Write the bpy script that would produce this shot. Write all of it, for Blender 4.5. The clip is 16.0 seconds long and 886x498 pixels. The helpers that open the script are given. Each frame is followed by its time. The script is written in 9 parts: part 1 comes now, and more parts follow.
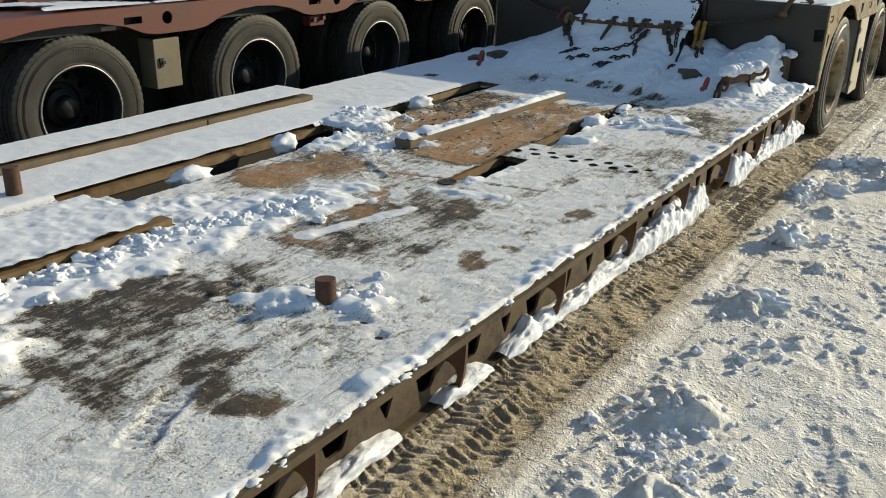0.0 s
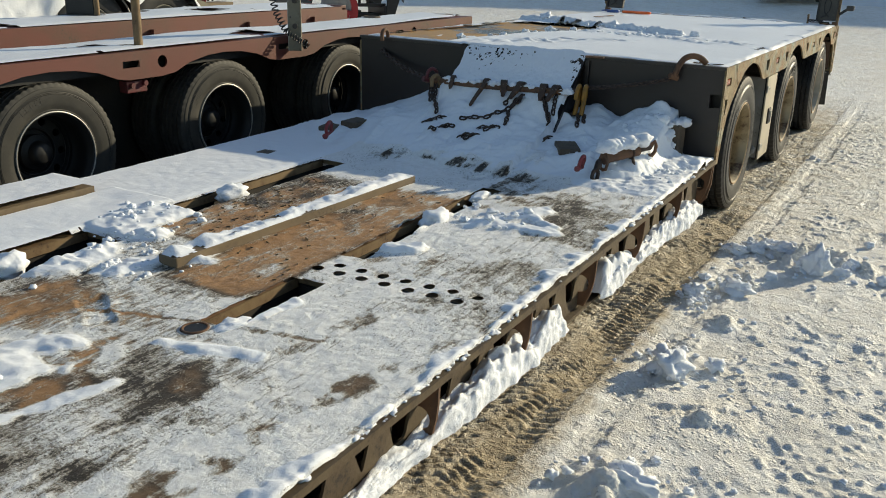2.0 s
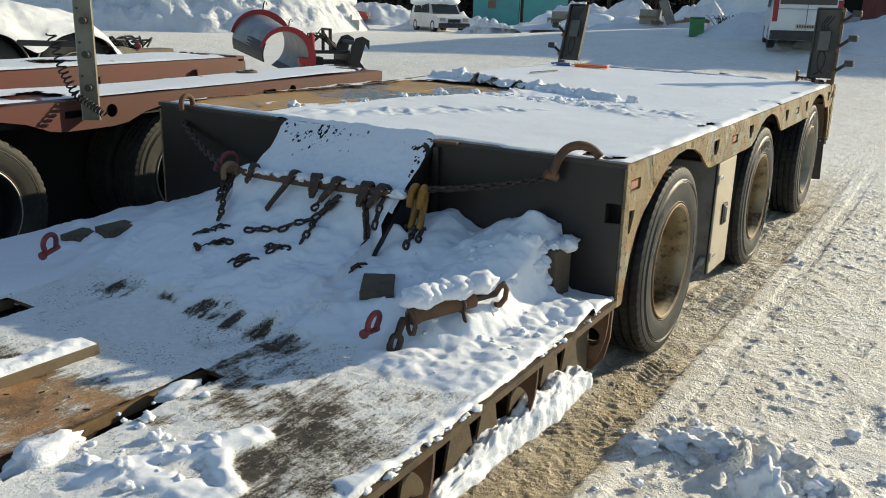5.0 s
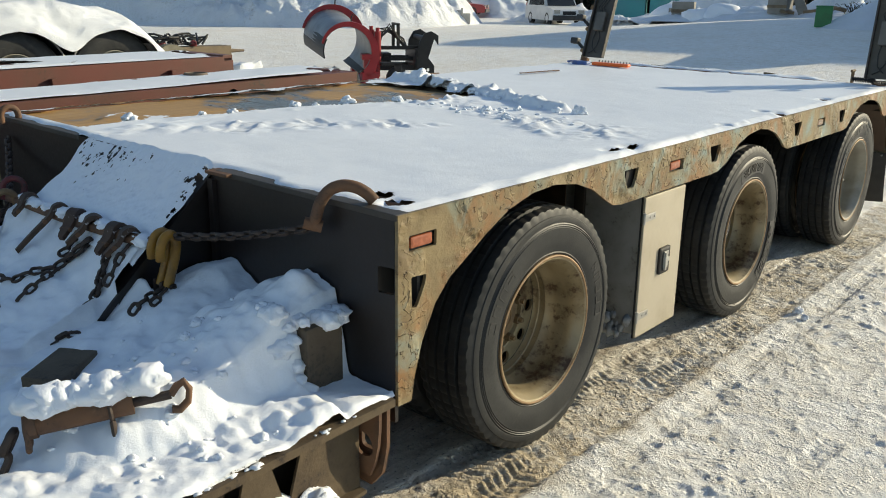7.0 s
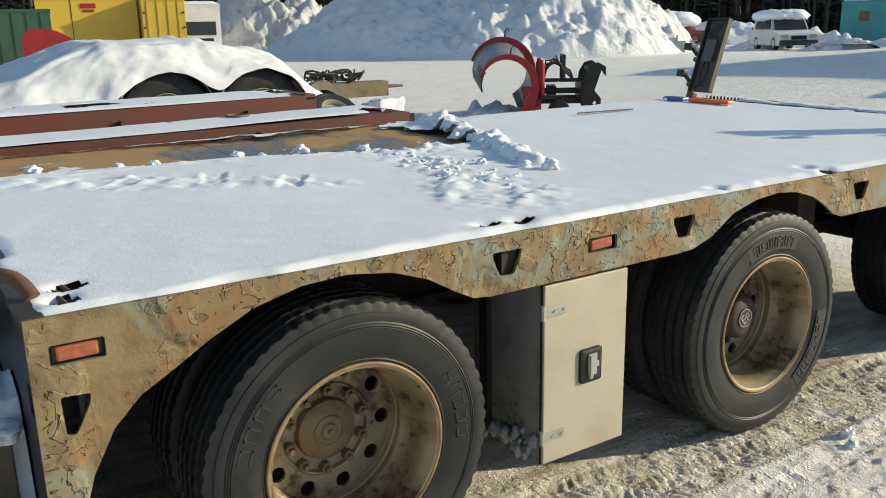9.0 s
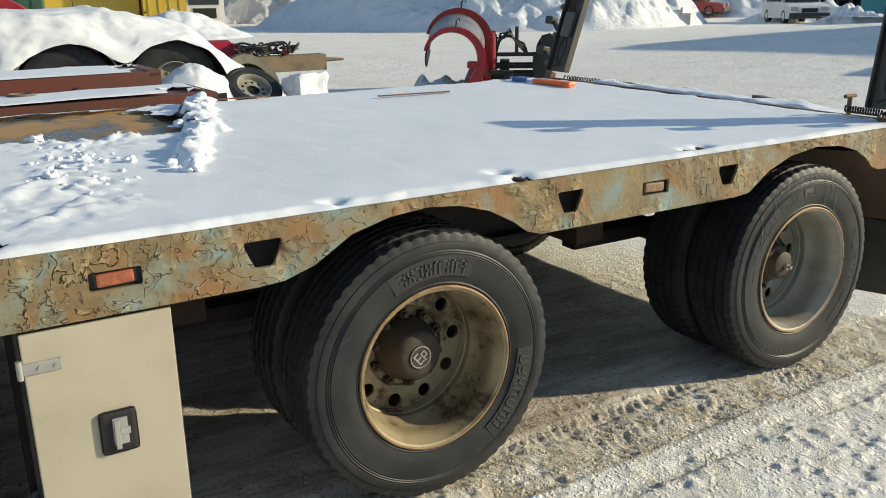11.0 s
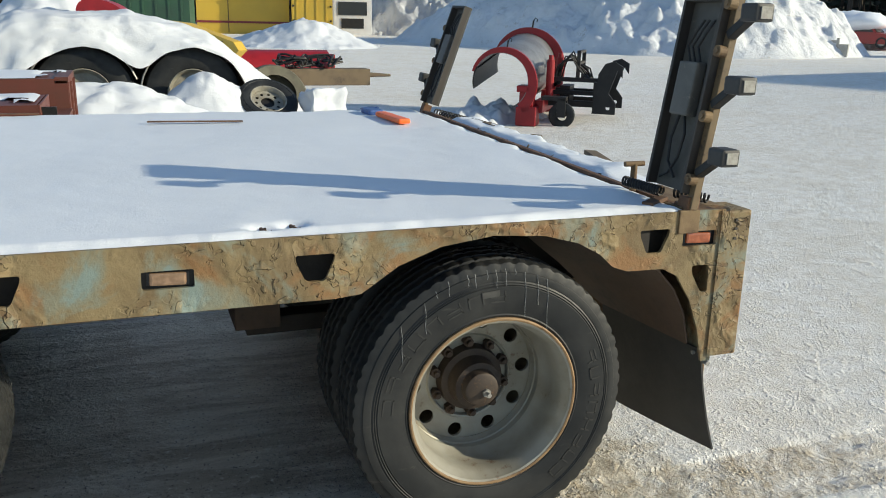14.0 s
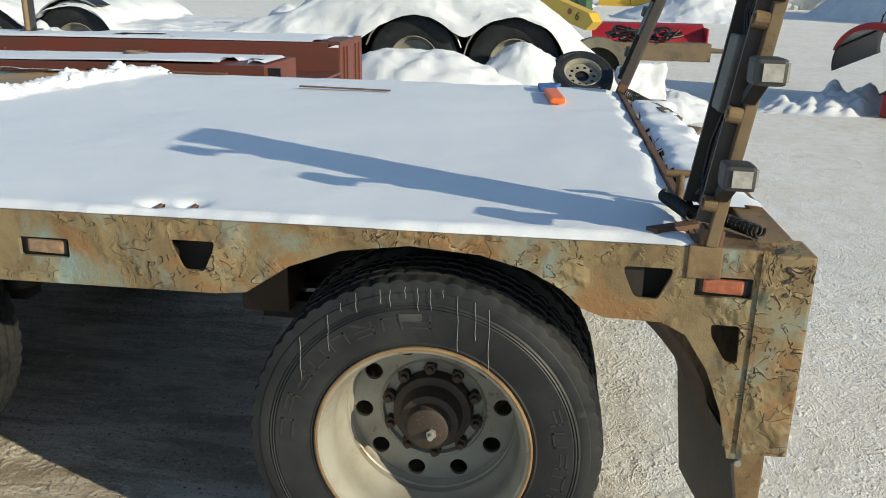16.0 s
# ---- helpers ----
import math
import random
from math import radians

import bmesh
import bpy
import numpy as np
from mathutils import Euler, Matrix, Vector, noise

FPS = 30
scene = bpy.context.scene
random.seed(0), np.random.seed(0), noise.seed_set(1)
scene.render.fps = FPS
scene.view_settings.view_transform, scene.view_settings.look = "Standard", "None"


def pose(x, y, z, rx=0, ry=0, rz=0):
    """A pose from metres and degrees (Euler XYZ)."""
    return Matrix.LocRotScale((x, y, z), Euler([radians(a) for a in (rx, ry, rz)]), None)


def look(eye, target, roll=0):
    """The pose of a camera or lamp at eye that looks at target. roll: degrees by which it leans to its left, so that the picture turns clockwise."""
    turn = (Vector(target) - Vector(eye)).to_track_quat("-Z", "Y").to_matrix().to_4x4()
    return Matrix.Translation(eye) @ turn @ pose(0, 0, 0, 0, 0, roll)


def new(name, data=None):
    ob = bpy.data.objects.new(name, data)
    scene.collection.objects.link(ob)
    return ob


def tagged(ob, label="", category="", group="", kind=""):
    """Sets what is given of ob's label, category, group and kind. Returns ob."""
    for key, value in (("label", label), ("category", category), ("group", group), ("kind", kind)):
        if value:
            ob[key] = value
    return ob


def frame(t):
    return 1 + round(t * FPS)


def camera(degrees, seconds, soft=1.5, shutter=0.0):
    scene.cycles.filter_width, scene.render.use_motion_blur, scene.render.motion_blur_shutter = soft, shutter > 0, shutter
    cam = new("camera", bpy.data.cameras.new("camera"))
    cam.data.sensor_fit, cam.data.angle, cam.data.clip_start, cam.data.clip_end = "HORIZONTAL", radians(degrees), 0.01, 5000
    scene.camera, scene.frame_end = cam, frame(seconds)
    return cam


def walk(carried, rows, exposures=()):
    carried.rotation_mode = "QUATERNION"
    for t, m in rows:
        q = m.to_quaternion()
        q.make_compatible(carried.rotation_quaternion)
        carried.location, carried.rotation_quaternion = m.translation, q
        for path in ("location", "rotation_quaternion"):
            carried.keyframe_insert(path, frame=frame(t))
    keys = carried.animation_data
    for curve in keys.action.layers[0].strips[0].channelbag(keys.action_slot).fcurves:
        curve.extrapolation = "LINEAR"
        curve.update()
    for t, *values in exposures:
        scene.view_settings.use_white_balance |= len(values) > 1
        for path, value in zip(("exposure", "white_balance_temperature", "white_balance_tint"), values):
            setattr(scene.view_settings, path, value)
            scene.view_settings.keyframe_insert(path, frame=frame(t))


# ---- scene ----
cam = camera(55.1, 16.0, soft=1.0)
PATH = [
    (0, (1.21, -6.842, 1.614), (0.183, -5.286, 0.891), 1.5),
    (0.5, (1.22, -6.521, 1.644), (0.228, -4.935, 0.938), 1.3),
    (1, (1.295, -6.185, 1.676), (0.305, -4.586, 0.995), 2.2),
    (1.5, (1.253, -5.854, 1.662), (0.294, -4.231, 0.994), 2.6),
    (2, (1.174, -5.534, 1.671), (0.228, -3.89, 1.034), 1.4),
    (2.5, (1.186, -5.24, 1.67), (0.196, -3.603, 1.086), 1.0),
    (3, (1.214, -4.882, 1.688), (0.188, -3.261, 1.122), 2.3),
    (3.5, (1.142, -4.473, 1.665), (0.185, -2.814, 1.087), 2.9),
    (4, (1.099, -4.083, 1.667), (0.196, -2.396, 1.086), 1.5),
    (4.5, (1.118, -3.675, 1.697), (0.169, -2.007, 1.136), 1.1),
    (5, (1.148, -3.307, 1.691), (0.145, -1.666, 1.145), 1.6),
    (5.2, (1.156, -3.149, 1.686), (0.143, -1.51, 1.147), 1.5),
    (7.3, (1.812, -1.517, 1.715), (0.473, -0.148, 1.136), 0.9),
    (7.5, (1.906, -1.372, 1.718), (0.5, -0.075, 1.133), 1.2),
    (8, (2.025, -1.01, 1.719), (0.477, 0.123, 1.151), 2.0),
    (8.5, (1.976, -0.603, 1.72), (0.361, 0.474, 1.24), 0.0),
    (9, (2.063, -0.205, 1.723), (0.446, 0.86, 1.222), -1.1),
    (9.5, (2.188, 0.176, 1.712), (0.606, 1.26, 1.148), -0.2),
    (10, (2.209, 0.606, 1.668), (0.663, 1.737, 1.094), -0.3),
    (10.2, (2.231, 0.78, 1.69), (0.682, 1.91, 1.12), -0.8),
    (12.3, (2.43, 2.456, 1.699), (0.738, 3.209, 1.15), 1.2),
    (12.5, (2.468, 2.616, 1.714), (0.76, 3.504, 1.171), 1.3),
    (13, (2.418, 2.975, 1.678), (0.691, 3.838, 1.154), 2.1),
    (13.5, (2.306, 3.345, 1.698), (0.578, 4.196, 1.161), 2.4),
    (14, (2.321, 3.715, 1.706), (0.514, 4.392, 1.178), 1.4),
    (14.5, (2.269, 4.07, 1.7), (0.423, 4.582, 1.125), 2.3),
    (15, (2.06, 4.445, 1.676), (0.193, 4.831, 1.071), 2.3),
    (15.5, (2.014, 4.77, 1.675), (0.103, 4.866, 1.093), 1.0),
    (16, (1.977, 5.066, 1.687), (0.083, 4.848, 1.082), 1.3),
]
walk(cam, [(t, look(eye, target, roll)) for t, eye, target, roll in PATH], [(0.0, -0.06, 7800, 8), (3.0, 0.0, 7800, 8), (4.5, 0.10, 7750, 8), (8.0, 0.17, 7600, 8), (10.0, 0.17, 7600, 8), (12.5, 0.17, 7250, 8), (14.0, 0.12, 7050, 8), (15.0, 0.11, 7050, 8), (16.0, 0.08, 7200, 8)])

# ---- world, sun, exposure ----
SUN_EL, SUN_AZ = 18.5, 27.0          # degrees above the horizon; degrees from +y towards +x
world = bpy.data.worlds.new("world")
scene.world = world
world.use_nodes = True
wn = world.node_tree
sky = wn.nodes.new("ShaderNodeTexSky")
sky.sky_type = "NISHITA"
sky.sun_disc = False
sky.sun_elevation = radians(SUN_EL)
sky.sun_rotation = radians(SUN_AZ)
sky.ozone_density = 3.0
sky.dust_density = 0.4
wn.links.new(sky.outputs[0], wn.nodes["Background"].inputs[0])
wn.nodes["Background"].inputs[1].default_value = 0.15
sun = new("sun", bpy.data.lights.new("sun", "SUN"))
sun.data.energy = 4.75
sun.data.angle = radians(0.55)
sun.data.color = (1.0, 0.955, 0.79)
sv = Vector((math.sin(radians(SUN_AZ)) * math.cos(radians(SUN_EL)), math.cos(radians(SUN_AZ)) * math.cos(radians(SUN_EL)), math.sin(radians(SUN_EL))))
sun.matrix_world = look(sv * 60, (0, 0, 0))


# ---- noise on arrays ----
TABLE = np.random.RandomState(5).rand(512, 512)


def vn(x, y):
    xi, yi = np.floor(x), np.floor(y)
    u, v = x - xi, y - yi
    u, v = u * u * (3 - 2 * u), v * v * (3 - 2 * v)
    a, b = xi.astype(int) & 511, yi.astype(int) & 511
    c, d = (a + 1) & 511, (b + 1) & 511
    return (TABLE[a, b] * (1 - u) + TABLE[c, b] * u) * (1 - v) + (TABLE[a, d] * (1 - u) + TABLE[c, d] * u) * v


def fbm(x, y, size, octaves=4, seed=0.0):
    total, amp, k = 0.0, 1.0, 1.0 / size
    for i in range(octaves):
        total = total + amp * (vn(x * k + seed * 17.3 + i * 31.7, y * k + seed * 9.1 + i * 11.3) - 0.5)
        amp, k = amp * 0.5, k * 2.03
    return total


def ss(v):
    v = np.clip(v, 0.0, 1.0)
    return v * v * (3 - 2 * v)


# ---- mesh helpers ----
def finish(me, mat, smooth):
    me.materials.append(mat)
    if smooth:
        me.shade_smooth()
        if smooth < 180:
            me.set_sharp_from_angle(angle=radians(smooth))
    return me


def to_mesh(name, bm, mat, smooth=0):
    me = bpy.data.meshes.new(name)
    bmesh.ops.recalc_face_normals(bm, faces=bm.faces)
    bm.to_mesh(me)
    bm.free()
    return finish(me, mat, smooth)


def part(name, bm, mat, parent, label="", smooth=0):
    ob = new(name, to_mesh(name, bm, mat, smooth))
    ob.parent = parent
    return tagged(ob, label)


def again(ob, parent=None, m=None, name=None):
    """One more object on the same mesh."""
    o = new(name or ob.name.split(".")[0], ob.data)
    o.parent = parent or ob.parent
    o.matrix_basis = m if m is not None else Matrix()
    if "label" in ob:
        o["label"] = ob["label"]
    return o


def thing(name, label, category, m=None, group="", kind=""):
    ob = new(name)
    ob.matrix_basis = m if m is not None else Matrix()
    return tagged(ob, label, category, group, kind)


def solid(name, bm, mat, label, category, group="", kind="", smooth=0, m=None):
    ob = new(name, to_mesh(name, bm, mat, smooth))
    if m is not None:
        ob.matrix_basis = m
    return tagged(ob, label, category, group, kind)


def box(bm, x0, x1, y0, y1, z0, z1, m=None, bevel=0.0):
    vs = [bm.verts.new((x, y, z)) for x in (x0, x1) for y in (y0, y1) for z in (z0, z1)]
    fs = [bm.faces.new([vs[i] for i in q]) for q in ((0, 1, 3, 2), (4, 6, 7, 5), (0, 4, 5, 1), (2, 3, 7, 6), (0, 2, 6, 4), (1, 5, 7, 3))]
    if bevel:
        es = list({e for f in fs for e in f.edges})
        r = bmesh.ops.bevel(bm, geom=es, offset=bevel, segments=2, profile=0.6, affect="EDGES")
        vs = list({v for f in r["faces"] for v in f.verts} | {v for v in vs if v.is_valid})
    if m is not None:
        bmesh.ops.transform(bm, matrix=m, verts=[v for v in vs if v.is_valid])
    return vs


def boxes(*specs, bevel=0.0):
    bm = bmesh.new()
    for s in specs:
        box(bm, *s, bevel=bevel)
    return bm


def rod(bm, p, q, r, seg=12, r2=None):
    p, q = Vector(p), Vector(q)
    d = q - p
    m = Matrix.Translation((p + q) / 2) @ d.to_track_quat("Z", "Y").to_matrix().to_4x4()
    return bmesh.ops.create_cone(bm, cap_ends=True, segments=seg, radius1=r, radius2=r if r2 is None else r2, depth=d.length, matrix=m)["verts"]


def tube(bm, pts, r, seg=8, closed=False):
    """A bent round bar along points."""
    pts = [Vector(p) for p in pts]
    n = len(pts)
    rings, up = [], None
    for i, p in enumerate(pts):
        a = pts[(i - 1) % n] if (i or closed) else p
        b = pts[(i + 1) % n] if (i < n - 1 or closed) else p
        t = (b - a).normalized()
        if up is None:
            up = t.orthogonal().normalized()
        up = (up - t * up.dot(t)).normalized()
        side = t.cross(up)
        rings.append([bm.verts.new(p + (up * math.cos(k * math.tau / seg) + side * math.sin(k * math.tau / seg)) * r) for k in range(seg)])
    for i in range(n if closed else n - 1):
        a, b = rings[i], rings[(i + 1) % n]
        for k in range(seg):
            bm.faces.new((a[k], a[(k + 1) % seg], b[(k + 1) % seg], b[k]))
    if not closed:
        bm.faces.new(rings[0][::-1])
        bm.faces.new(rings[-1])


def bent(pts, n=6):
    """A smooth path through a few points."""
    pts = [Vector(p) for p in pts]
    out = []
    for i in range(len(pts) - 1):
        a, b, c, d = pts[max(i - 1, 0)], pts[i], pts[i + 1], pts[min(i + 2, len(pts) - 1)]
        for k in range(n):
            t = k / n
            out.append(0.5 * (2 * b + (c - a) * t + (2 * a - 5 * b + 4 * c - d) * t * t + (3 * b - a - 3 * c + d) * t ** 3))
    return out + [pts[-1]]


def lathe(bm, profile, seg=48, axis="x", wave=None):
    """Turn (along, radius) pairs round the axis; wave(i, j, r) may change a radius."""
    rings = []
    for j in range(seg):
        a = j * math.tau / seg
        ring = []
        for i, (t, r) in enumerate(profile):
            rr = wave(i, j, r) if wave else r
            c, s = rr * math.cos(a), rr * math.sin(a)
            ring.append(bm.verts.new((t, c, s) if axis == "x" else ((c, t, s) if axis == "y" else (c, s, t))))
        rings.append(ring)
    for j in range(seg):
        a, b = rings[j], rings[(j + 1) % seg]
        for i in range(len(profile) - 1):
            bm.faces.new((a[i], a[i + 1], b[i + 1], b[i]))


def plate(bm, outline, holes, to3d, offset):
    """A flat sheet with holes cut through, given thickness by the vector offset."""
    edges = []
    for loop in [outline] + list(holes):
        vs = [bm.verts.new(to3d(*p)) for p in loop]
        edges += [bm.edges.new((vs[i], vs[(i + 1) % len(vs)])) for i in range(len(vs))]
    fs = [f for f in bmesh.ops.triangle_fill(bm, use_beauty=True, use_dissolve=False, edges=edges)["geom"] if isinstance(f, bmesh.types.BMFace)]
    ext = bmesh.ops.extrude_face_region(bm, geom=fs)["geom"]
    bmesh.ops.translate(bm, vec=offset, verts=[v for v in ext if isinstance(v, bmesh.types.BMVert)])
    return bm


def round_loop(pts, r=0.012, n=4):
    """A polygon with its corners rounded."""
    out = []
    for i, p in enumerate(pts):
        a, p, b = Vector(pts[i - 1]), Vector(p), Vector(pts[(i + 1) % len(pts)])
        u, v = (a - p), (b - p)
        k = min(r, u.length * 0.45, v.length * 0.45)
        s, e = p + u.normalized() * k, p + v.normalized() * k
        for j in range(n + 1):
            t = j / n
            q = s * (1 - t) ** 2 + p * 2 * t * (1 - t) + e * t * t
            out.append((q.x, q.y))
    return out


def ring(cx, cy, r, n=16):
    return [(cx + r * math.cos(i * math.tau / n), cy + r * math.sin(i * math.tau / n)) for i in range(n)]


BALLS = {}


def clod(bm, c, r, seed, squash=(1, 1, 0.8), sub=3, rough=0.45):
    if sub not in BALLS:
        ball = bmesh.new()
        bmesh.ops.create_icosphere(ball, subdivisions=sub, radius=1.0)
        ball.verts.index_update()
        BALLS[sub] = ([v.co.normalized() for v in ball.verts], [[v.index for v in f.verts] for f in ball.faces])
        ball.free()
    dirs, faces = BALLS[sub]
    vs = []
    for d in dirs:
        k = 1 + rough * noise.noise(d * 1.6 + Vector((seed * 3.7, seed, 0))) + rough * 0.5 * noise.noise(d * 4.1 + Vector((0, seed * 5.3, seed))) + rough * 0.22 * noise.noise(d * 9.0 + Vector((seed, 0, seed)))
        vs.append(bm.verts.new((c[0] + d.x * k * r * squash[0], c[1] + d.y * k * r * squash[1], c[2] + d.z * k * r * squash[2])))
    for f in faces:
        bm.faces.new([vs[i] for i in f])


def sheet(name, xs, ys, Z, mat, keep=None, attrs=None, smooth=180, X=None, Y=None):
    """A height field on a grid, with cells left out where keep is false."""
    nx, ny = len(xs), len(ys)
    if X is None:
        X, Y = np.meshgrid(xs, ys, indexing="ij")
    co = np.stack([X, Y, Z], -1).reshape(-1, 3)
    i, j = np.meshgrid(np.arange(nx - 1), np.arange(ny - 1), indexing="ij")
    q = np.stack([i * ny + j, (i + 1) * ny + j, (i + 1) * ny + j + 1, i * ny + j + 1], -1).reshape(-1, 4)
    if keep is not None:
        q = q[keep.reshape(-1)]
    used, q = np.unique(q, return_inverse=True)
    q = q.reshape(-1, 4)
    me = bpy.data.meshes.new(name)
    me.vertices.add(len(used))
    me.vertices.foreach_set("co", co[used].ravel())
    me.loops.add(q.size)
    me.loops.foreach_set("vertex_index", q.ravel())
    me.polygons.add(len(q))
    me.polygons.foreach_set("loop_start", np.arange(0, q.size, 4))
    me.update(calc_edges=True)
    for key, val in (attrs or {}).items():
        a = me.attributes.new(key, "FLOAT", "POINT")
        a.data.foreach_set("value", val.reshape(-1)[used].astype(np.float32))
    return finish(me, mat, smooth)


def stamp(Z, xs, ys, cx, cy, r, fun):
    """Add fun(u, v) metres to the part of a height field round (cx, cy)."""
    i0, i1 = np.searchsorted(xs, (cx - r, cx + r))
    j0, j1 = np.searchsorted(ys, (cy - r, cy + r))
    if i1 > i0 and j1 > j0:
        u, v = np.meshgrid(xs[i0:i1] - cx, ys[j0:j1] - cy, indexing="ij")
        Z[i0:i1, j0:j1] += fun(u, v)


def boot(turn, deep=0.014, size=0.30, width=0.105):
    c, s = math.cos(radians(turn)), math.sin(radians(turn))

    def f(u, v):
        a, b = u * c + v * s, -u * s + v * c
        w = width * (0.5 - 0.12 * ss((np.abs(b + 0.02)) / 0.06) * 0 - 0.10 * np.exp(-((b + 0.03) / 0.035) ** 2))
        inside = ss((w - np.abs(a)) / 0.012) * ss((size / 2 - np.abs(b)) / 0.02)
        bars = 0.5 + 0.5 * np.tanh(3 * np.sin((b + np.abs(a) * 0.6) * math.tau / 0.034) * np.cos(a * math.tau / 0.05))
        rim = np.exp(-((np.abs(a) - w - 0.008) / 0.010) ** 2) * ss((size / 2 + 0.01 - np.abs(b)) / 0.02)
        return -deep * inside * (0.30 + 0.70 * bars) + 0.40 * deep * rim
    return f


# ---- materials ----
class Nodes:
    def __init__(self, name):
        self.mat = bpy.data.materials.new(name)
        self.mat.use_nodes = True
        self.t = self.mat.node_tree
        self.b = self.t.nodes["Principled BSDF"]
        self.pos = self.t.nodes.new("ShaderNodeTexCoord").outputs["Object"]

    def put(self, socket, value):
        if isinstance(value, bpy.types.NodeSocket):
            self.t.links.new(value, socket)
        elif isinstance(value, tuple) and len(value) == 3 and socket.type == "RGBA":
            socket.default_value = (*value, 1)
        else:
            socket.default_value = value

    def stretch(self, sx, sy, sz, rz=0.0, src=None):
        n = self.t.nodes.new("ShaderNodeMapping")
        n.inputs["Scale"].default_value = (sx, sy, sz)
        n.inputs["Rotation"].default_value = (0, 0, radians(rz))
        self.put(n.inputs[0], src or self.pos)
        return n.outputs[0]

    def noise(self, scale, detail=4.0, rough=0.55, warp=0.0, src=None, w=0.0):
        n = self.t.nodes.new("ShaderNodeTexNoise")
        n.noise_dimensions = "4D"
        n.inputs["W"].default_value = w
        n.inputs["Scale"].default_value, n.inputs["Detail"].default_value = scale, detail
        n.inputs["Roughness"].default_value, n.inputs["Distortion"].default_value = rough, warp
        self.put(n.inputs["Vector"], src or self.pos)
        return n.outputs[0]

    def cells(self, scale, feature="DISTANCE_TO_EDGE", src=None):
        n = self.t.nodes.new("ShaderNodeTexVoronoi")
        n.feature = feature
        n.inputs["Scale"].default_value = scale
        self.put(n.inputs["Vector"], src or self.pos)
        return n.outputs["Distance"]

    def ramp(self, value, a, b):
        n = self.t.nodes.new("ShaderNodeMapRange")
        n.interpolation_type = "SMOOTHSTEP"
        n.inputs[1].default_value, n.inputs[2].default_value = a, b
        self.put(n.inputs[0], value)
        return n.outputs[0]

    def math(self, op, a, b=0.0):
        n = self.t.nodes.new("ShaderNodeMath")
        n.operation = op
        self.put(n.inputs[0], a)
        self.put(n.inputs[1], b)
        return n.outputs[0]

    def mix(self, f, a, b):
        n = self.t.nodes.new("ShaderNodeMix")
        n.data_type = "RGBA"
        self.put(n.inputs[0], f)
        self.put(n.inputs[6], a)
        self.put(n.inputs[7], b)
        return n.outputs[2]

    def attr(self, name):
        n = self.t.nodes.new("ShaderNodeAttribute")
        n.attribute_name = name
        return n.outputs["Fac"]

    def bump(self, height, strength=0.5, dist=0.01, under=None):
        n = self.t.nodes.new("ShaderNodeBump")
        n.inputs["Strength"].default_value, n.inputs["Distance"].default_value = strength, dist
        self.put(n.inputs["Height"], height)
        if under is not None:
            self.put(n.inputs["Normal"], under)
        return n.outputs[0]

    def done(self, color, rough=0.6, metal=0.0, normal=None, spec=0.5):
        self.put(self.b.inputs["Base Color"], color)
        self.put(self.b.inputs["Roughness"], rough)
        self.put(self.b.inputs["Metallic"], metal)
        self.b.inputs["Specular IOR Level"].default_value = spec
        if normal is not None:
            self.put(self.b.inputs["Normal"], normal)
        return self.mat


def worn(name, main, second, dirt, scale=3.0, fine=40.0, rough=0.6, metal=0.0, bump=0.4, dist=0.004, much=0.55, spec=0.5):
    """Paint, steel or wood with large patches, fine grain and dirt."""
    n = Nodes(name)
    big, small = n.noise(scale, 5, 0.6, 0.3), n.noise(fine, 5, 0.65, w=3.0)
    col = n.mix(n.ramp(big, 0.38, 0.66), main, second)
    spots = n.ramp(n.math("ADD", n.math("MULTIPLY", big, 0.5), n.math("MULTIPLY", small, 0.5)), much, much + 0.1)
    col = n.mix(spots, col, dirt)
    r = n.math("ADD", rough - 0.1, n.math("MULTIPLY", small, 0.25))
    return n.done(col, r, metal, n.bump(small, bump, dist), spec)


def snow_material(name, tint=(0.835, 0.87, 0.93), bump=0.7, grain=130.0, lumps=22.0, deep=0.012, rough=0.45, spec=0.35):
    n = Nodes(name)
    big, mid, small = n.noise(1.1, 4), n.noise(lumps, 5, 0.6, w=1.0), n.noise(grain, 4, 0.7, w=2.0)
    col = n.mix(n.ramp(big, 0.35, 0.7), tint, tuple(c * 0.95 for c in tint))
    h = n.math("ADD", n.math("MULTIPLY", mid, 0.8), n.math("MULTIPLY", small, 0.35))
    m = n.done(col, n.math("ADD", rough, n.math("MULTIPLY", small, 0.3)), 0.0, n.bump(h, bump, deep), spec)
    return m


SNOW = snow_material("snow")
SNOW_SMOOTH = snow_material("wind_packed_snow", (0.80, 0.83, 0.875), 0.42, 110.0, 7.0, 0.012, 0.30, 0.55)


def old_snow(name, tint, dirt, bump=0.9, grain=30.0, lumps=4.0, deep=0.05, much=0.56):
    """Weathered piles: crusty, with grey-brown grit in streaks."""
    n = Nodes(name)
    big, mid, small = n.noise(0.8, 5, 0.65, 0.5), n.noise(lumps, 6, 0.68, 0.4, w=1.0), n.noise(grain, 5, 0.75, w=2.0)
    col = n.mix(n.ramp(big, 0.38, 0.66), tint, tuple(c * 0.90 for c in tint))
    grit = n.math("ADD", n.math("MULTIPLY", mid, 0.55), n.math("MULTIPLY", small, 0.45))
    col = n.mix(n.math("MULTIPLY", n.ramp(grit, much, much + 0.10), 0.55), col, dirt)
    h = n.math("ADD", n.math("MULTIPLY", mid, 0.8), n.math("MULTIPLY", small, 0.45))
    return n.done(col, n.math("ADD", 0.5, n.math("MULTIPLY", small, 0.3)), 0.0, n.bump(h, bump, deep), 0.3)


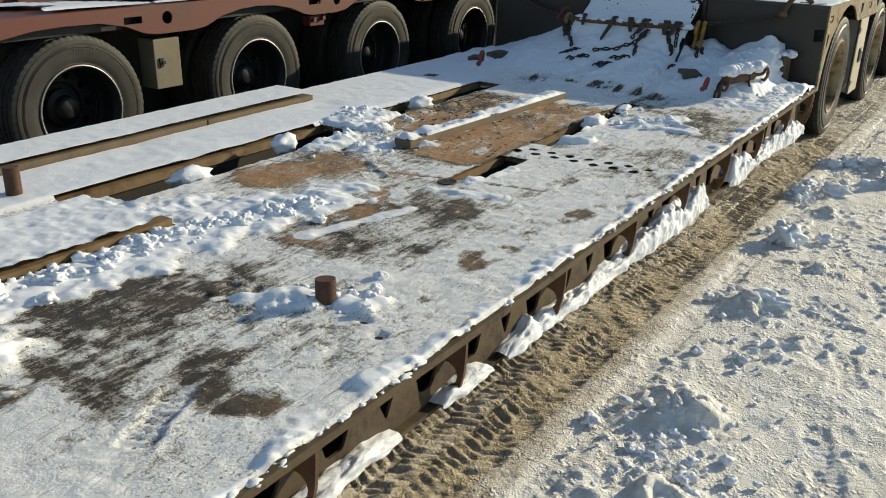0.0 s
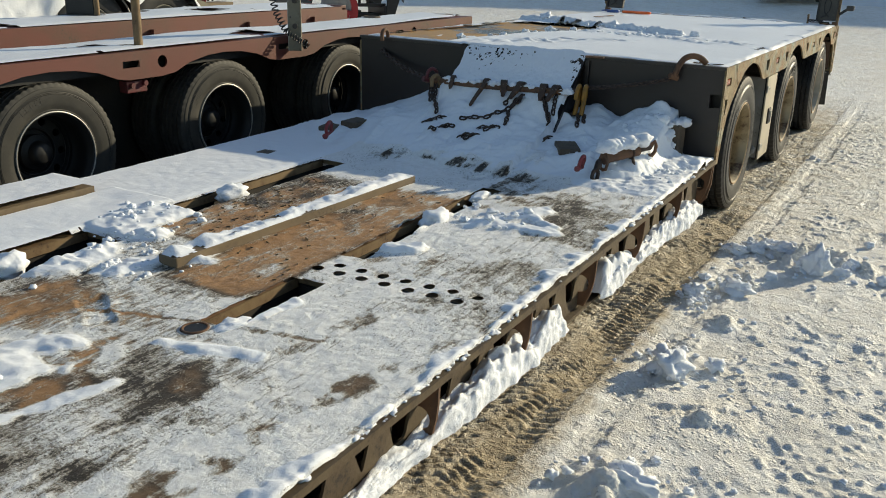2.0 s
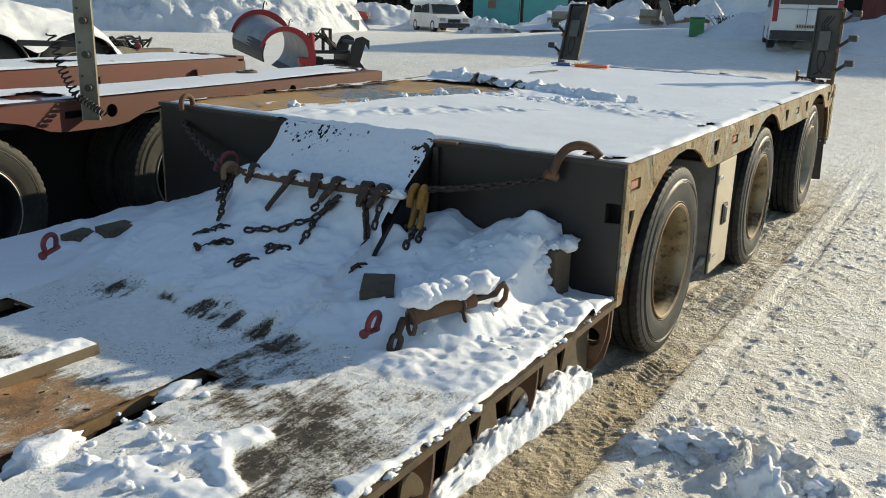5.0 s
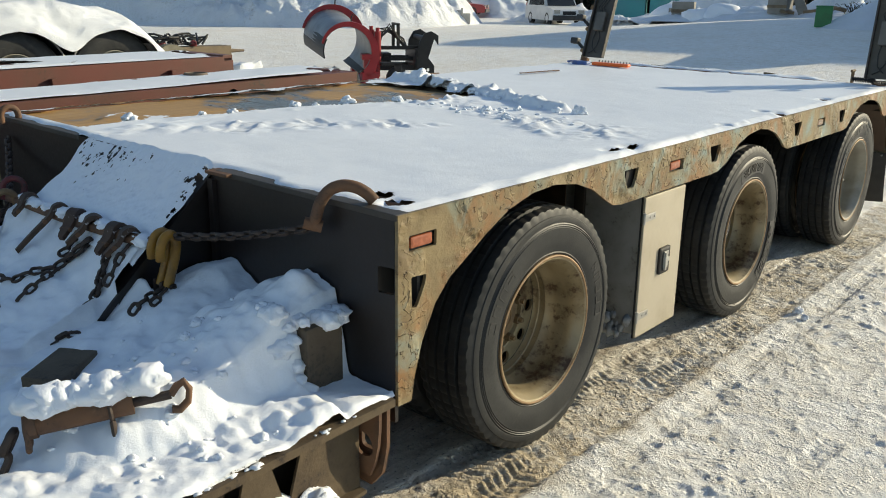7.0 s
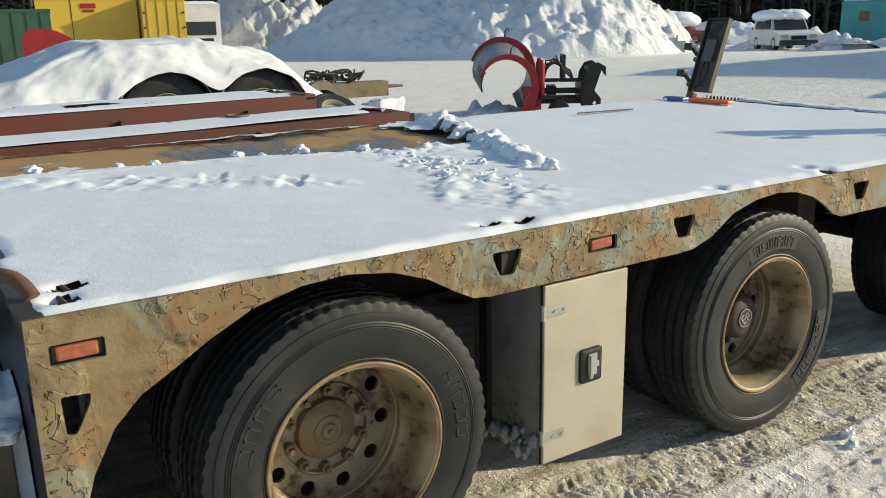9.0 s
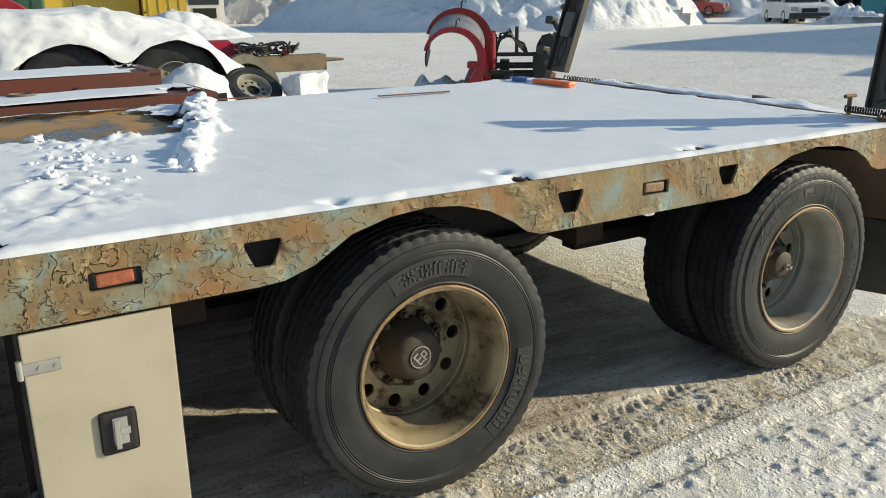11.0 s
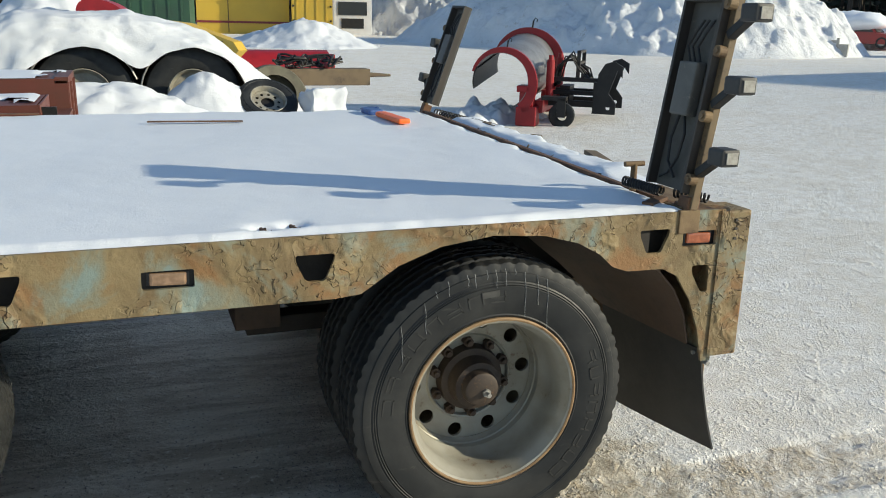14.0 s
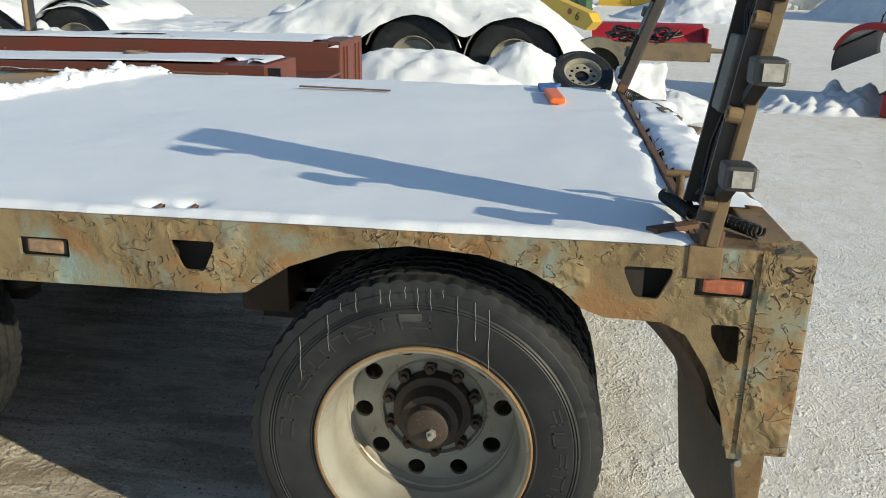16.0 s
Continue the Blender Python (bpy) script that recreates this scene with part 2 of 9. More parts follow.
OLD_SNOW = old_snow("old_yard_snow", (0.70, 0.73, 0.775), (0.52, 0.49, 0.45), 0.6, 60.0, 9.0, 0.02, 0.60)


def ground_material():
    n = Nodes("packed_snow_and_sand")
    dirt, ice = n.attr("dirt"), n.attr("ice")
    big, mid, small, tiny = n.noise(0.9, 4, 0.6, 0.3), n.noise(7.0, 5, 0.66, 0.5, w=1.0), n.noise(48.0, 5, 0.72, w=2.0), n.noise(210.0, 3, 0.7, w=5.0)
    snow = n.mix(n.ramp(mid, 0.36, 0.66), (0.91, 0.895, 0.86), (0.81, 0.775, 0.71))
    snow = n.mix(n.math("MULTIPLY", n.ramp(big, 0.45, 0.65), 0.35), snow, (0.76, 0.70, 0.60))
    clean = n.ramp(dirt, 0.05, -0.10)
    snow = n.mix(n.math("MULTIPLY", clean, 0.75), snow, (0.945, 0.945, 0.935))
    sand = n.mix(n.ramp(small, 0.35, 0.65), (0.60, 0.49, 0.335), (0.40, 0.31, 0.20))
    f = n.math("ADD", dirt, n.math("MULTIPLY", n.math("SUBTRACT", mid, 0.5), 1.0))
    f = n.math("ADD", f, n.math("MULTIPLY", n.math("SUBTRACT", small, 0.5), 0.9))
    col = n.mix(n.ramp(f, 0.26, 0.92), snow, sand)
    specks = n.ramp(n.math("ADD", n.math("MULTIPLY", tiny, 0.55), n.math("MULTIPLY", mid, 0.45)), 0.615, 0.68)
    col = n.mix(n.math("MULTIPLY", specks, n.math("SUBTRACT", 1.0, n.math("MULTIPLY", clean, 0.8))), col, (0.25, 0.19, 0.13))
    # trodden ice under the trailers: brown and pale streaks along the wheel tracks
    streak = n.noise(1.0, 5, 0.7, 0.5, src=n.stretch(7.0, 1.6, 3.0), w=31.0)
    rime = n.noise(26.0, 5, 0.75, 0.6, w=33.0)
    iced = n.mix(n.ramp(streak, 0.36, 0.64), (0.41, 0.335, 0.255), (0.80, 0.735, 0.635))
    iced = n.mix(n.ramp(rime, 0.54, 0.68), iced, (0.80, 0.77, 0.71))
    iced = n.mix(n.ramp(n.noise(60.0, 4, 0.7, w=35.0), 0.56, 0.66), iced, (0.13, 0.10, 0.075))
    col = n.mix(n.math("MULTIPLY", ice, n.ramp(mid, 0.10, 0.40)), col, iced)
    h = n.math("ADD", n.math("MULTIPLY", mid, 0.45), n.math("MULTIPLY", small, 0.75))
    knob = n.math("ADD", n.ramp(n.noise(17.0, 3, 0.55, 0.3, w=8.0), 0.52, 0.72), n.math("MULTIPLY", n.ramp(n.noise(6.0, 4, 0.6, 0.4, w=11.0), 0.5, 0.7), 0.8))
    h = n.math("ADD", h, n.math("MULTIPLY", knob, 0.5))
    crumbs = n.math("MULTIPLY", n.ramp(n.cells(42.0, "F1"), 0.42, 0.12), n.ramp(n.noise(3.4, 4, 0.6, 0.4, w=41.0), 0.46, 0.58))
    fine = n.math("MULTIPLY", n.ramp(n.cells(95.0, "F1"), 0.45, 0.15), n.ramp(n.noise(5.0, 4, 0.6, 0.4, w=43.0), 0.44, 0.56))
    h = n.math("ADD", h, n.math("MULTIPLY", n.math("ADD", crumbs, n.math("MULTIPLY", fine, 0.55)), n.math("SUBTRACT", 0.55, n.math("MULTIPLY", ice, 0.5))))
    h = n.math("ADD", h, n.math("MULTIPLY", n.math("MULTIPLY", n.noise(1.0, 4, 0.65, 0.4, src=n.stretch(34.0, 5.0, 10.0), w=45.0), ice), 0.8))
    rough = n.math("SUBTRACT", n.math("ADD", 0.45, n.math("MULTIPLY", small, 0.35)), n.math("MULTIPLY", ice, 0.26))
    return n.done(col, rough, 0.0, n.bump(n.math("ADD", h, n.math("MULTIPLY", tiny, 0.28)), 0.85, 0.018), 0.4)


GROUND = ground_material()


def deck_material():
    n = Nodes("frosted_steel_deck")
    cover, rusty = n.attr("cover"), n.attr("rusty")
    # brush strokes of boots and boards dragged over the frost, at two angles
    streak = n.noise(1.0, 6, 0.72, 0.35, src=n.stretch(30, 5, 20, 28))
    drag = n.noise(1.0, 5, 0.70, 0.2, src=n.stretch(60, 7, 30, -10), w=6.0)
    scratch = n.noise(1.0, 2, 0.5, 0.15, src=n.stretch(170, 3.5, 40, -24), w=9.0)
    mid, small, tiny = n.noise(6.0, 6, 0.68, 0.6, w=1.0), n.noise(38.0, 5, 0.75, 0.2, w=2.0), n.noise(150.0, 4, 0.75, w=4.0)
    steel = n.mix(n.ramp(mid, 0.35, 0.65), (0.066, 0.051, 0.036), (0.030, 0.024, 0.018))
    rust = n.mix(n.ramp(streak, 0.3, 0.7), (0.47, 0.255, 0.115), (0.33, 0.170, 0.072))
    rust = n.mix(n.math("MULTIPLY", n.ramp(tiny, 0.62, 0.76), 0.6), rust, (0.22, 0.125, 0.062))
    bare = n.mix(n.ramp(rusty, 0.15, 0.75), steel, rust)
    white = n.mix(n.ramp(small, 0.3, 0.75), (0.90, 0.905, 0.905), (0.77, 0.765, 0.75))
    grey = n.mix(rusty, (0.47, 0.43, 0.37), (0.56, 0.42, 0.30))
    f = n.math("ADD", cover, n.math("MULTIPLY", n.math("SUBTRACT", streak, 0.5), 1.0))
    f = n.math("ADD", f, n.math("MULTIPLY", n.math("SUBTRACT", drag, 0.5), 0.8))
    f = n.math("ADD", f, n.math("MULTIPLY", n.math("SUBTRACT", mid, 0.5), 1.1))
    calm = n.math("SUBTRACT", 1.0, n.math("MULTIPLY", rusty, 0.65))
    f = n.math("ADD", f, n.math("MULTIPLY", n.math("MULTIPLY", n.math("SUBTRACT", small, 0.5), 1.3), calm))
    f = n.math("ADD", f, n.math("MULTIPLY", n.math("MULTIPLY", n.math("SUBTRACT", tiny, 0.5), 1.0), calm))
    thin = n.ramp(cover, 1.1, 0.8)
    lines = n.math("MULTIPLY", n.math("MULTIPLY", n.ramp(scratch, 0.66, 0.70), n.ramp(n.noise(3.0, 3, 0.5, w=27.0), 0.44, 0.56)), thin)
    f = n.math("SUBTRACT", f, n.math("MULTIPLY", lines, 0.30))
    col = n.mix(n.ramp(f, 0.04, 0.17), bare, grey)
    col = n.mix(n.ramp(f, 0.16, 0.34), col, white)
    # grit frozen into the frost, in clusters
    grit = n.math("MULTIPLY", n.ramp(n.noise(95.0, 4, 0.7, 0.2, w=21.0), 0.57, 0.61), n.ramp(n.noise(4.5, 4, 0.65, 0.4, w=23.0), 0.44, 0.58))
    grit = n.math("MULTIPLY", n.math("MULTIPLY", grit, thin), calm)
    col = n.mix(grit, col, (0.050, 0.041, 0.032))
    h = n.math("ADD", n.math("MULTIPLY", small, 0.55), n.math("ADD", n.math("MULTIPLY", tiny, 0.30), n.math("MULTIPLY", lines, -0.35)))
    h = n.math("ADD", h, n.math("MULTIPLY", n.ramp(f, 0.05, 0.40), 0.7))
    h = n.math("ADD", h, n.math("MULTIPLY", drag, 0.5))
    # deep fresh snow is smooth; the blue of its shade is put into its colour
    h = n.math("MULTIPLY", n.math("SUBTRACT", h, 1.35), n.math("ADD", 0.35, n.math("MULTIPLY", thin, 0.65)))
    col = n.mix(n.math("MULTIPLY", n.math("SUBTRACT", 1.0, thin), 0.85), col, (0.83, 0.865, 0.92))
    return n.done(col, n.math("ADD", 0.42, n.math("MULTIPLY", small, 0.35)), 0.0, n.bump(h, 1.0, 0.011), 0.4)


DECK = deck_material()


def flaking_paint():
    n = Nodes("flaking_painted_steel")
    mid, small = n.noise(9.0, 5, 0.62, 0.5, w=1.0), n.noise(75.0, 5, 0.7, w=2.0)
    # layers: ochre top coat, brown stain, orange rust, old turquoise showing through
    col = n.mix(n.ramp(mid, 0.36, 0.64), (0.235, 0.175, 0.090), (0.165, 0.115, 0.058))
    col = n.mix(n.math("MULTIPLY", n.ramp(n.noise(4.4, 6, 0.66, 0.9, w=9.0), 0.47, 0.64), 0.85), col, (0.250, 0.125, 0.050))
    coat = n.noise(4.6, 5, 0.62, 0.7, w=7.0)
    col = n.mix(n.math("MULTIPLY", n.ramp(coat, 0.50, 0.60), 0.75), col, (0.200, 0.215, 0.165))
    col = n.mix(n.math("MULTIPLY", n.ramp(coat, 0.59, 0.66), 0.85), col, (0.185, 0.250, 0.235))
    # lifting paint: crusty islands with a pale torn edge and a shadow line painted dark beside it
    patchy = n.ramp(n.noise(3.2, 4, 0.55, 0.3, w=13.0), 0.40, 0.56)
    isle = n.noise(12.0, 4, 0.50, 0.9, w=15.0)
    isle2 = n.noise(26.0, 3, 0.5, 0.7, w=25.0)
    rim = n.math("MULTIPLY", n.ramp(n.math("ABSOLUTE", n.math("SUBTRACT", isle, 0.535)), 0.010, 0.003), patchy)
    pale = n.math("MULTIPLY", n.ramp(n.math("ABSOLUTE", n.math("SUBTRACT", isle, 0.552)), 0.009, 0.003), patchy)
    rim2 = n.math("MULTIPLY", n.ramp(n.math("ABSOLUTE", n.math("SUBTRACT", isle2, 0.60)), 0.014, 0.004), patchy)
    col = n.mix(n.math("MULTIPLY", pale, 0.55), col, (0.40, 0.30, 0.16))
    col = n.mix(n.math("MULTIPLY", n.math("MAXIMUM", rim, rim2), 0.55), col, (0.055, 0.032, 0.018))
    col = n.mix(n.math("MULTIPLY", n.math("MULTIPLY", n.ramp(isle2, 0.61, 0.65), patchy), 0.6), col, (0.13, 0.068, 0.032))
    col = n.mix(n.math("MULTIPLY", n.ramp(small, 0.62, 0.76), 0.7), col, (0.115, 0.070, 0.036))
    crust = n.math("MULTIPLY", n.math("ADD", n.ramp(isle, 0.525, 0.545), n.math("MULTIPLY", n.ramp(isle2, 0.615, 0.59), 0.8)), patchy)
    nrm = n.bump(crust, 1.0, 0.010, n.bump(n.math("ADD", small, n.math("MULTIPLY", mid, 1.5)), 0.5, 0.005))
    return n.done(col, n.math("ADD", 0.5, n.math("MULTIPLY", small, 0.3)), 0.0, nrm, 0.4)


PAINT = flaking_paint()
RED_BROWN = worn("red_brown_trailer_paint", (0.138, 0.036, 0.025), (0.105, 0.041, 0.027), (0.055, 0.035, 0.024), 1.6, 45, 0.5, 0, 0.25, 0.003, 0.56)
DARK_STEEL = worn("dark_painted_steel", (0.035, 0.030, 0.027), (0.050, 0.040, 0.032), (0.072, 0.047, 0.029), 3, 50, 0.55, 0, 0.3, 0.003, 0.60)
# the shade on front wall and neck is put into this low base colour
FRONT_STEEL = worn("grimy_brown_steel_darkened_for_shade", (0.0125, 0.0090, 0.0080), (0.018, 0.0122, 0.0108), (0.030, 0.019, 0.015), 3, 50, 0.42, 0, 0.25, 0.003, 0.60, 0.5)
# dirty steel, coloured near black to carry the shade under decks and in slots
UNDERBODY = worn("dirty_shade_dark_underbody_steel", (0.014, 0.012, 0.010), (0.024, 0.018, 0.014), (0.040, 0.027, 0.019), 4, 40, 0.75, 0, 0.4, 0.004, 0.56)
RUST = worn("rusty_steel", (0.155, 0.075, 0.038), (0.095, 0.05, 0.03), (0.055, 0.035, 0.025), 9, 90, 0.75, 0, 0.6, 0.003, 0.55)
EDGE_STEEL = worn("ochre_rusted_edge_steel", (0.205, 0.135, 0.068), (0.135, 0.078, 0.038), (0.06, 0.036, 0.022), 9, 70, 0.7, 0, 0.5, 0.004, 0.54)
WEB_STEEL = worn("dirty_brown_web_steel", (0.095, 0.066, 0.036), (0.062, 0.040, 0.023), (0.030, 0.021, 0.015), 8, 60, 0.75, 0, 0.5, 0.004, 0.53)
BROWN_STEEL = worn("red_brown_scraped_steel", (0.30, 0.165, 0.09), (0.235, 0.13, 0.075), (0.12, 0.08, 0.055), 3, 60, 0.6, 0, 0.4, 0.003, 0.56)
CHAIN = worn("rusty_chain_steel", (0.068, 0.046, 0.036), (0.042, 0.030, 0.025), (0.10, 0.055, 0.033), 18, 120, 0.6, 0.35, 0.4, 0.002, 0.55)
TIMBER = worn("weathered_timber", (0.175, 0.125, 0.075), (0.125, 0.09, 0.058), (0.075, 0.055, 0.04), 5, 60, 0.75, 0, 0.5, 0.004, 0.55)
RED = worn("red_machine_paint", (0.33, 0.012, 0.018), (0.26, 0.010, 0.015), (0.14, 0.022, 0.022), 4, 50, 0.4, 0, 0.15, 0.002, 0.62)
RED_OLD = worn("worn_red_paint", (0.24, 0.03, 0.035), (0.15, 0.028, 0.03), (0.06, 0.035, 0.03), 22, 120, 0.5, 0, 0.3, 0.002, 0.56)
RED_DARK = worn("grimy_dark_red_paint", (0.12, 0.018, 0.020), (0.08, 0.018, 0.018), (0.04, 0.025, 0.022), 22, 120, 0.55, 0, 0.3, 0.002, 0.54)
YELLOW = worn("worn_yellow_paint", (0.32, 0.150, 0.016), (0.20, 0.095, 0.014), (0.07, 0.043, 0.025), 20, 120, 0.45, 0, 0.3, 0.002, 0.57)
YELLOW_TRUCK = worn("yellow_truck_paint", (0.62, 0.40, 0.05), (0.55, 0.36, 0.05), (0.35, 0.22, 0.05), 0.6, 12, 0.45, 0, 0.1, 0.003, 0.64)
BLACK = worn("black_machine_steel", (0.013, 0.013, 0.014), (0.02, 0.019, 0.019), (0.04, 0.034, 0.03), 6, 60, 0.5, 0.2, 0.2, 0.002, 0.62)
PLASTIC = worn("dusty_black_plastic", (0.026, 0.026, 0.027), (0.04, 0.039, 0.038), (0.075, 0.07, 0.062), 6, 80, 0.55, 0, 0.15, 0.001, 0.60)
ALU = worn("scuffed_aluminium_sheet", (0.47, 0.415, 0.325), (0.40, 0.345, 0.26), (0.25, 0.195, 0.13), 3, 45, 0.5, 0.2, 0.15, 0.001, 0.57)
ZINC = worn("dull_zinc_steel", (0.42, 0.41, 0.39), (0.34, 0.33, 0.31), (0.18, 0.14, 0.10), 5, 60, 0.45, 0.5, 0.2, 0.002, 0.60)
RIM_TAN = worn("muddy_tan_rim", (0.34, 0.275, 0.172), (0.185, 0.142, 0.082), (0.080, 0.044, 0.025), 5, 30, 0.40, 0.25, 0.4, 0.002, 0.51)
RIM_GREY = worn("grey_white_rim_paint", (0.34, 0.325, 0.28), (0.25, 0.23, 0.185), (0.15, 0.095, 0.06), 5, 40, 0.40, 0.15, 0.2, 0.002, 0.57)
ORANGE = worn("orange_plastic", (0.95, 0.16, 0.025), (0.9, 0.14, 0.02), (0.75, 0.12, 0.03), 20, 90, 0.35, 0, 0.05, 0.001, 0.7)
BLUE = worn("blue_plastic", (0.04, 0.11, 0.33), (0.05, 0.09, 0.22), (0.03, 0.04, 0.07), 20, 90, 0.4, 0, 0.1, 0.001, 0.6)
TEAL = worn("teal_container_paint", (0.03, 0.29, 0.30), (0.04, 0.24, 0.26), (0.05, 0.16, 0.17), 0.6, 12, 0.45, 0, 0.1, 0.003, 0.62)
GREEN = worn("green_bin_plastic", (0.02, 0.19, 0.06), (0.02, 0.15, 0.05), (0.03, 0.10, 0.04), 3, 20, 0.45, 0, 0.1, 0.002, 0.62)
CAR_WHITE = worn("dirty_white_car_paint", (0.68, 0.68, 0.68), (0.6, 0.6, 0.6), (0.42, 0.40, 0.37), 1.5, 15, 0.35, 0, 0.08, 0.002, 0.6)
CAR_RED = worn("red_car_paint", (0.30, 0.02, 0.025), (0.24, 0.02, 0.02), (0.15, 0.03, 0.03), 2, 15, 0.3, 0, 0.05, 0.002, 0.62)
WALL_RED = worn("dark_red_board_wall", (0.16, 0.035, 0.03), (0.13, 0.03, 0.028), (0.09, 0.03, 0.026), 0.8, 14, 0.7, 0, 0.2, 0.004, 0.6)
BARK = worn("pine_bark", (0.055, 0.042, 0.032), (0.085, 0.06, 0.042), (0.03, 0.025, 0.02), 2.5, 14, 0.85, 0, 0.5, 0.01, 0.55)
NEEDLES = worn("dark_spruce_needles", (0.012, 0.022, 0.012), (0.02, 0.03, 0.016), (0.04, 0.045, 0.03), 3, 25, 0.8, 0, 0.2, 0.004, 0.62)


def tyre_material():
    n = Nodes("dusty_tyre_rubber")
    big, small = n.noise(5.0, 5, 0.6, 0.4), n.noise(90.0, 4, 0.7, w=2.0)
    col = n.mix(n.ramp(big, 0.35, 0.68), (0.0135, 0.0152, 0.0168), (0.031, 0.0318, 0.0318))
    scuff = n.noise(1.0, 5, 0.7, 0.6, src=n.stretch(14.0, 9.0, 30.0), w=5.0)
    col = n.mix(n.math("MULTIPLY", n.ramp(scuff, 0.60, 0.72), 0.7), col, (0.058, 0.055, 0.050))
    col = n.mix(n.ramp(n.math("ADD", n.math("MULTIPLY", big, 0.4), n.math("MULTIPLY", small, 0.6)), 0.63, 0.75), col, (0.060, 0.057, 0.051))
    fine = n.math("ADD", small, n.math("MULTIPLY", n.noise(24.0, 4, 0.6, w=6.0), 0.6))
    return n.done(col, n.math("ADD", 0.40, n.math("MULTIPLY", small, 0.25)), 0.0, n.bump(fine, 0.25, 0.002), 0.32)


TYRE = tyre_material()


def wet_wood():
    n = Nodes("wet_plywood_deck")
    grain = n.noise(1.0, 5, 0.65, 0.3, src=n.stretch(40, 3, 10))
    big, small = n.noise(0.9, 5, 0.65, 0.6), n.noise(60.0, 4, 0.7, w=2.0)
    col = n.mix(n.ramp(grain, 0.3, 0.7), (0.45, 0.265, 0.095), (0.33, 0.185, 0.068))
    wet = n.ramp(big, 0.46, 0.53)
    col = n.mix(wet, col, (0.075, 0.06, 0.045))
    return n.done(col, n.math("SUBTRACT", 0.6, n.math("MULTIPLY", wet, 0.35)), 0.0, n.bump(grain, 0.25, 0.003), 0.5)


WOOD = wet_wood()


def lens(name, col):
    n = Nodes(name)
    s = n.noise(60.0, 3)
    return n.done(n.mix(n.ramp(s, 0.3, 0.7), col, tuple(c * 0.7 for c in col)), 0.25, 0.0, n.bump(n.noise(25.0, 3, w=2.0), 0.2, 0.003))


AMBER = lens("faded_amber_lens", (0.40, 0.120, 0.060))
GRIMY_LENS = lens("mud_caked_lamp_lens", (0.30, 0.19, 0.12))
CLEAR = lens("clear_lamp_lens", (0.42, 0.40, 0.36))
DARK_GLASS = lens("dark_window_glass", (0.03, 0.035, 0.04))


# ---- ground ----
def rise(x, y):
    """The yard climbs a little away from the trailers."""
    d = np.hypot(x, y)
    return 0.45 * ss((d - 13) / 25) + 0.72 * ss((y - 6.0) / 24) * ss((x + 22) / 14)


def rise_at(x, y):
    return float(rise(np.array([float(x)]), np.array([float(y)]))[0])


def grow(a, b, step, k):
    out, s = [a], step
    while abs(out[-1]) < abs(b):
        s *= k
        out.append(out[-1] + s * (1 if b > a else -1))
    return out[1:]


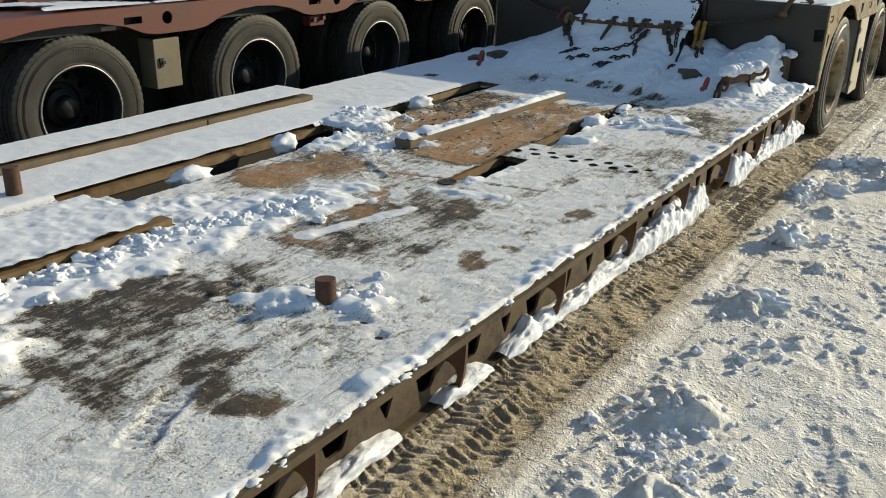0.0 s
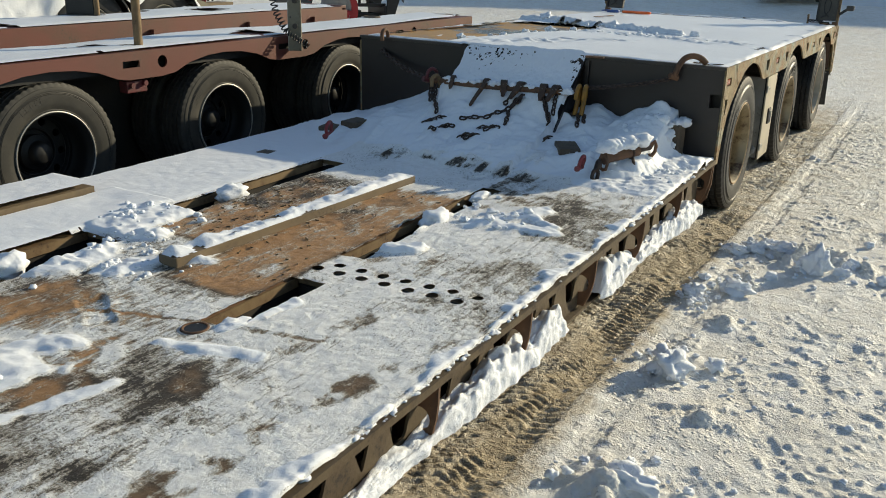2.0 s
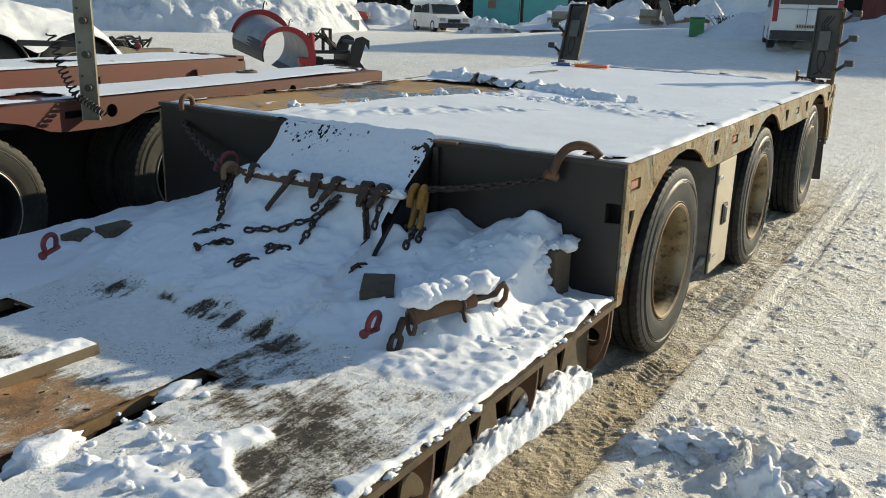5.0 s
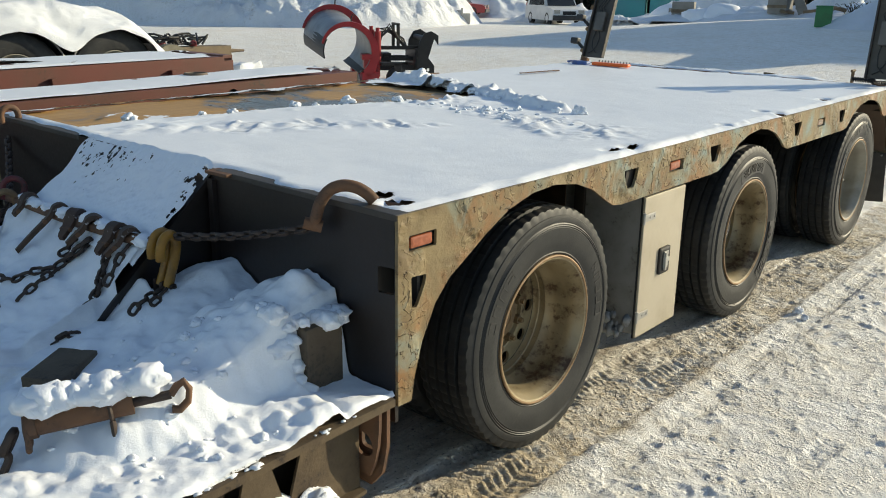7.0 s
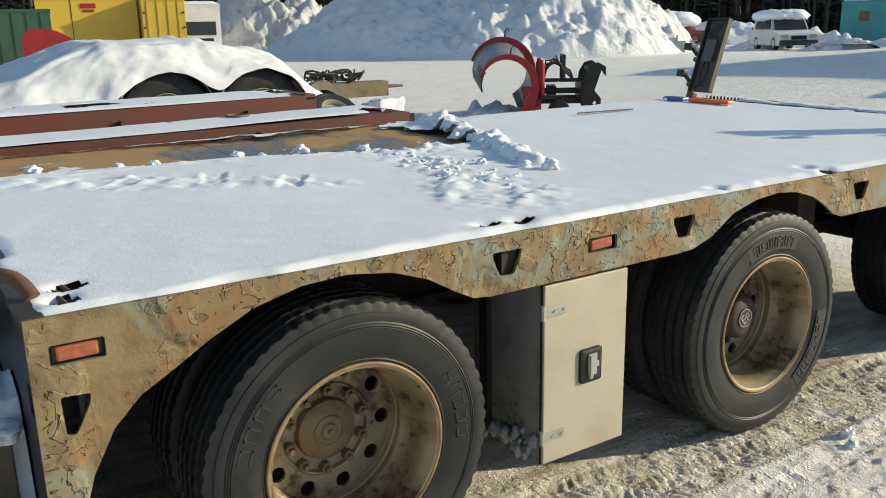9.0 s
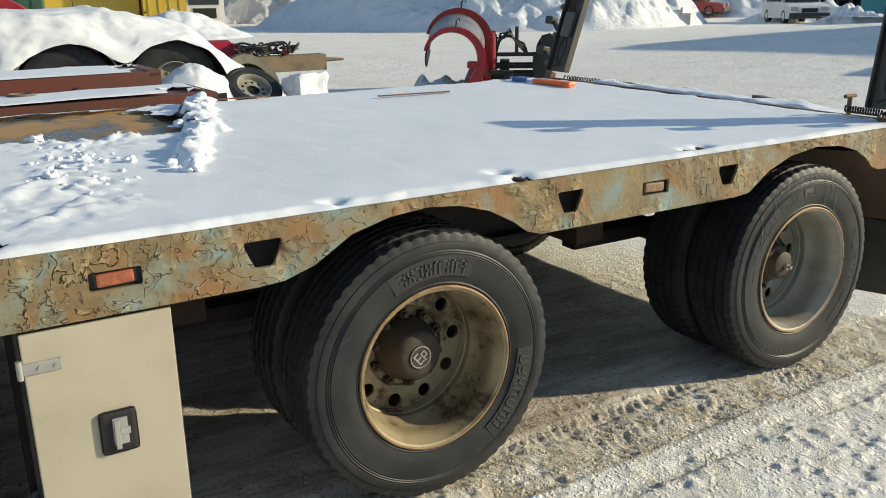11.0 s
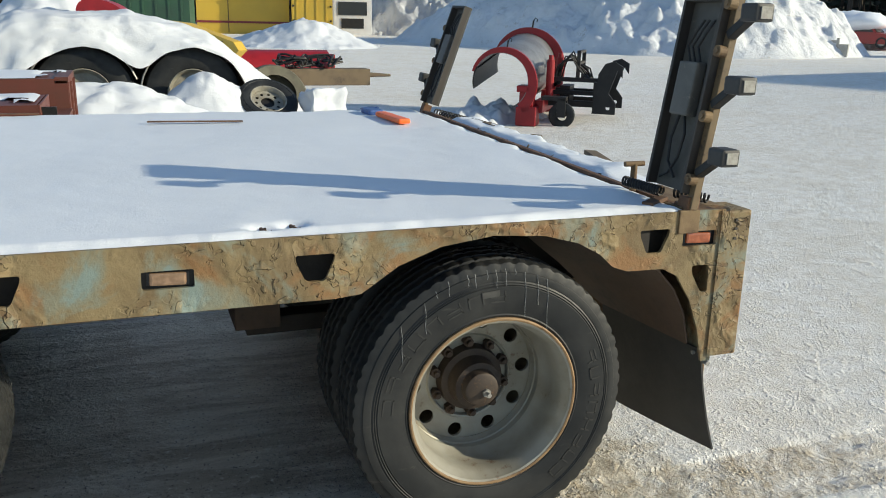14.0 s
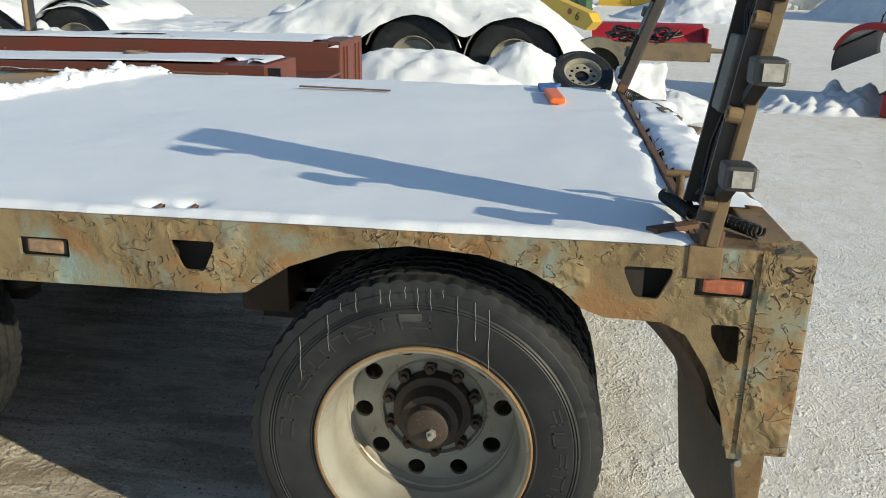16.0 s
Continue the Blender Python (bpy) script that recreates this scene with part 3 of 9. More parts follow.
def build_ground():
    xs = np.array(sorted(grow(-0.3, -2500, 0.03, 1.09) + list(np.arange(-0.3, 0.0, 0.0125)) + list(np.arange(0.0, 1.5, 0.0095)) + list(np.arange(1.5, 1.75, 0.0125)) + list(np.arange(1.75, 2.6, 0.02)) + grow(2.6, 2500, 0.02, 1.12)))
    ys = np.array(sorted(grow(-5.2, -2500, 0.03, 1.12) + list(np.arange(-5.2, 2.0, 0.0095)) + list(np.arange(2.0, 5.2, 0.0125)) + list(np.arange(5.2, 7.5, 0.02)) + grow(7.5, 2500, 0.022, 1.045)))
    X, Y = np.meshgrid(xs, ys, indexing="ij")
    near = ss((9 - np.hypot(X - 0.5, Y)) / 4)
    Z = rise(X, Y) + 0.05 * fbm(X, Y, 9.0, 3, 1) * (1 - near * 0.7) + 0.5 * fbm(X, Y, 60.0, 3, 9) * ss((np.hypot(X, Y) - 60) / 60)
    Z = Z + near * (0.006 * fbm(X, Y, 0.07, 4, 3) + 0.014 * fbm(X, Y, 0.6, 3, 4))
    # trampled snow beside the wheel track: crumbly patches on a hard floor
    tramp = ss((X - 0.36) / 0.25) * ss((2.6 - X) / 0.8) * ss((3.0 - Y) / 2.0)
    patch = ss(0.35 + 2.3 * fbm(X, Y, 0.75, 3, 2))
    crumb = np.maximum(fbm(X, Y, 0.05, 3, 6), 0.0)
    Z = Z + tramp * (0.006 * fbm(X, Y, 0.22, 4, 7) + patch * (0.017 * crumb + 0.008 * np.maximum(fbm(X, Y, 0.2, 3, 16), 0)) + 0.006 * crumb)
    Z = Z + near * (1 - tramp) * (0.022 * np.maximum(fbm(X, Y, 0.05, 3, 17) - 0.03, 0) - 0.012 * np.maximum(fbm(X, Y, 0.11, 3, 18) - 0.12, 0)) * ss((X - 0.1) / 0.3)

    # lugged wheel tracks along the trailer
    def track(c, w, strength, phase=0.0, pitch=0.044):
        m = ss((w - np.abs(X - c)) / 0.03)
        u = (X - c + 0.016 * fbm(X, Y, 0.22, 3, 71))
        col = np.floor((u + w) / (w / 2))
        lean = np.where(col % 2 == 0, 0.55, -0.55)
        lug = np.tanh(3.0 * np.sin((Y + phase + u * lean + col * 0.017 + 0.030 * fbm(X, Y, 0.13, 3, 74)) * math.tau / pitch) - 0.6)
        groove = ss((np.abs(((u + w) % (w / 2)) - w / 4) - w / 4 + 0.008) / 0.008)
        lug = np.where(groove > 0.4, -1.0, lug)
        gone = ss(0.45 + 2.6 * fbm(X, Y, 0.30, 3, 72))
        strength = strength * (1 - 0.15 * ss((Y - 0.3) / 1.0))
        return m * strength * ((0.32 + 0.68 * gone) * 1.05 * lug + 1.9 * fbm(X, Y, 0.045, 4, 73) + 1.0 * fbm(X, Y, 0.11, 3, 75)), m
    dirt = 0.06 + 0 * X
    for c, w, s, p in ((-0.04, 0.20, 0.0050, 0.0), (0.30, 0.06, 0.0022, 0.05)):
        h, m = track(c + 0.03 * np.sin(Y * 0.4), w, s, p)
        stretch_in = ss((9 - Y) / 3) * ss((Y + 9) / 2)
        Z = Z + h * stretch_in
        Z = Z - m * 0.008 * stretch_in
        dirt = np.maximum(dirt, m * stretch_in * (0.92 if c < 0.2 else 0.12) * (1 - 0.35 * ss((Y - 0.2) / 1.2)))
    band = ss((0.33 - np.abs(X + 0.04)) / 0.16) * ss((7 - np.abs(Y)) / 2)
    dirt = np.maximum(dirt, band * 0.66 * (1 - 0.45 * ss((Y - 0.2) / 1.2)))
    wide = ss((0.85 - np.abs(X - 0.15)) / 0.5) * ss((3.0 - np.abs(Y - 2.5)) / 1.5)
    dirt = np.maximum(dirt, wide * 0.30)
    dirt = np.maximum(dirt, 0.62 * ss((0.20 - np.abs(X - 0.06)) / 0.10) * ss((2.6 - np.abs(Y - 2.9)) / 1.0))
    road = ss((X + 0.2) / 0.5) * ss((3.4 - X) / 1.2) * ss((9.5 - Y) / 4) * ss((Y + 1.5) / 2.5)
    dirt = np.maximum(dirt, road * 0.17)
    away = ss((np.hypot(np.maximum(np.abs(X - 1.0) - 1.4, 0), np.maximum(np.abs(Y - 0.5) - 5.2, 0))) / 1.6)
    dirt = dirt - 0.20 * away
    far_lane = np.exp(-((np.hypot(X + 14, Y - 16) - 9) / 5) ** 2) * 0.20
    dirt = np.maximum(dirt, far_lane)
    ice = ss((0.02 - X) / 0.25) * ss((X + 6.8) / 0.5) * ss((8 - np.abs(Y)) / 2)
    ice = ice * ss((5.3 - Y) / 0.9)
    dirt = np.maximum(dirt, 0.62 * ss((0.75 - np.abs(X + 0.25)) / 0.5) * ss((1.0 - np.abs(Y - 5.1)) / 0.7))
    # clods and boot prints trodden into the snow
    rnd = random.Random(4)
    for _ in range(420):
        cx, cy = rnd.uniform(0.30, 1.75), rnd.uniform(-5.2, 1.9)
        r = 0.008 + 0.010 * rnd.random() ** 2.5
        stamp(Z, xs, ys, cx, cy, r * 2, lambda u, v, r=r: 0.75 * r * np.exp(-(u * u + v * v) / (r * r) * 1.5))
    for _ in range(260):
        cx, cy = rnd.uniform(-0.1, 2.3), rnd.uniform(0.5, 8.0)
        r = 0.008 + 0.010 * rnd.random() ** 2
        stamp(Z, xs, ys, cx, cy, r * 2, lambda u, v, r=r: 0.6 * r * np.exp(-(u * u + v * v) / (r * r) * 1.5))
    for cx, cy, a in ((0.67, -4.19, -25), (0.92, -3.5, 20), (0.88, -2.6, 30), (0.93, -1.85, 15), (0.58, -3.0, -60), (1.02, -4.4, 10), (0.75, -1.3, 40), (1.15, -2.9, -15), (1.25, -1.0, 35), (0.52, -2.45, -70), (1.0, 0.6, 12), (0.85, 1.5, -8), (1.4, 3.2, 20), (1.7, 4.4, 40), (1.2, -3.9, 60), (1.4, -2.2, 30), (1.1, -0.5, 20), (1.32, 0.3, 30), (0.78, -3.1, 75)):
        stamp(Z, xs, ys, cx, cy, 0.2, boot(a, 0.009))
    # many more tread marks trodden over one another
    for _ in range(46):
        stamp(Z, xs, ys, rnd.uniform(0.55, 1.45), rnd.uniform(-5.0, 1.5), 0.2, boot(rnd.gauss(15, 45), rnd.uniform(0.003, 0.007)))
    for cx, cy, r, h in ((0.66, -0.15, 0.30, 0.050), (0.32, -2.0, 0.10, 0.035), (0.45, -3.1, 0.18, 0.035), (0.50, -4.2, 0.20, 0.045), (0.35, -0.75, 0.14, 0.030), (0.45, -1.45, 0.12, 0.02), (0.55, -4.75, 0.22, 0.03), (0.95, -0.15, 0.20, 0.035), (0.62, -2.45, 0.14, 0.022), (0.75, -3.4, 0.16, 0.02)):
        stamp(Z, xs, ys, cx, cy, r * 2, lambda u, v, r=r, h=h: h * np.exp(-(u * u + v * v) / (r * r) * 2) * np.clip(0.7 + 3.4 * fbm(u + r * 9, v + h * 50, 0.075, 3, 8), 0, 2.2))
    ob = new("ground", sheet("ground", xs, ys, Z, GROUND, attrs={"dirt": dirt, "ice": ice}))
    tagged(ob, "packed snowy yard with sandy brown tyre tracks", "ground", kind="structure")


build_ground()


# ---- the lowbed trailer ----
WIDE = 2.8


def low_z(y):
    return 0.515 + 0.016 * max(y, -7.5)


# the upper deck leans a little: its far side stands higher
TILT = Matrix.Translation((0, 0, 1.09)) @ pose(0, 0, 0, 0, 0.72, 0) @ Matrix.Translation((0, 0, -1.09))
trailer = thing("lowbed_trailer", "rusty ochre three-axle lowbed trailer under snow", "trailer")

LOWER_EDGE = [(0.06, 0.48), (0.075, 0.56), (0.11, 0.67), (0.17, 0.78), (0.24, 0.85), (0.329, 0.90), (0.425, 0.957), (0.55, 1.018), (0.69, 1.053), (0.83, 1.061),
              (0.98, 1.04), (1.10, 0.998), (1.20, 0.94), (1.265, 0.908), (1.33, 0.90), (2.20, 0.90), (2.28, 0.905), (2.382, 0.937), (2.507, 1.013), (2.64, 1.048), (2.778, 1.06),
              (2.90, 1.048), (3.02, 1.014), (3.12, 0.96), (3.18, 0.917), (3.24, 0.90), (4.25, 0.90), (4.33, 0.908), (4.445, 0.985), (4.58, 1.035), (4.754, 1.058), (4.93, 1.045),
              (5.05, 1.013), (5.131, 0.97), (5.185, 0.922), (5.24, 0.903), (5.38, 0.90), (5.44, 0.87), (5.50, 0.78), (5.545, 0.67), (5.577, 0.54), (5.615, 0.54)]


def trap(c):
    return round_loop([(c - 0.058, 1.039), (c + 0.058, 1.039), (c + 0.056, 1.02), (c + 0.028, 0.958), (c - 0.028, 0.958), (c - 0.056, 1.02)], 0.012)


def slot_hole(a, b, z0=0.972, z1=1.024):
    return round_loop([(a, z0), (b, z0), (b, z1), (a, z1)], 0.006, 2)


TRAPS = (1.398, 2.224, 3.37, 4.194, 5.337)
LAMPS = ((0.047, 0.173), (1.745, 1.882), (3.72, 3.858), (5.449, 5.584))
holes = [trap(c) for c in TRAPS] + [slot_hole(a, b) for a, b in LAMPS]
holes += [round_loop([(0.058, 0.892), (0.128, 0.888), (0.122, 0.86), (0.085, 0.79), (0.062, 0.79)], 0.008), round_loop([(5.497, 0.902), (5.566, 0.902), (5.571, 0.803), (5.543, 0.803), (5.502, 0.87)], 0.010)]
bm = bmesh.new()
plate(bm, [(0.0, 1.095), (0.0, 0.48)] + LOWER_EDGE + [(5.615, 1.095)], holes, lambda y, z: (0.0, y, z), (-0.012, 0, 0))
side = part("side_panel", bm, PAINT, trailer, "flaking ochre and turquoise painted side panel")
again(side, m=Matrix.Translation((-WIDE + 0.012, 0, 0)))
# dark boxes added behind the openings to shut out daylight
for c in TRAPS:
    part("opening_dark_backing", boxes((-0.075, -0.065, c - 0.085, c + 0.085, 0.94, 1.052), (-0.065, -0.0125, c - 0.085, c - 0.075, 0.94, 1.052), (-0.065, -0.0125, c + 0.075, c + 0.085, 0.94, 1.052)), UNDERBODY, trailer)
# the folded end post behind the last wheel
bm = boxes((-0.14, 0.003, 5.600, 5.722, 0.555, 1.088), bevel=0.008)
box(bm, -0.004, 0.006, 5.596, 5.606, 0.56, 1.09)
post = part("end_post", bm, PAINT, trailer)
again(post, m=Matrix.Translation((-WIDE + 0.14, 0, 0)))
for z in (0.99, 1.025, 1.055):
    bm = bmesh.new()
    rod(bm, (0.0, 5.66, z), (0.0065, 5.66, z), 0.006, 8)
    part("rivet", bm, DARK_STEEL, trailer)
# unseen lower part added to block low sun from the ground underneath
bm = boxes((-WIDE + 0.15, -0.145, 5.62, 5.715, 0.31, 1.075), bevel=0.006)
part("rear_beam", bm, EDGE_STEEL, trailer, "rusted rear cross beam, deepened to block low sun")
bm = boxes((-0.34, -0.02, 5.455, 5.60, 1.06, 1.09), bevel=0.004)
box(bm, -0.15, -0.02, 5.44, 5.50, 1.02, 1.105)
part("ramp_bracket", bm, EDGE_STEEL, trailer)
bm = boxes((-0.012, 0.006, 5.425, 5.505, 1.02, 1.10), bevel=0.003)
part("corner_patch", bm, EDGE_STEEL, trailer)
# upper deck and its frame
part("upper_deck", boxes((-WIDE + 0.014, -0.014, 0.012, 5.46, 1.055, 1.078)), EDGE_STEEL, trailer).matrix_basis = TILT
part("deck_edge", boxes((-0.075, -0.0, 5.455, 5.47, 1.05, 1.115), (-WIDE, -0.075, 5.455, 5.475, 1.05, 1.105)), RUST, trailer).matrix_basis = TILT
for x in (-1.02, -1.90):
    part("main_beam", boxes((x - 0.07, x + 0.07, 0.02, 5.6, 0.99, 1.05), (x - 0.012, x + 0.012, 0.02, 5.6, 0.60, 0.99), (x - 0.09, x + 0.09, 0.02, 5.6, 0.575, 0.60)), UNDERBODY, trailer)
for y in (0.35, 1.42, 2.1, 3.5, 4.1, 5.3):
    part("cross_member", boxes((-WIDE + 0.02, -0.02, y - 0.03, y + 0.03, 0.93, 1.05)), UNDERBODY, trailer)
# front wall of the upper deck, with the square openings near its ends
bm = bmesh.new()
front_holes = [round_loop([(-0.085 - 0.0, 0.84), (-0.015, 0.845), (-0.015, 0.93), (-0.085, 0.925)], 0.008)]
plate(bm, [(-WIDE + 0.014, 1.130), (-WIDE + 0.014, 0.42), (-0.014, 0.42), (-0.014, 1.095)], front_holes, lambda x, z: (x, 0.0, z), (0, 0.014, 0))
part("front_wall", bm, FRONT_STEEL, trailer, "front wall, coloured darker for its shade")
for x0, x1 in ((-0.90, -0.002), (-WIDE, -1.90)):
    part("front_lip", boxes((x0, x1, -0.006, 0.05, 1.078, 1.098), bevel=0.003), DARK_STEEL, trailer).matrix_basis = TILT
part("recess", boxes((-0.10, -0.0135, 0.10, 0.112, 0.80, 0.97), (-0.112, -0.10, 0.016, 0.11, 0.80, 0.97)), BLACK, trailer)
# the sloping neck plate in the middle, with its closed sides
def neck_z(y):
    return 1.104 + 0.93 * y


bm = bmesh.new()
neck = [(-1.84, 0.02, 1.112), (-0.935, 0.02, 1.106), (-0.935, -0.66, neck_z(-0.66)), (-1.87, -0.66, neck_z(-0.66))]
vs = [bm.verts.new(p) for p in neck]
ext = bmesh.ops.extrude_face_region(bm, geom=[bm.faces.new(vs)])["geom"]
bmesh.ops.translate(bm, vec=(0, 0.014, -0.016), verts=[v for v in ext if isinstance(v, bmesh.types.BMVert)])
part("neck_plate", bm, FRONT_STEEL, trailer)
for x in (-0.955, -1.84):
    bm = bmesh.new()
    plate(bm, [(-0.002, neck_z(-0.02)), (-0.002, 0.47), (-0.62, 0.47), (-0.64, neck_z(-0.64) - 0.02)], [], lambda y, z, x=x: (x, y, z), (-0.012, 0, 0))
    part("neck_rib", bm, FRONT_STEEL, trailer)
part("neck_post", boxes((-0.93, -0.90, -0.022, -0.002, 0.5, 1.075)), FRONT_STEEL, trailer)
part("neck_shim", boxes((-0.93, -0.80, -0.03, 0.09, 1.096, 1.108), bevel=0.003), RUST, trailer)
# amber side lamps set in the openings
lamp0 = None
for a, b in LAMPS:
    c = (a + b) / 2
    if lamp0 is None:
        bm = boxes((-0.019, -0.004, -0.049, 0.049, -0.0185, 0.0185), bevel=0.0072)
        for s in (-1, 1):
            rod(bm, (-0.010, s * 0.036, 0), (-0.0035, s * 0.036, 0), 0.004, 8)
        lamp0 = part("side_lamp", bm, AMBER, trailer, "faded amber side marker lamp")
        lamp0.matrix_basis = Matrix.Translation((0, c, 0.998))
        bk = part("lamp_box", boxes((-0.06, -0.017, -0.075, 0.075, -0.035, 0.035)), BLACK, trailer)
        bk.matrix_basis = Matrix.Translation((0, c, 0.998))
        base = part("lamp_base", boxes((-0.0165, -0.012, -0.056, 0.056, -0.0185, 0.0185), bevel=0.002), PLASTIC, trailer, "dusty lamp base")
        base.matrix_basis = Matrix.Translation((0, c, 0.998))
    else:
        o = again(lamp0, m=pose(0, c, 0.998, 2 if a < 3 else -2))
        if 3 < a < 4:
            o.data = lamp0.data.copy()
            o.data.materials[0] = GRIMY_LENS
        again(base, m=pose(0, c, 0.998, 2 if a < 3 else -2))
        again(bk, m=Matrix.Translation((0, c, 0.998)))

# wheels
R_TYRE, TYRE_W = 0.482, 0.25


def tyre_bm():
    bm = bmesh.new()
    w = TYRE_W / 2
    prof = [(w - 0.03, 0.290), (w - 0.010, 0.297), (w - 0.004, 0.306), (w - 0.006, 0.310), (w, 0.330), (w + 0.004, 0.352), (w + 0.0045, 0.398), (w + 0.0015, 0.4005), (w + 0.004, 0.404), (w + 0.0005, 0.408), (w + 0.003, 0.411), (w - 0.0005, 0.416), (w + 0.001, 0.420),
            (w - 0.004, 0.440), (w - 0.007, 0.442), (w - 0.010, 0.456), (w - 0.015, 0.4695), (w - 0.026, 0.473), (w - 0.046, 0.4745), (w - 0.050, 0.460), (w - 0.060, 0.460), (w - 0.064, 0.475), (0.032, 0.4757), (0.029, 0.461), (0.019, 0.461), (0.016, 0.476)]
    prof = [(t, r + max(0.0, r - 0.297) * 0.065) for t, r in prof]
    prof = prof + [(-t, r) for t, r in prof[::-1]]
    n = len(prof)

    def wave(i, j, r):
        k = min(i, n - 1 - i)
        worn_off = 0.0012 * (1 + math.sin(j * 0.37) * math.sin(j * 0.11))
        if k in (16, 17) and j % 5 < 2:
            return r - 0.0065
        if k == 15 and j % 5 < 2:
            return r - 0.0045
        if k == 18 and j % 5 == 0:
            return r - 0.005
        if k in (18, 21, 22, 25) and j % 5 == 2:
            return r - 0.005
        if k >= 16:
            return r - worn_off
        return r
    lathe(bm, prof, 300, "x", wave)
    return bm


DISC = 0.236       # how deep the wheel disc lies behind the outer edge


def rim_bm():
    bm = bmesh.new()
    w = TYRE_W / 2
    lathe(bm, [(w - 0.03, 0.298), (w - 0.006, 0.297), (w - 0.002, 0.290), (w - 0.006, 0.281), (w - 0.020, 0.276), (w - 0.034, 0.268), (w - 0.060, 0.262), (w - 0.085, 0.263), (w - 0.120, 0.266), (w - 0.150, 0.263), (w - 0.168, 0.252), (w - 0.178, 0.247),
               (w - 0.181, 0.250), (w - 0.205, 0.249), (w - 0.209, 0.245), (w - 0.226, 0.243), (w - DISC + 0.003, 0.238)], 80)
    plate(bm, ring(0, 0, 0.239, 80), [ring(0.207 * math.cos(a), 0.207 * math.sin(a), 0.0265, 20) for a in [i * math.tau / 10 for i in range(10)]] + [ring(0, 0, 0.160, 48)], lambda u, v: (w - DISC, u, v), (-0.012, 0, 0))
    lathe(bm, [(w - DISC, 0.161), (w - DISC + 0.006, 0.155), (w - DISC + 0.004, 0.150), (w - DISC - 0.012, 0.146), (w - DISC - 0.014, 0.06)], 48)
    lathe(bm, [(w - 0.20, 0.262), (w - 0.235, 0.268), (-w + 0.005, 0.295)], 48)
    return bm


def hub_bm(kind):
    bm = bmesh.new()
    b = TYRE_W / 2 - DISC
    if kind == "plain":
        prof = [(b - 0.01, 0.105), (b + 0.012, 0.100), (b + 0.020, 0.085), (b + 0.026, 0.055), (b + 0.030, 0.052), (b + 0.030, 0.046), (b + 0.026, 0.045)]
    elif kind == "capped":
        prof = [(b - 0.01, 0.120), (b + 0.03, 0.116), (b + 0.05, 0.102), (b + 0.09, 0.096), (b + 0.105, 0.085), (b + 0.112, 0.062), (b + 0.113, 0.0)]
    else:
        prof = [(b - 0.01, 0.120), (b + 0.03, 0.114), (b + 0.035, 0.092), (b + 0.09, 0.084), (b + 0.095, 0.066), (b + 0.125, 0.060), (b + 0.130, 0.052), (b + 0.131, 0.0)]
    lathe(bm, prof, 40)
    if kind == "plain":
        lathe(bm, [(b + 0.027, 0.052), (b + 0.026, 0.030), (b + 0.034, 0.024), (b + 0.034, 0.0)], 32)
        rod(bm, (b + 0.03, 0, 0), (b + 0.042, 0, 0), 0.009, 6)
    return bm


def nut_bm():
    bm = bmesh.new()
    b = TYRE_W / 2 - DISC
    rod(bm, (b - 0.014, 0.134, 0), (b + 0.016, 0.134, 0), 0.019, 6)
    rod(bm, (b + 0.014, 0.134, 0), (b + 0.034, 0.134, 0), 0.010, 8)
    return bm


def letters(r, a0, a1, n, long, seed, mat, parent, x=0.1295):
    """Raised lettering on a sidewall that cannot be told: plain strokes, one mesh a word."""
    rnd = random.Random(seed)
    bm = bmesh.new()
    for i in range(n):
        a = radians(a0 + (a1 - a0) * (i + 0.5) / n)
        w = abs(radians(a1 - a0)) * r / n * 0.34
        st = long * 0.13
        m = pose(x, r * math.cos(a), r * math.sin(a)) @ pose(0, 0, 0, math.degrees(a))
        h = long / 2
        for b0, b1, c0, c1 in [(-h, h, -w, -w + st)] + rnd.sample([(-h, h, w - st, w), (h - st, h, -w, w), (-h, -h + st, -w, w), (-st / 2, st / 2, -w, w)], 2):
            box(bm, -0.004, 0.0010, b0, b1, c0, c1, m)
    part("lettering", bm, mat, parent)


RUBBER_MARK = worn("grey_tyre_lettering", (0.030, 0.030, 0.029), (0.022, 0.022, 0.022), (0.016, 0.016, 0.016), 12, 90, 0.6, 0, 0.1, 0.001, 0.6)
PALE_MARK = worn("pale_worn_lettering", (0.055, 0.054, 0.051), (0.034, 0.033, 0.032), (0.022, 0.022, 0.022), 20, 90, 0.6, 0, 0.1, 0.001, 0.56)
tyre_me, rim_tan, rim_grey = to_mesh("tyre", tyre_bm(), TYRE, 35), to_mesh("rim", rim_bm(), RIM_TAN, 35), to_mesh("rim", rim_bm(), RIM_GREY, 35)
nut_me = to_mesh("wheel_nut", nut_bm(), worn("greasy_wheel_nut", (0.07, 0.045, 0.03), (0.045, 0.03, 0.022), (0.10, 0.055, 0.03), 14, 90, 0.6, 0.2, 0.3, 0.002, 0.56), 30)
WHEEL_Y = (0.855, 2.82, 4.79)
XO = -0.022 - TYRE_W / 2
rim_edge = bmesh.new()
lathe(rim_edge, [(0.112, 0.299), (0.1235, 0.2985), (0.1255, 0.294), (0.1240, 0.2885), (0.117, 0.287)], 64)
rim_edge_me = to_mesh("rim_lip", rim_edge, worn("rusted_rim_lip", (0.30, 0.19, 0.10), (0.20, 0.12, 0.06), (0.11, 0.06, 0.035), 8, 60, 0.6, 0.2, 0.3, 0.002, 0.55), 35)


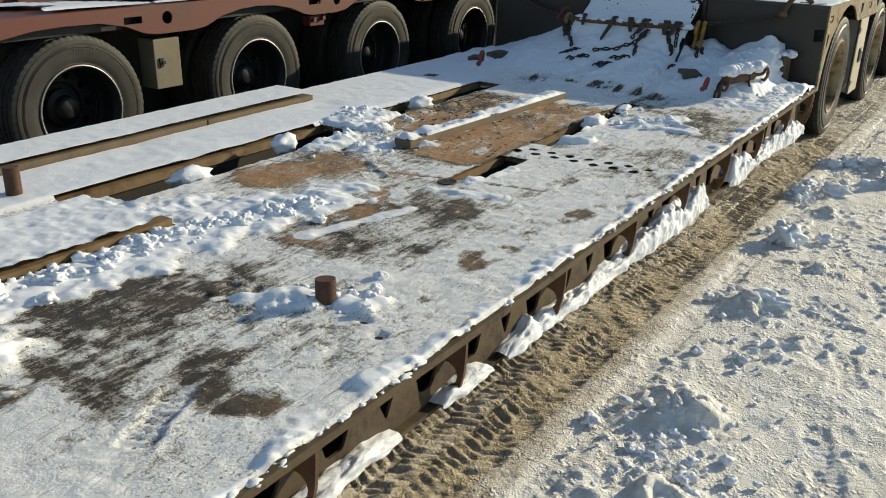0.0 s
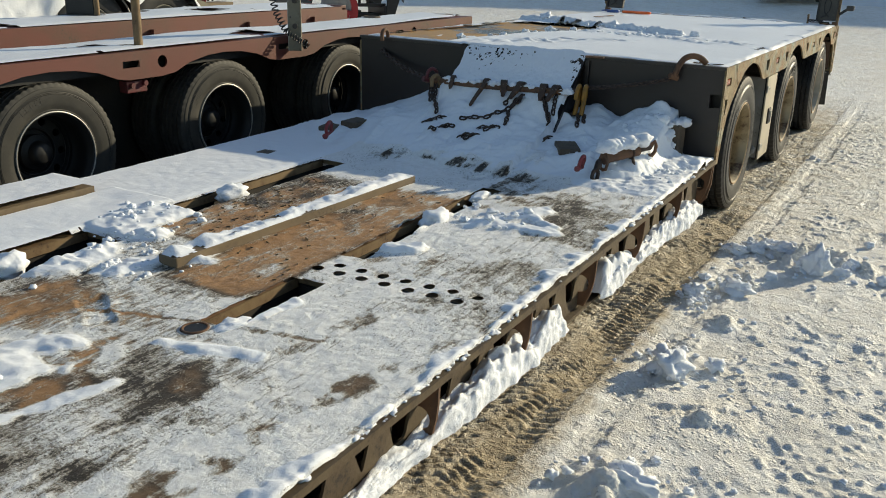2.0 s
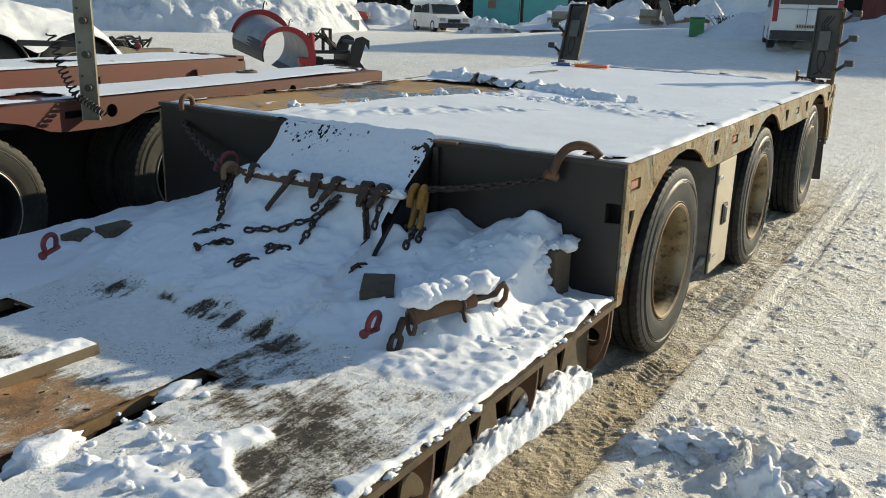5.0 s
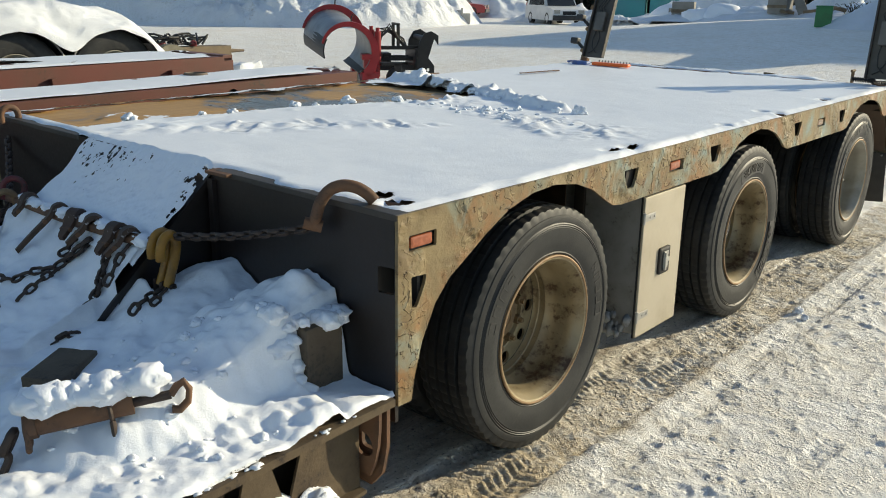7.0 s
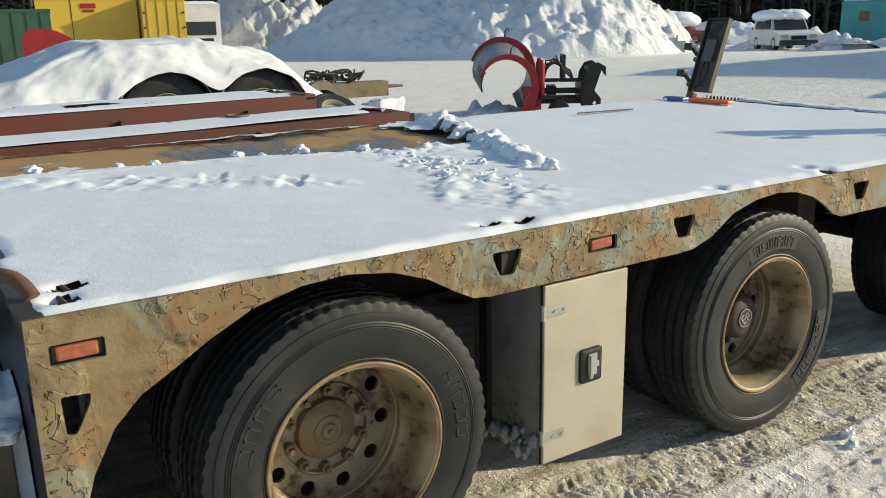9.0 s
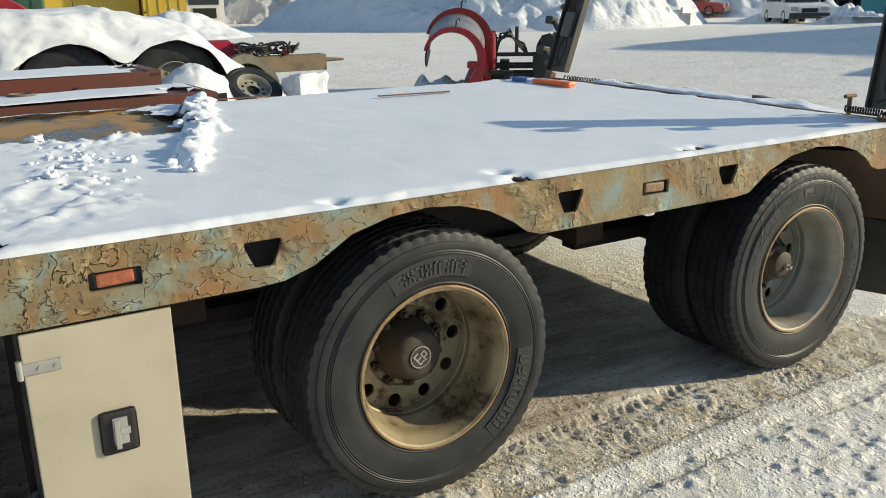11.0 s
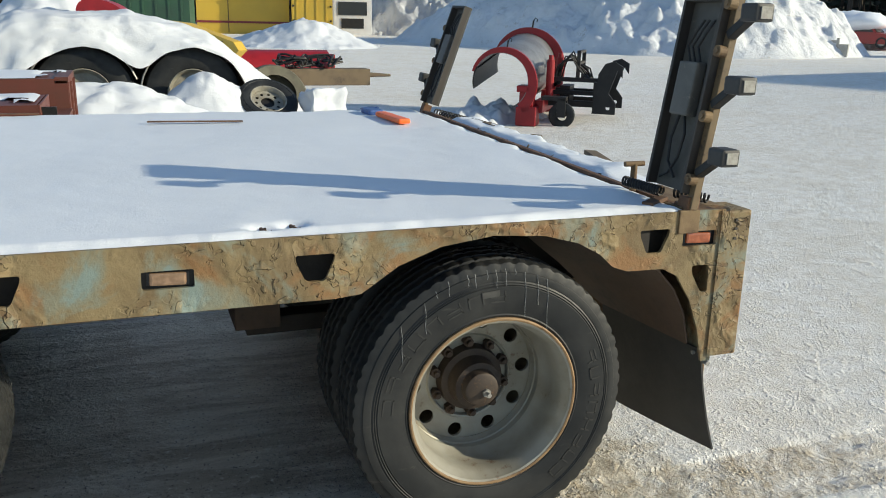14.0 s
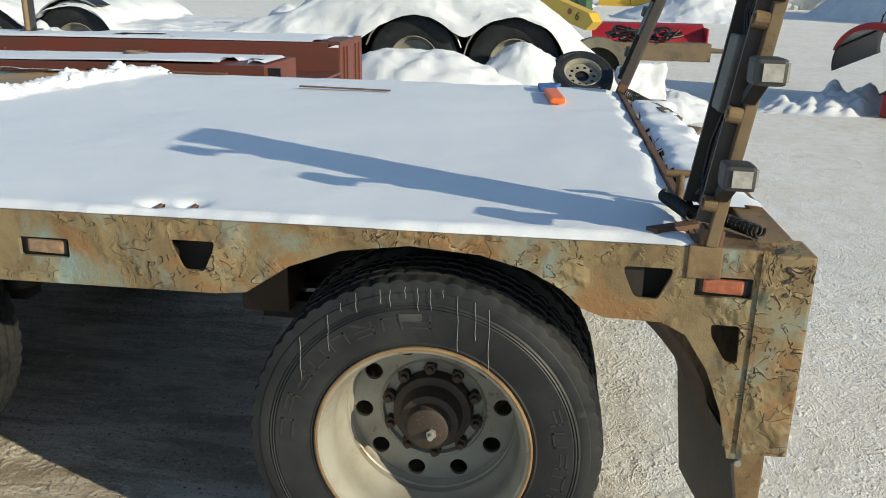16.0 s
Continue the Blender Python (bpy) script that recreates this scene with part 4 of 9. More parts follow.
def wheel(x, y, spin, rim, hub_kind, hub_mat, flip=False, z=R_TYRE - 0.004, nut=None):
    w = new("wheel")
    w.parent = trailer
    w.matrix_basis = pose(x, y, z, spin, 0, 180 if flip else 0)
    for nm, me in (("tyre", tyre_me), ("rim", rim), ("rim_lip", rim_edge_me)):
        new(nm, me).parent = w
    for i in range(10):
        o = new("wheel_nut", nut or nut_me)
        o.parent = w
        o.matrix_basis = pose(0, 0, 0, 36 * i + 17)
    part("hub", hub_bm(hub_kind), hub_mat, w, smooth=40)
    return w


UNDERBODY_RUST = worn("rusty_underbody_steel", (0.085, 0.05, 0.032), (0.055, 0.036, 0.025), (0.035, 0.025, 0.02), 5, 50, 0.75, 0, 0.4, 0.003, 0.56)
HUB_DARK = worn("greasy_rusty_hub", (0.06, 0.042, 0.03), (0.04, 0.028, 0.022), (0.11, 0.065, 0.036), 14, 90, 0.65, 0.1, 0.4, 0.002, 0.56)
HUB_TAN = worn("brown_rusty_hub", (0.21, 0.145, 0.08), (0.16, 0.105, 0.055), (0.085, 0.05, 0.03), 9, 70, 0.6, 0.1, 0.3, 0.002, 0.54)
w1 = wheel(XO, WHEEL_Y[0], 33, rim_tan, "plain", HUB_TAN, nut=to_mesh("wheel_nut", nut_bm(), HUB_TAN, 30))
w2 = wheel(XO, WHEEL_Y[1], 40, rim_tan, "capped", HUB_DARK)
w3 = wheel(XO, WHEEL_Y[2], 5, rim_grey, "bolt", HUB_DARK)
letters(0.372, 135, 95, 4, 0.040, 1, RUBBER_MARK, w1)
letters(0.372, 0, -40, 5, 0.042, 2, RUBBER_MARK, w1)
BAND = worn("black_sidewall_band", (0.018, 0.018, 0.019), (0.026, 0.026, 0.027), (0.05, 0.05, 0.05), 12, 90, 0.45, 0, 0.1, 0.001, 0.62)
for a0, a1, n in ((78, 28, 8), (-40, -95, 7)):
    bm = bmesh.new()
    prev = None
    for i in range(15):
        t = radians(a0 + (a1 - a0) * i / 14)
        row = [bm.verts.new((0.1302, r * math.cos(t), r * math.sin(t))) for r in (0.335, 0.405)]
        if prev:
            bm.faces.new((prev[0], prev[1], row[1], row[0]))
        prev = row
    ext = bmesh.ops.extrude_face_region(bm, geom=list(bm.faces))["geom"]
    bmesh.ops.translate(bm, vec=(-0.004, 0, 0), verts=[v for v in ext if isinstance(v, bmesh.types.BMVert)])
    part("sidewall_band", bm, BAND, w2)
    letters(0.368, a0 - 4, a1 + 4, n, 0.045, n, PALE_MARK, w2, 0.1325)
bm = bmesh.new()
rod(bm, (-0.01, 0, 0), (0.0045, 0, 0), 0.044, 28)
part("hub_badge", bm, HUB_DARK, w2)
bm = bmesh.new()
tube(bm, [(0.005, 0.040 * math.cos(a), 0.040 * math.sin(a)) for a in [k * math.tau / 28 for k in range(28)]], 0.0022, 6, True)
for y0, y1, z0, z1 in ((-0.021, -0.015, -0.022, 0.024), (-0.015, 0.002, 0.018, 0.024), (-0.015, 0.002, -0.002, 0.003), (0.006, 0.011, -0.026, 0.012), (0.011, 0.026, 0.007, 0.012), (0.011, 0.026, -0.012, -0.007), (0.022, 0.027, -0.012, 0.012), (-0.015, 0.002, -0.022, -0.017)):
    box(bm, 0.004, 0.0062, y0, y1, z0, z1)
part("badge_bars", bm, ZINC, w2)
bm = bmesh.new()
rod(bm, (0.010, 0.012, -0.010), (0.030, 0.012, -0.010), 0.015, 6)
rod(bm, (0.028, 0.012, -0.010), (0.050, 0.012, -0.010), 0.008, 10)
part("hub_bolt", bm, ZINC, w3, "bright hub bolt")
letters(0.372, 175, 80, 8, 0.036, 3, RUBBER_MARK, w3)
letters(0.372, 20, -60, 8, 0.036, 4, RUBBER_MARK, w3)
letters(0.392, -110, -128, 4, 0.035, 5, PALE_MARK, w3)
part("maker_plate", boxes((0.127, 0.1325, -0.030, 0.030, 0.375, 0.395)), PALE_MARK, w3)
ICE_GREY = worn("thin_grey_ice", (0.26, 0.27, 0.28), (0.18, 0.19, 0.20), (0.09, 0.09, 0.09), 40, 160, 0.35, 0, 0.2, 0.001, 0.58)
rnd = random.Random(61)
for ang, start, length in ((112, 0.472, 0.05), (104, 0.465, 0.035), (101, 0.462, 0.045), (96, 0.466, 0.03), (92, 0.463, 0.06), (88, 0.462, 0.055), (79, 0.455, 0.15), (73, 0.452, 0.10), (68, 0.448, 0.17), (124, 0.45, 0.10), (137, 0.448, 0.12), (118, 0.462, 0.02), (84, 0.464, 0.02)):
    a = radians(ang)
    y, z = WHEEL_Y[2] + start * math.cos(a), R_TYRE - 0.004 + start * math.sin(a)
    bm = bmesh.new()
    steps = 7
    pts = [(-0.0165 - 0.007 * max(0, 1 - 3 * k / steps) + rnd.uniform(-0.0004, 0.0006), y + 0.0012 * math.sin(k * 1.3 + ang) + 0.003 * k / steps, z - length * k / steps) for k in range(steps + 1)]
    tube(bm, pts, 0.0008, 6)
    part("ice_drip", bm, ICE_GREY, trailer, "thin grey ice drip on the tyre")
for y in WHEEL_Y:
    wheel(XO - 0.305, y, 20, rim_tan, "plain", HUB_DARK)
    wheel(-WIDE - XO, y, 20, rim_tan, "plain", HUB_DARK, True)
    wheel(-WIDE - XO + 0.305, y, 20, rim_tan, "plain", HUB_DARK, True)
    bm = bmesh.new()
    rod(bm, (-WIDE + 0.30, y, 0.465), (-0.30, y, 0.465), 0.062, 14)
    part("axle", bm, UNDERBODY, trailer)
    for x in (-0.86, -1.94):
        part("spring_hanger", boxes((x - 0.12, x + 0.12, y - 0.75, y - 0.58, 0.55, 1.05), bevel=0.006), UNDERBODY_RUST, trailer)
        part("trailing_arm", boxes((x - 0.05, x + 0.05, y - 0.70, y + 0.35, 0.50, 0.57), bevel=0.006), UNDERBODY, trailer)
        bm = bmesh.new()
        rod(bm, (x, y + 0.3, 0.56), (x, y + 0.3, 0.95), 0.11, 18)
        part("air_spring", bm, BLACK, trailer, smooth=40)
# inner wheel-arch liner behind the last wheel and rubber flap
bm = bmesh.new()
prof = [(5.16, 0.99), (5.28, 0.94), (5.38, 0.885), (5.45, 0.81), (5.50, 0.72), (5.53, 0.60)]
inner = [(5.08, 0.95), (5.20, 0.85), (5.316, 0.757), (5.39, 0.69), (5.457, 0.624), (5.53, 0.56)]
prev = None
for (y, z), (yi, zi) in zip(prof, inner):
    row = [bm.verts.new((-0.03 - 0.59 * k / 4, y + (yi - y) * k / 4, z + (zi - z) * k / 4)) for k in range(5)]
    if prev:
        for k in range(4):
            bm.faces.new((prev[k], prev[k + 1], row[k + 1], row[k]))
    prev = row
ext = bmesh.ops.extrude_face_region(bm, geom=list(bm.faces))["geom"]
bmesh.ops.translate(bm, vec=(0, 0.006, 0.004), verts=[v for v in ext if isinstance(v, bmesh.types.BMVert)])
part("mudguard", bm, UNDERBODY_RUST, trailer, smooth=60)
bm = bmesh.new()
rows = []
for i in range(9):
    t = i / 8
    z, y = 0.575 - 0.41 * t, 5.535 + 0.05 * t
    rows.append([bm.verts.new((-0.015 - 0.60 * s, y + (0.05 + 0.05 * t * t) * (1 - s) ** 1.3, z - 0.03 * t * s)) for s in (0, 0.25, 0.5, 0.75, 1)])
for a, b in zip(rows, rows[1:]):
    for i in range(4):
        bm.faces.new((a[i], a[i + 1], b[i + 1], b[i]))
ext = bmesh.ops.extrude_face_region(bm, geom=list(bm.faces))["geom"]
bmesh.ops.translate(bm, vec=(0, 0.007, 0), verts=[v for v in ext if isinstance(v, bmesh.types.BMVert)])
flap = part("mud_flap", bm, PLASTIC, trailer, "black rubber mud flap", smooth=60)
again(flap, m=Matrix.Translation((-WIDE + 0.63, 0, 0)))
bm = bmesh.new()
rod(bm, (-0.05, 5.575, 0.555), (-0.05, 5.59, 0.555), 0.008, 8)
part("flap_bolt", bm, ZINC, trailer)
bm = bmesh.new()
rod(bm, (-0.03, 5.605, 0.53), (0.006, 5.605, 0.53), 0.009, 8)
part("flap_bolt", bm, ZINC, trailer)

# tool box between the first two wheels
tool = new("tool_box")
tool.parent = trailer
tagged(tool, "aluminium tool box with a scuffed door")
bm = boxes((-0.42, -0.026, 1.565, 1.945, 0.245, 0.886), bevel=0.006)
part("box_body", bm, worn("grimy_box_sheet", (0.25, 0.245, 0.235), (0.19, 0.18, 0.165), (0.09, 0.075, 0.06), 6, 50, 0.6, 0.2, 0.3, 0.002, 0.54), tool)
part("box_door", boxes((-0.020, -0.008, 1.562, 1.948, 0.232, 0.888), bevel=0.004), ALU, tool, "scuffed aluminium door")
part("door_seal", boxes((-0.027, -0.0195, 1.559, 1.951, 0.229, 0.891)), BLACK, tool)
bm = boxes((-0.0105, 0.004, 1.722, 1.822, 0.498, 0.625), bevel=0.012)
part("latch_frame", bm, BLACK, tool, "black recessed latch")
bm = boxes((0.002, 0.009, 1.755, 1.795, 0.525, 0.605), (0.004, 0.016, 1.758, 1.772, 0.515, 0.60), (0.004, 0.014, 1.772, 1.80, 0.555, 0.575), bevel=0.002)
part("latch_handle", bm, ZINC, tool)
for z in (0.795, 0.335):
    bm = boxes((-0.009, -0.001, 1.545, 1.655, z - 0.016, z + 0.016), bevel=0.002)
    rod(bm, (-0.005, 1.553, z - 0.026), (-0.005, 1.553, z + 0.026), 0.008, 10)
    for y in (1.60, 1.64):
        rod(bm, (-0.002, y, z), (0.002, y, z), 0.005, 8)
    part("hinge", bm, ZINC, tool)
part("box_bracket", boxes((-0.36, -0.31, 1.545, 1.565, 0.26, 0.9)), UNDERBODY, trailer)

# lower deck: slabs left and right of the slots
def slab(bm, x0, x1, y0, y1, thick=0.022, lift=0.0):
    vs = [bm.verts.new((x, y, low_z(y) + lift - d)) for d in (0, thick) for x, y in ((x0, y0), (x1, y0), (x1, y1), (x0, y1))]
    for q in ((0, 1, 2, 3), (7, 6, 5, 4), (0, 4, 5, 1), (1, 5, 6, 2), (2, 6, 7, 3), (3, 7, 4, 0)):
        bm.faces.new([vs[i] for i in q])


Y0 = -7.6
SLOTS = [(-0.925, -0.755, -3.60, -3.06), (-0.925, -0.80, -2.79, -1.45), (-2.11, -1.82, -4.88, -3.13), (-2.09, -1.88, -2.68, -1.41)]
for nm, mat, specs in (("deck_plate", EDGE_STEEL, [(-0.755, 0.0, Y0, -0.02), (-0.925, -0.755, Y0, -3.60), (-0.925, -0.755, -3.06, -2.79), (-0.80, -0.755, -2.79, -1.45), (-0.925, -0.755, -1.45, -0.02)]),
                       ("centre_plate", BROWN_STEEL, [(-1.88, -0.925, Y0, -4.88), (-1.82, -0.925, -4.88, -3.13), (-1.88, -0.925, -3.13, -0.02)]),
                       ("left_plate", EDGE_STEEL, [(-2.55, -2.11, Y0, -0.02), (-2.11, -1.88, Y0, -4.88), (-2.11, -1.88, -3.13, -2.68), (-2.11, -1.88, -1.41, -0.02), (-2.85, -2.55, -2.72, -0.02)])):
    for s in specs:
        bm = bmesh.new()
        slab(bm, *s)
        part(nm, bm, mat, trailer)
bm = bmesh.new()
slab(bm, -2.86, -2.55, Y0, -3.62, 0.085, 0.062)
part("outer_plank", bm, TIMBER, trailer, "weathered outer deck timber")
bm = bmesh.new()
slab(bm, -2.86, -2.56, -3.60, -2.72, 0.085, 0.055)
part("outer_plank", bm, TIMBER, trailer)
bm = bmesh.new()
slab(bm, -1.88, -1.42, Y0, -4.80, 0.052, 0.052)
part("raised_plate", bm, EDGE_STEEL, trailer)
# walls and floor inside the slots
for x0, x1, y0, y1 in SLOTS:
    z1 = low_z(y0) - 0.022
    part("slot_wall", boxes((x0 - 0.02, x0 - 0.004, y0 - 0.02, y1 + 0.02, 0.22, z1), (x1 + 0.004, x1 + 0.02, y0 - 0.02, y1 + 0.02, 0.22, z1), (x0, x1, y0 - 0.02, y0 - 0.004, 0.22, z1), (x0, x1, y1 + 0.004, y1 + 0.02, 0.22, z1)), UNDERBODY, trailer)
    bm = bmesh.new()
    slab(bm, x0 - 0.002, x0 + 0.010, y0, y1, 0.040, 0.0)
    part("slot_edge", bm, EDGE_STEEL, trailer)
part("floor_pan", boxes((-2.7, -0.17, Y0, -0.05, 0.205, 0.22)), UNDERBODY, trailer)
# outriggers under the right edge
part("edge_bar", boxes((-0.03, 0.006, Y0, -0.02, -0.024, 0.002)), WEB_STEEL, trailer).matrix_basis = pose(0, 0, 0.515, math.degrees(math.atan(0.016)))
part("bottom_flange", boxes((-0.17, -0.045, Y0, -0.10, 0.198, 0.212)), WEB_STEEL, trailer)
GUSSETS = [-7.6 + 0.683 * i for i in range(12)]
web_holes = []
for a, b in zip(GUSSETS, GUSSETS[1:]):
    w = b - a
    for k in (0.12, 0.46, 0.74):
        c = a + w * k
        web_holes.append(round_loop([(c, 0.455 + 0.016 * c + 0.03), (c + w * 0.24, 0.455 + 0.016 * c + 0.03), (c + w * 0.16, 0.27), (c + w * 0.06, 0.27)] if k != 0.46 else
                                    [(c, 0.455 + 0.016 * c + 0.03), (c + w * 0.20, 0.455 + 0.016 * c + 0.03), (c + w * 0.10, 0.26)], 0.02))
bm = bmesh.new()
plate(bm, [(Y0, 0.213), (-0.10, 0.213), (-0.10, 0.49), (Y0, 0.375)], [h for h in web_holes if max(p[0] for p in h) < -0.12], lambda y, z: (-0.075, y, z), (-0.01, 0, 0))
part("outer_web", bm, WEB_STEEL, trailer, "ochre painted web with cut-outs")
part("inner_web", boxes((-0.19, -0.175, Y0, -0.05, 0.213, 0.39)), UNDERBODY, trailer)
gus0 = None
for i, y in enumerate(GUSSETS):
    if y > -0.06:
        continue
    if gus0 is None:
        bm = bmesh.new()
        out = [(-0.17, 0.0), (0.002, 0.0), (0.0, -0.06), (-0.006, -0.12), (-0.020, -0.18), (-0.045, -0.235), (-0.17, -0.235)]
        plate(bm, out, [ring(-0.07, -0.13, 0.042, 14)], lambda x, z: (x, 0.0, z), (0, 0.012, 0))
        gus0 = part("gusset", bm, RUST, trailer)
        gus0.matrix_basis = pose(0, y, low_z(y) - 0.023)
    else:
        again(gus0, m=pose(0, y, low_z(y) - 0.023))
bm = bmesh.new()
plate(bm, [(-0.20, 0.49), (0.004, 0.49), (0.002, 0.36), (-0.02, 0.26), (-0.07, 0.20), (-0.20, 0.20)], [round_loop([(-0.11, 0.43), (-0.03, 0.43), (-0.05, 0.33), (-0.11, 0.33)], 0.02)], lambda x, z: (x, -0.055, z), (0, 0.014, 0))
part("end_gusset", bm, RUST, trailer)
bm = bmesh.new()
tube(bm, [(-0.885 + 0.044 * math.cos(a), -3.645 + 0.044 * math.sin(a), low_z(-3.645) + 0.010) for a in [k * math.tau / 20 for k in range(20)]], 0.007, 8, True)
part("pipe_end", bm, RUST, trailer, "rusty pipe end beside the slot", smooth=60)
# solid black disc paints the darkness inside the pipe
bm = bmesh.new()
rod(bm, (-0.885, -3.645, low_z(-3.645) + 0.004), (-0.885, -3.645, low_z(-3.645) + 0.0135), 0.040, 20)
part("bore_dark_disc", bm, BLACK, trailer)
# stake posts standing in the deck
POST_RUST = worn("flaky_dark_rust", (0.095, 0.045, 0.025), (0.06, 0.03, 0.02), (0.13, 0.06, 0.03), 14, 70, 0.8, 0, 0.8, 0.005, 0.54)
for x, y, h in ((-0.475, -4.965, 0.095), (-2.25, -4.96, 0.15)):
    bm = bmesh.new()
    rod(bm, (x, y, low_z(y) - 0.02), (x - 0.008, y + 0.006, low_z(y) + h), 0.034, 20)
    part("deck_post", bm, POST_RUST, trailer, "short rusty round deck post", smooth=40)


# ---- snow lying on the lower deck ----
def seg_dist(X, Y, a, b):
    dx, dy = b[0] - a[0], b[1] - a[1]
    t = np.clip(((X - a[0]) * dx + (Y - a[1]) * dy) / (dx * dx + dy * dy), 0, 1)
    return np.hypot(X - a[0] - t * dx, Y - a[1] - t * dy)


def blob(X, Y, cx, cy, rx, ry, turn=0.0, wob=0.35, seed=0):
    c, s = math.cos(radians(turn)), math.sin(radians(turn))
    u, v = ((X - cx) * c + (Y - cy) * s) / rx, (-(X - cx) * s + (Y - cy) * c) / ry
    d = np.hypot(u, v) + wob * 2 * fbm(X, Y, 0.22, 4, seed)
    return ss(1.4 - d)


def inside(X, Y, x0, x1, y0, y1, soft=0.03):
    return ss((X - x0) / soft + 0.5) * ss((x1 - X) / soft + 0.5) * ss((Y - y0) / soft + 0.5) * ss((y1 - Y) / soft + 0.5)


DECK_HOLES = [(-0.892 + 0.1085 * i, -2.962) for i in range(7)] + [(-0.836 + 0.1075 * i, -2.889) for i in range(7)]
DECK_HOLES += [(-0.837, -5.149), (-0.839, -5.035), (-0.744, -5.015), (-0.30, -4.99), (-0.20, -5.04), (-2.30, -5.14), (-2.18, -5.20), (-2.36, -5.05)]


def build_low_snow():
    xs, ys = np.array(sorted(list(np.arange(-2.86, -1.9, 0.016)) + list(np.arange(-1.9, -0.004, 0.0095)))), np.arange(-6.2 - 147 * 0.0095, -0.004, 0.0095)
    X, Y = np.meshgrid(xs, ys, indexing="ij")
    base = 0.515 + 0.016 * Y
    n1, n2, n3 = fbm(X, Y, 0.55, 4, 1), fbm(X, Y, 0.13, 4, 2), fbm(X, Y, 0.05, 3, 3)
    cover = 0.47 + 0.60 * n1 + 0.25 * n2
    depth = 0.012 + 0.004 * n2 + 0.0035 * np.maximum(n3, -0.1) + 0.003 * fbm(X, Y, 0.025, 2, 14) + 0 * X
    rusty = np.clip(0.15 + 0.5 * n1, 0, 0.5)
    # scraped bare patches
    for cx, cy, rx, ry, tn, k, rr in ((-1.0, -4.27, 0.10, 0.22, 10, 1.0, 0.6), (-1.02, -3.94, 0.10, 0.18, 5, 0.8, 0.9), (-0.227, -3.95, 0.04, 0.28, -8, 0.75, 0.35), (-0.25, -4.34, 0.05, 0.24, -5, 0.75, 0.35),
                                      (-1.10, -5.55, 0.20, 0.36, 20, 1.0, 0.10), (-0.94, -5.23, 0.09, 0.12, 0, 1.0, 0.25), (-0.92, -5.85, 0.27, 0.34, 0, 1.05, 0.15), (-0.24, -5.57, 0.14, 0.08, 20, 0.85, 0.2),
                                      (-0.39, -5.30, 0.05, 0.20, -35, 0.5, 0.2), (-0.62, -3.96, 0.10, 0.10, 0, 0.7, 0.35), (-0.27, -3.42, 0.05, 0.10, 0, 0.7, 0.35), (-0.48, -4.34, 0.05, 0.12, -20, 0.6, 0.2), (-0.55, -1.62, 0.20, 0.14, 20, 0.5, 0.1), (-0.20, -2.02, 0.08, 0.14, 10, 0.45, 0.1),
                                      (-0.44, -3.35, 0.05, 0.3, -10, 0.35, 0.1), (-0.60, -2.75, 0.16, 0.14, 0, 0.35, 0.3), (-1.0, -1.42, 0.5, 0.14, 0, 0.35, 0.1), (-0.55, -5.75, 0.1, 0.2, 30, 0.4, 0.2), (-0.75, -4.6, 0.06, 0.25, -30, 0.4, 0.2)):
        m = blob(X, Y, cx, cy, rx * 1.25, ry * 1.2, tn, 0.8, cx * 3 + cy) * np.clip(0.72 + 1.4 * fbm(X * 2.2 + Y, Y, 0.3, 4, 19) + 1.3 * fbm(X, Y, 0.07, 4, 29), 0, 1)
        cover -= k * 0.95 * m
        rusty = np.maximum(rusty, rr * m)
    # bare brown plates in the middle
    m = np.maximum(inside(X, Y, -1.87, -1.43, -2.95, -1.80, 0.12), inside(X, Y, -1.35, -0.93, -3.35, -1.72, 0.12))
    m = m * ss(0.98 + 1.3 * n1 + 0.6 * n2)
    cover = cover - 1.5 * m
    rusty = np.maximum(rusty, 0.95 * m)
    m = blob(X, Y, -1.62, -4.0, 0.22, 0.40, 0, 0.4, 5)
    cover, rusty = cover - 0.6 * m, np.maximum(rusty, 0.75 * m)
    m = blob(X, Y, -1.25, -3.75, 0.25, 0.22, 0, 0.5, 6)
    cover, rusty = cover - 0.35 * m, np.maximum(rusty, 0.6 * m)
    seam = ss(1.4 - np.minimum(seg_dist(X, Y, (-1.88, -3.90), (-0.92, -3.60)), seg_dist(X, Y, (-0.92, -3.60), (-0.45, -3.50))) / 0.012 + 1.5 * n2)
    cover, rusty = cover - 0.35 * seam, np.maximum(rusty, 0.35 * seam)
    cover = np.where(X < -0.9, np.maximum(cover, 0.72 * ss((Y + 1.85) / 0.25) + 0.3 * n2), cover)
    # deeper snow
    def heap(mask, h, lump=0.5):
        nonlocal depth, cover
        hh = 0.010 + 0.005 * min(1.0, lump * 1.6) * n3 + mask * h * 0.55 * np.clip(1 + lump * 0.8 * n2 + lump * 0.7 * n3, 0.35, 1.6)
        depth = np.where(mask > 0.02, np.maximum(depth, hh), depth)
        cover = np.maximum(cover, ss(mask * 1.6) * 1.25)
    heap(inside(X, Y, -2.56, -2.10, -7.8, -2.6, 0.03) * ss(0.95 + n1), 0.042, 0.03)
    heap(inside(X, Y, -2.90, -2.55, -7.8, -2.72, 0.03), 0.030, 0.10)
    heap(inside(X, Y, -2.90, -2.10, -2.75, 0.0, 0.08), 0.022, 0.12)
    heap(inside(X, Y, -2.16, -1.86, -3.13, -2.68, 0.06), 0.05, 0.6)
    heap(inside(X, Y, -1.90, -1.415, -7.8, -4.85, 0.04), 0.026, 0.4)
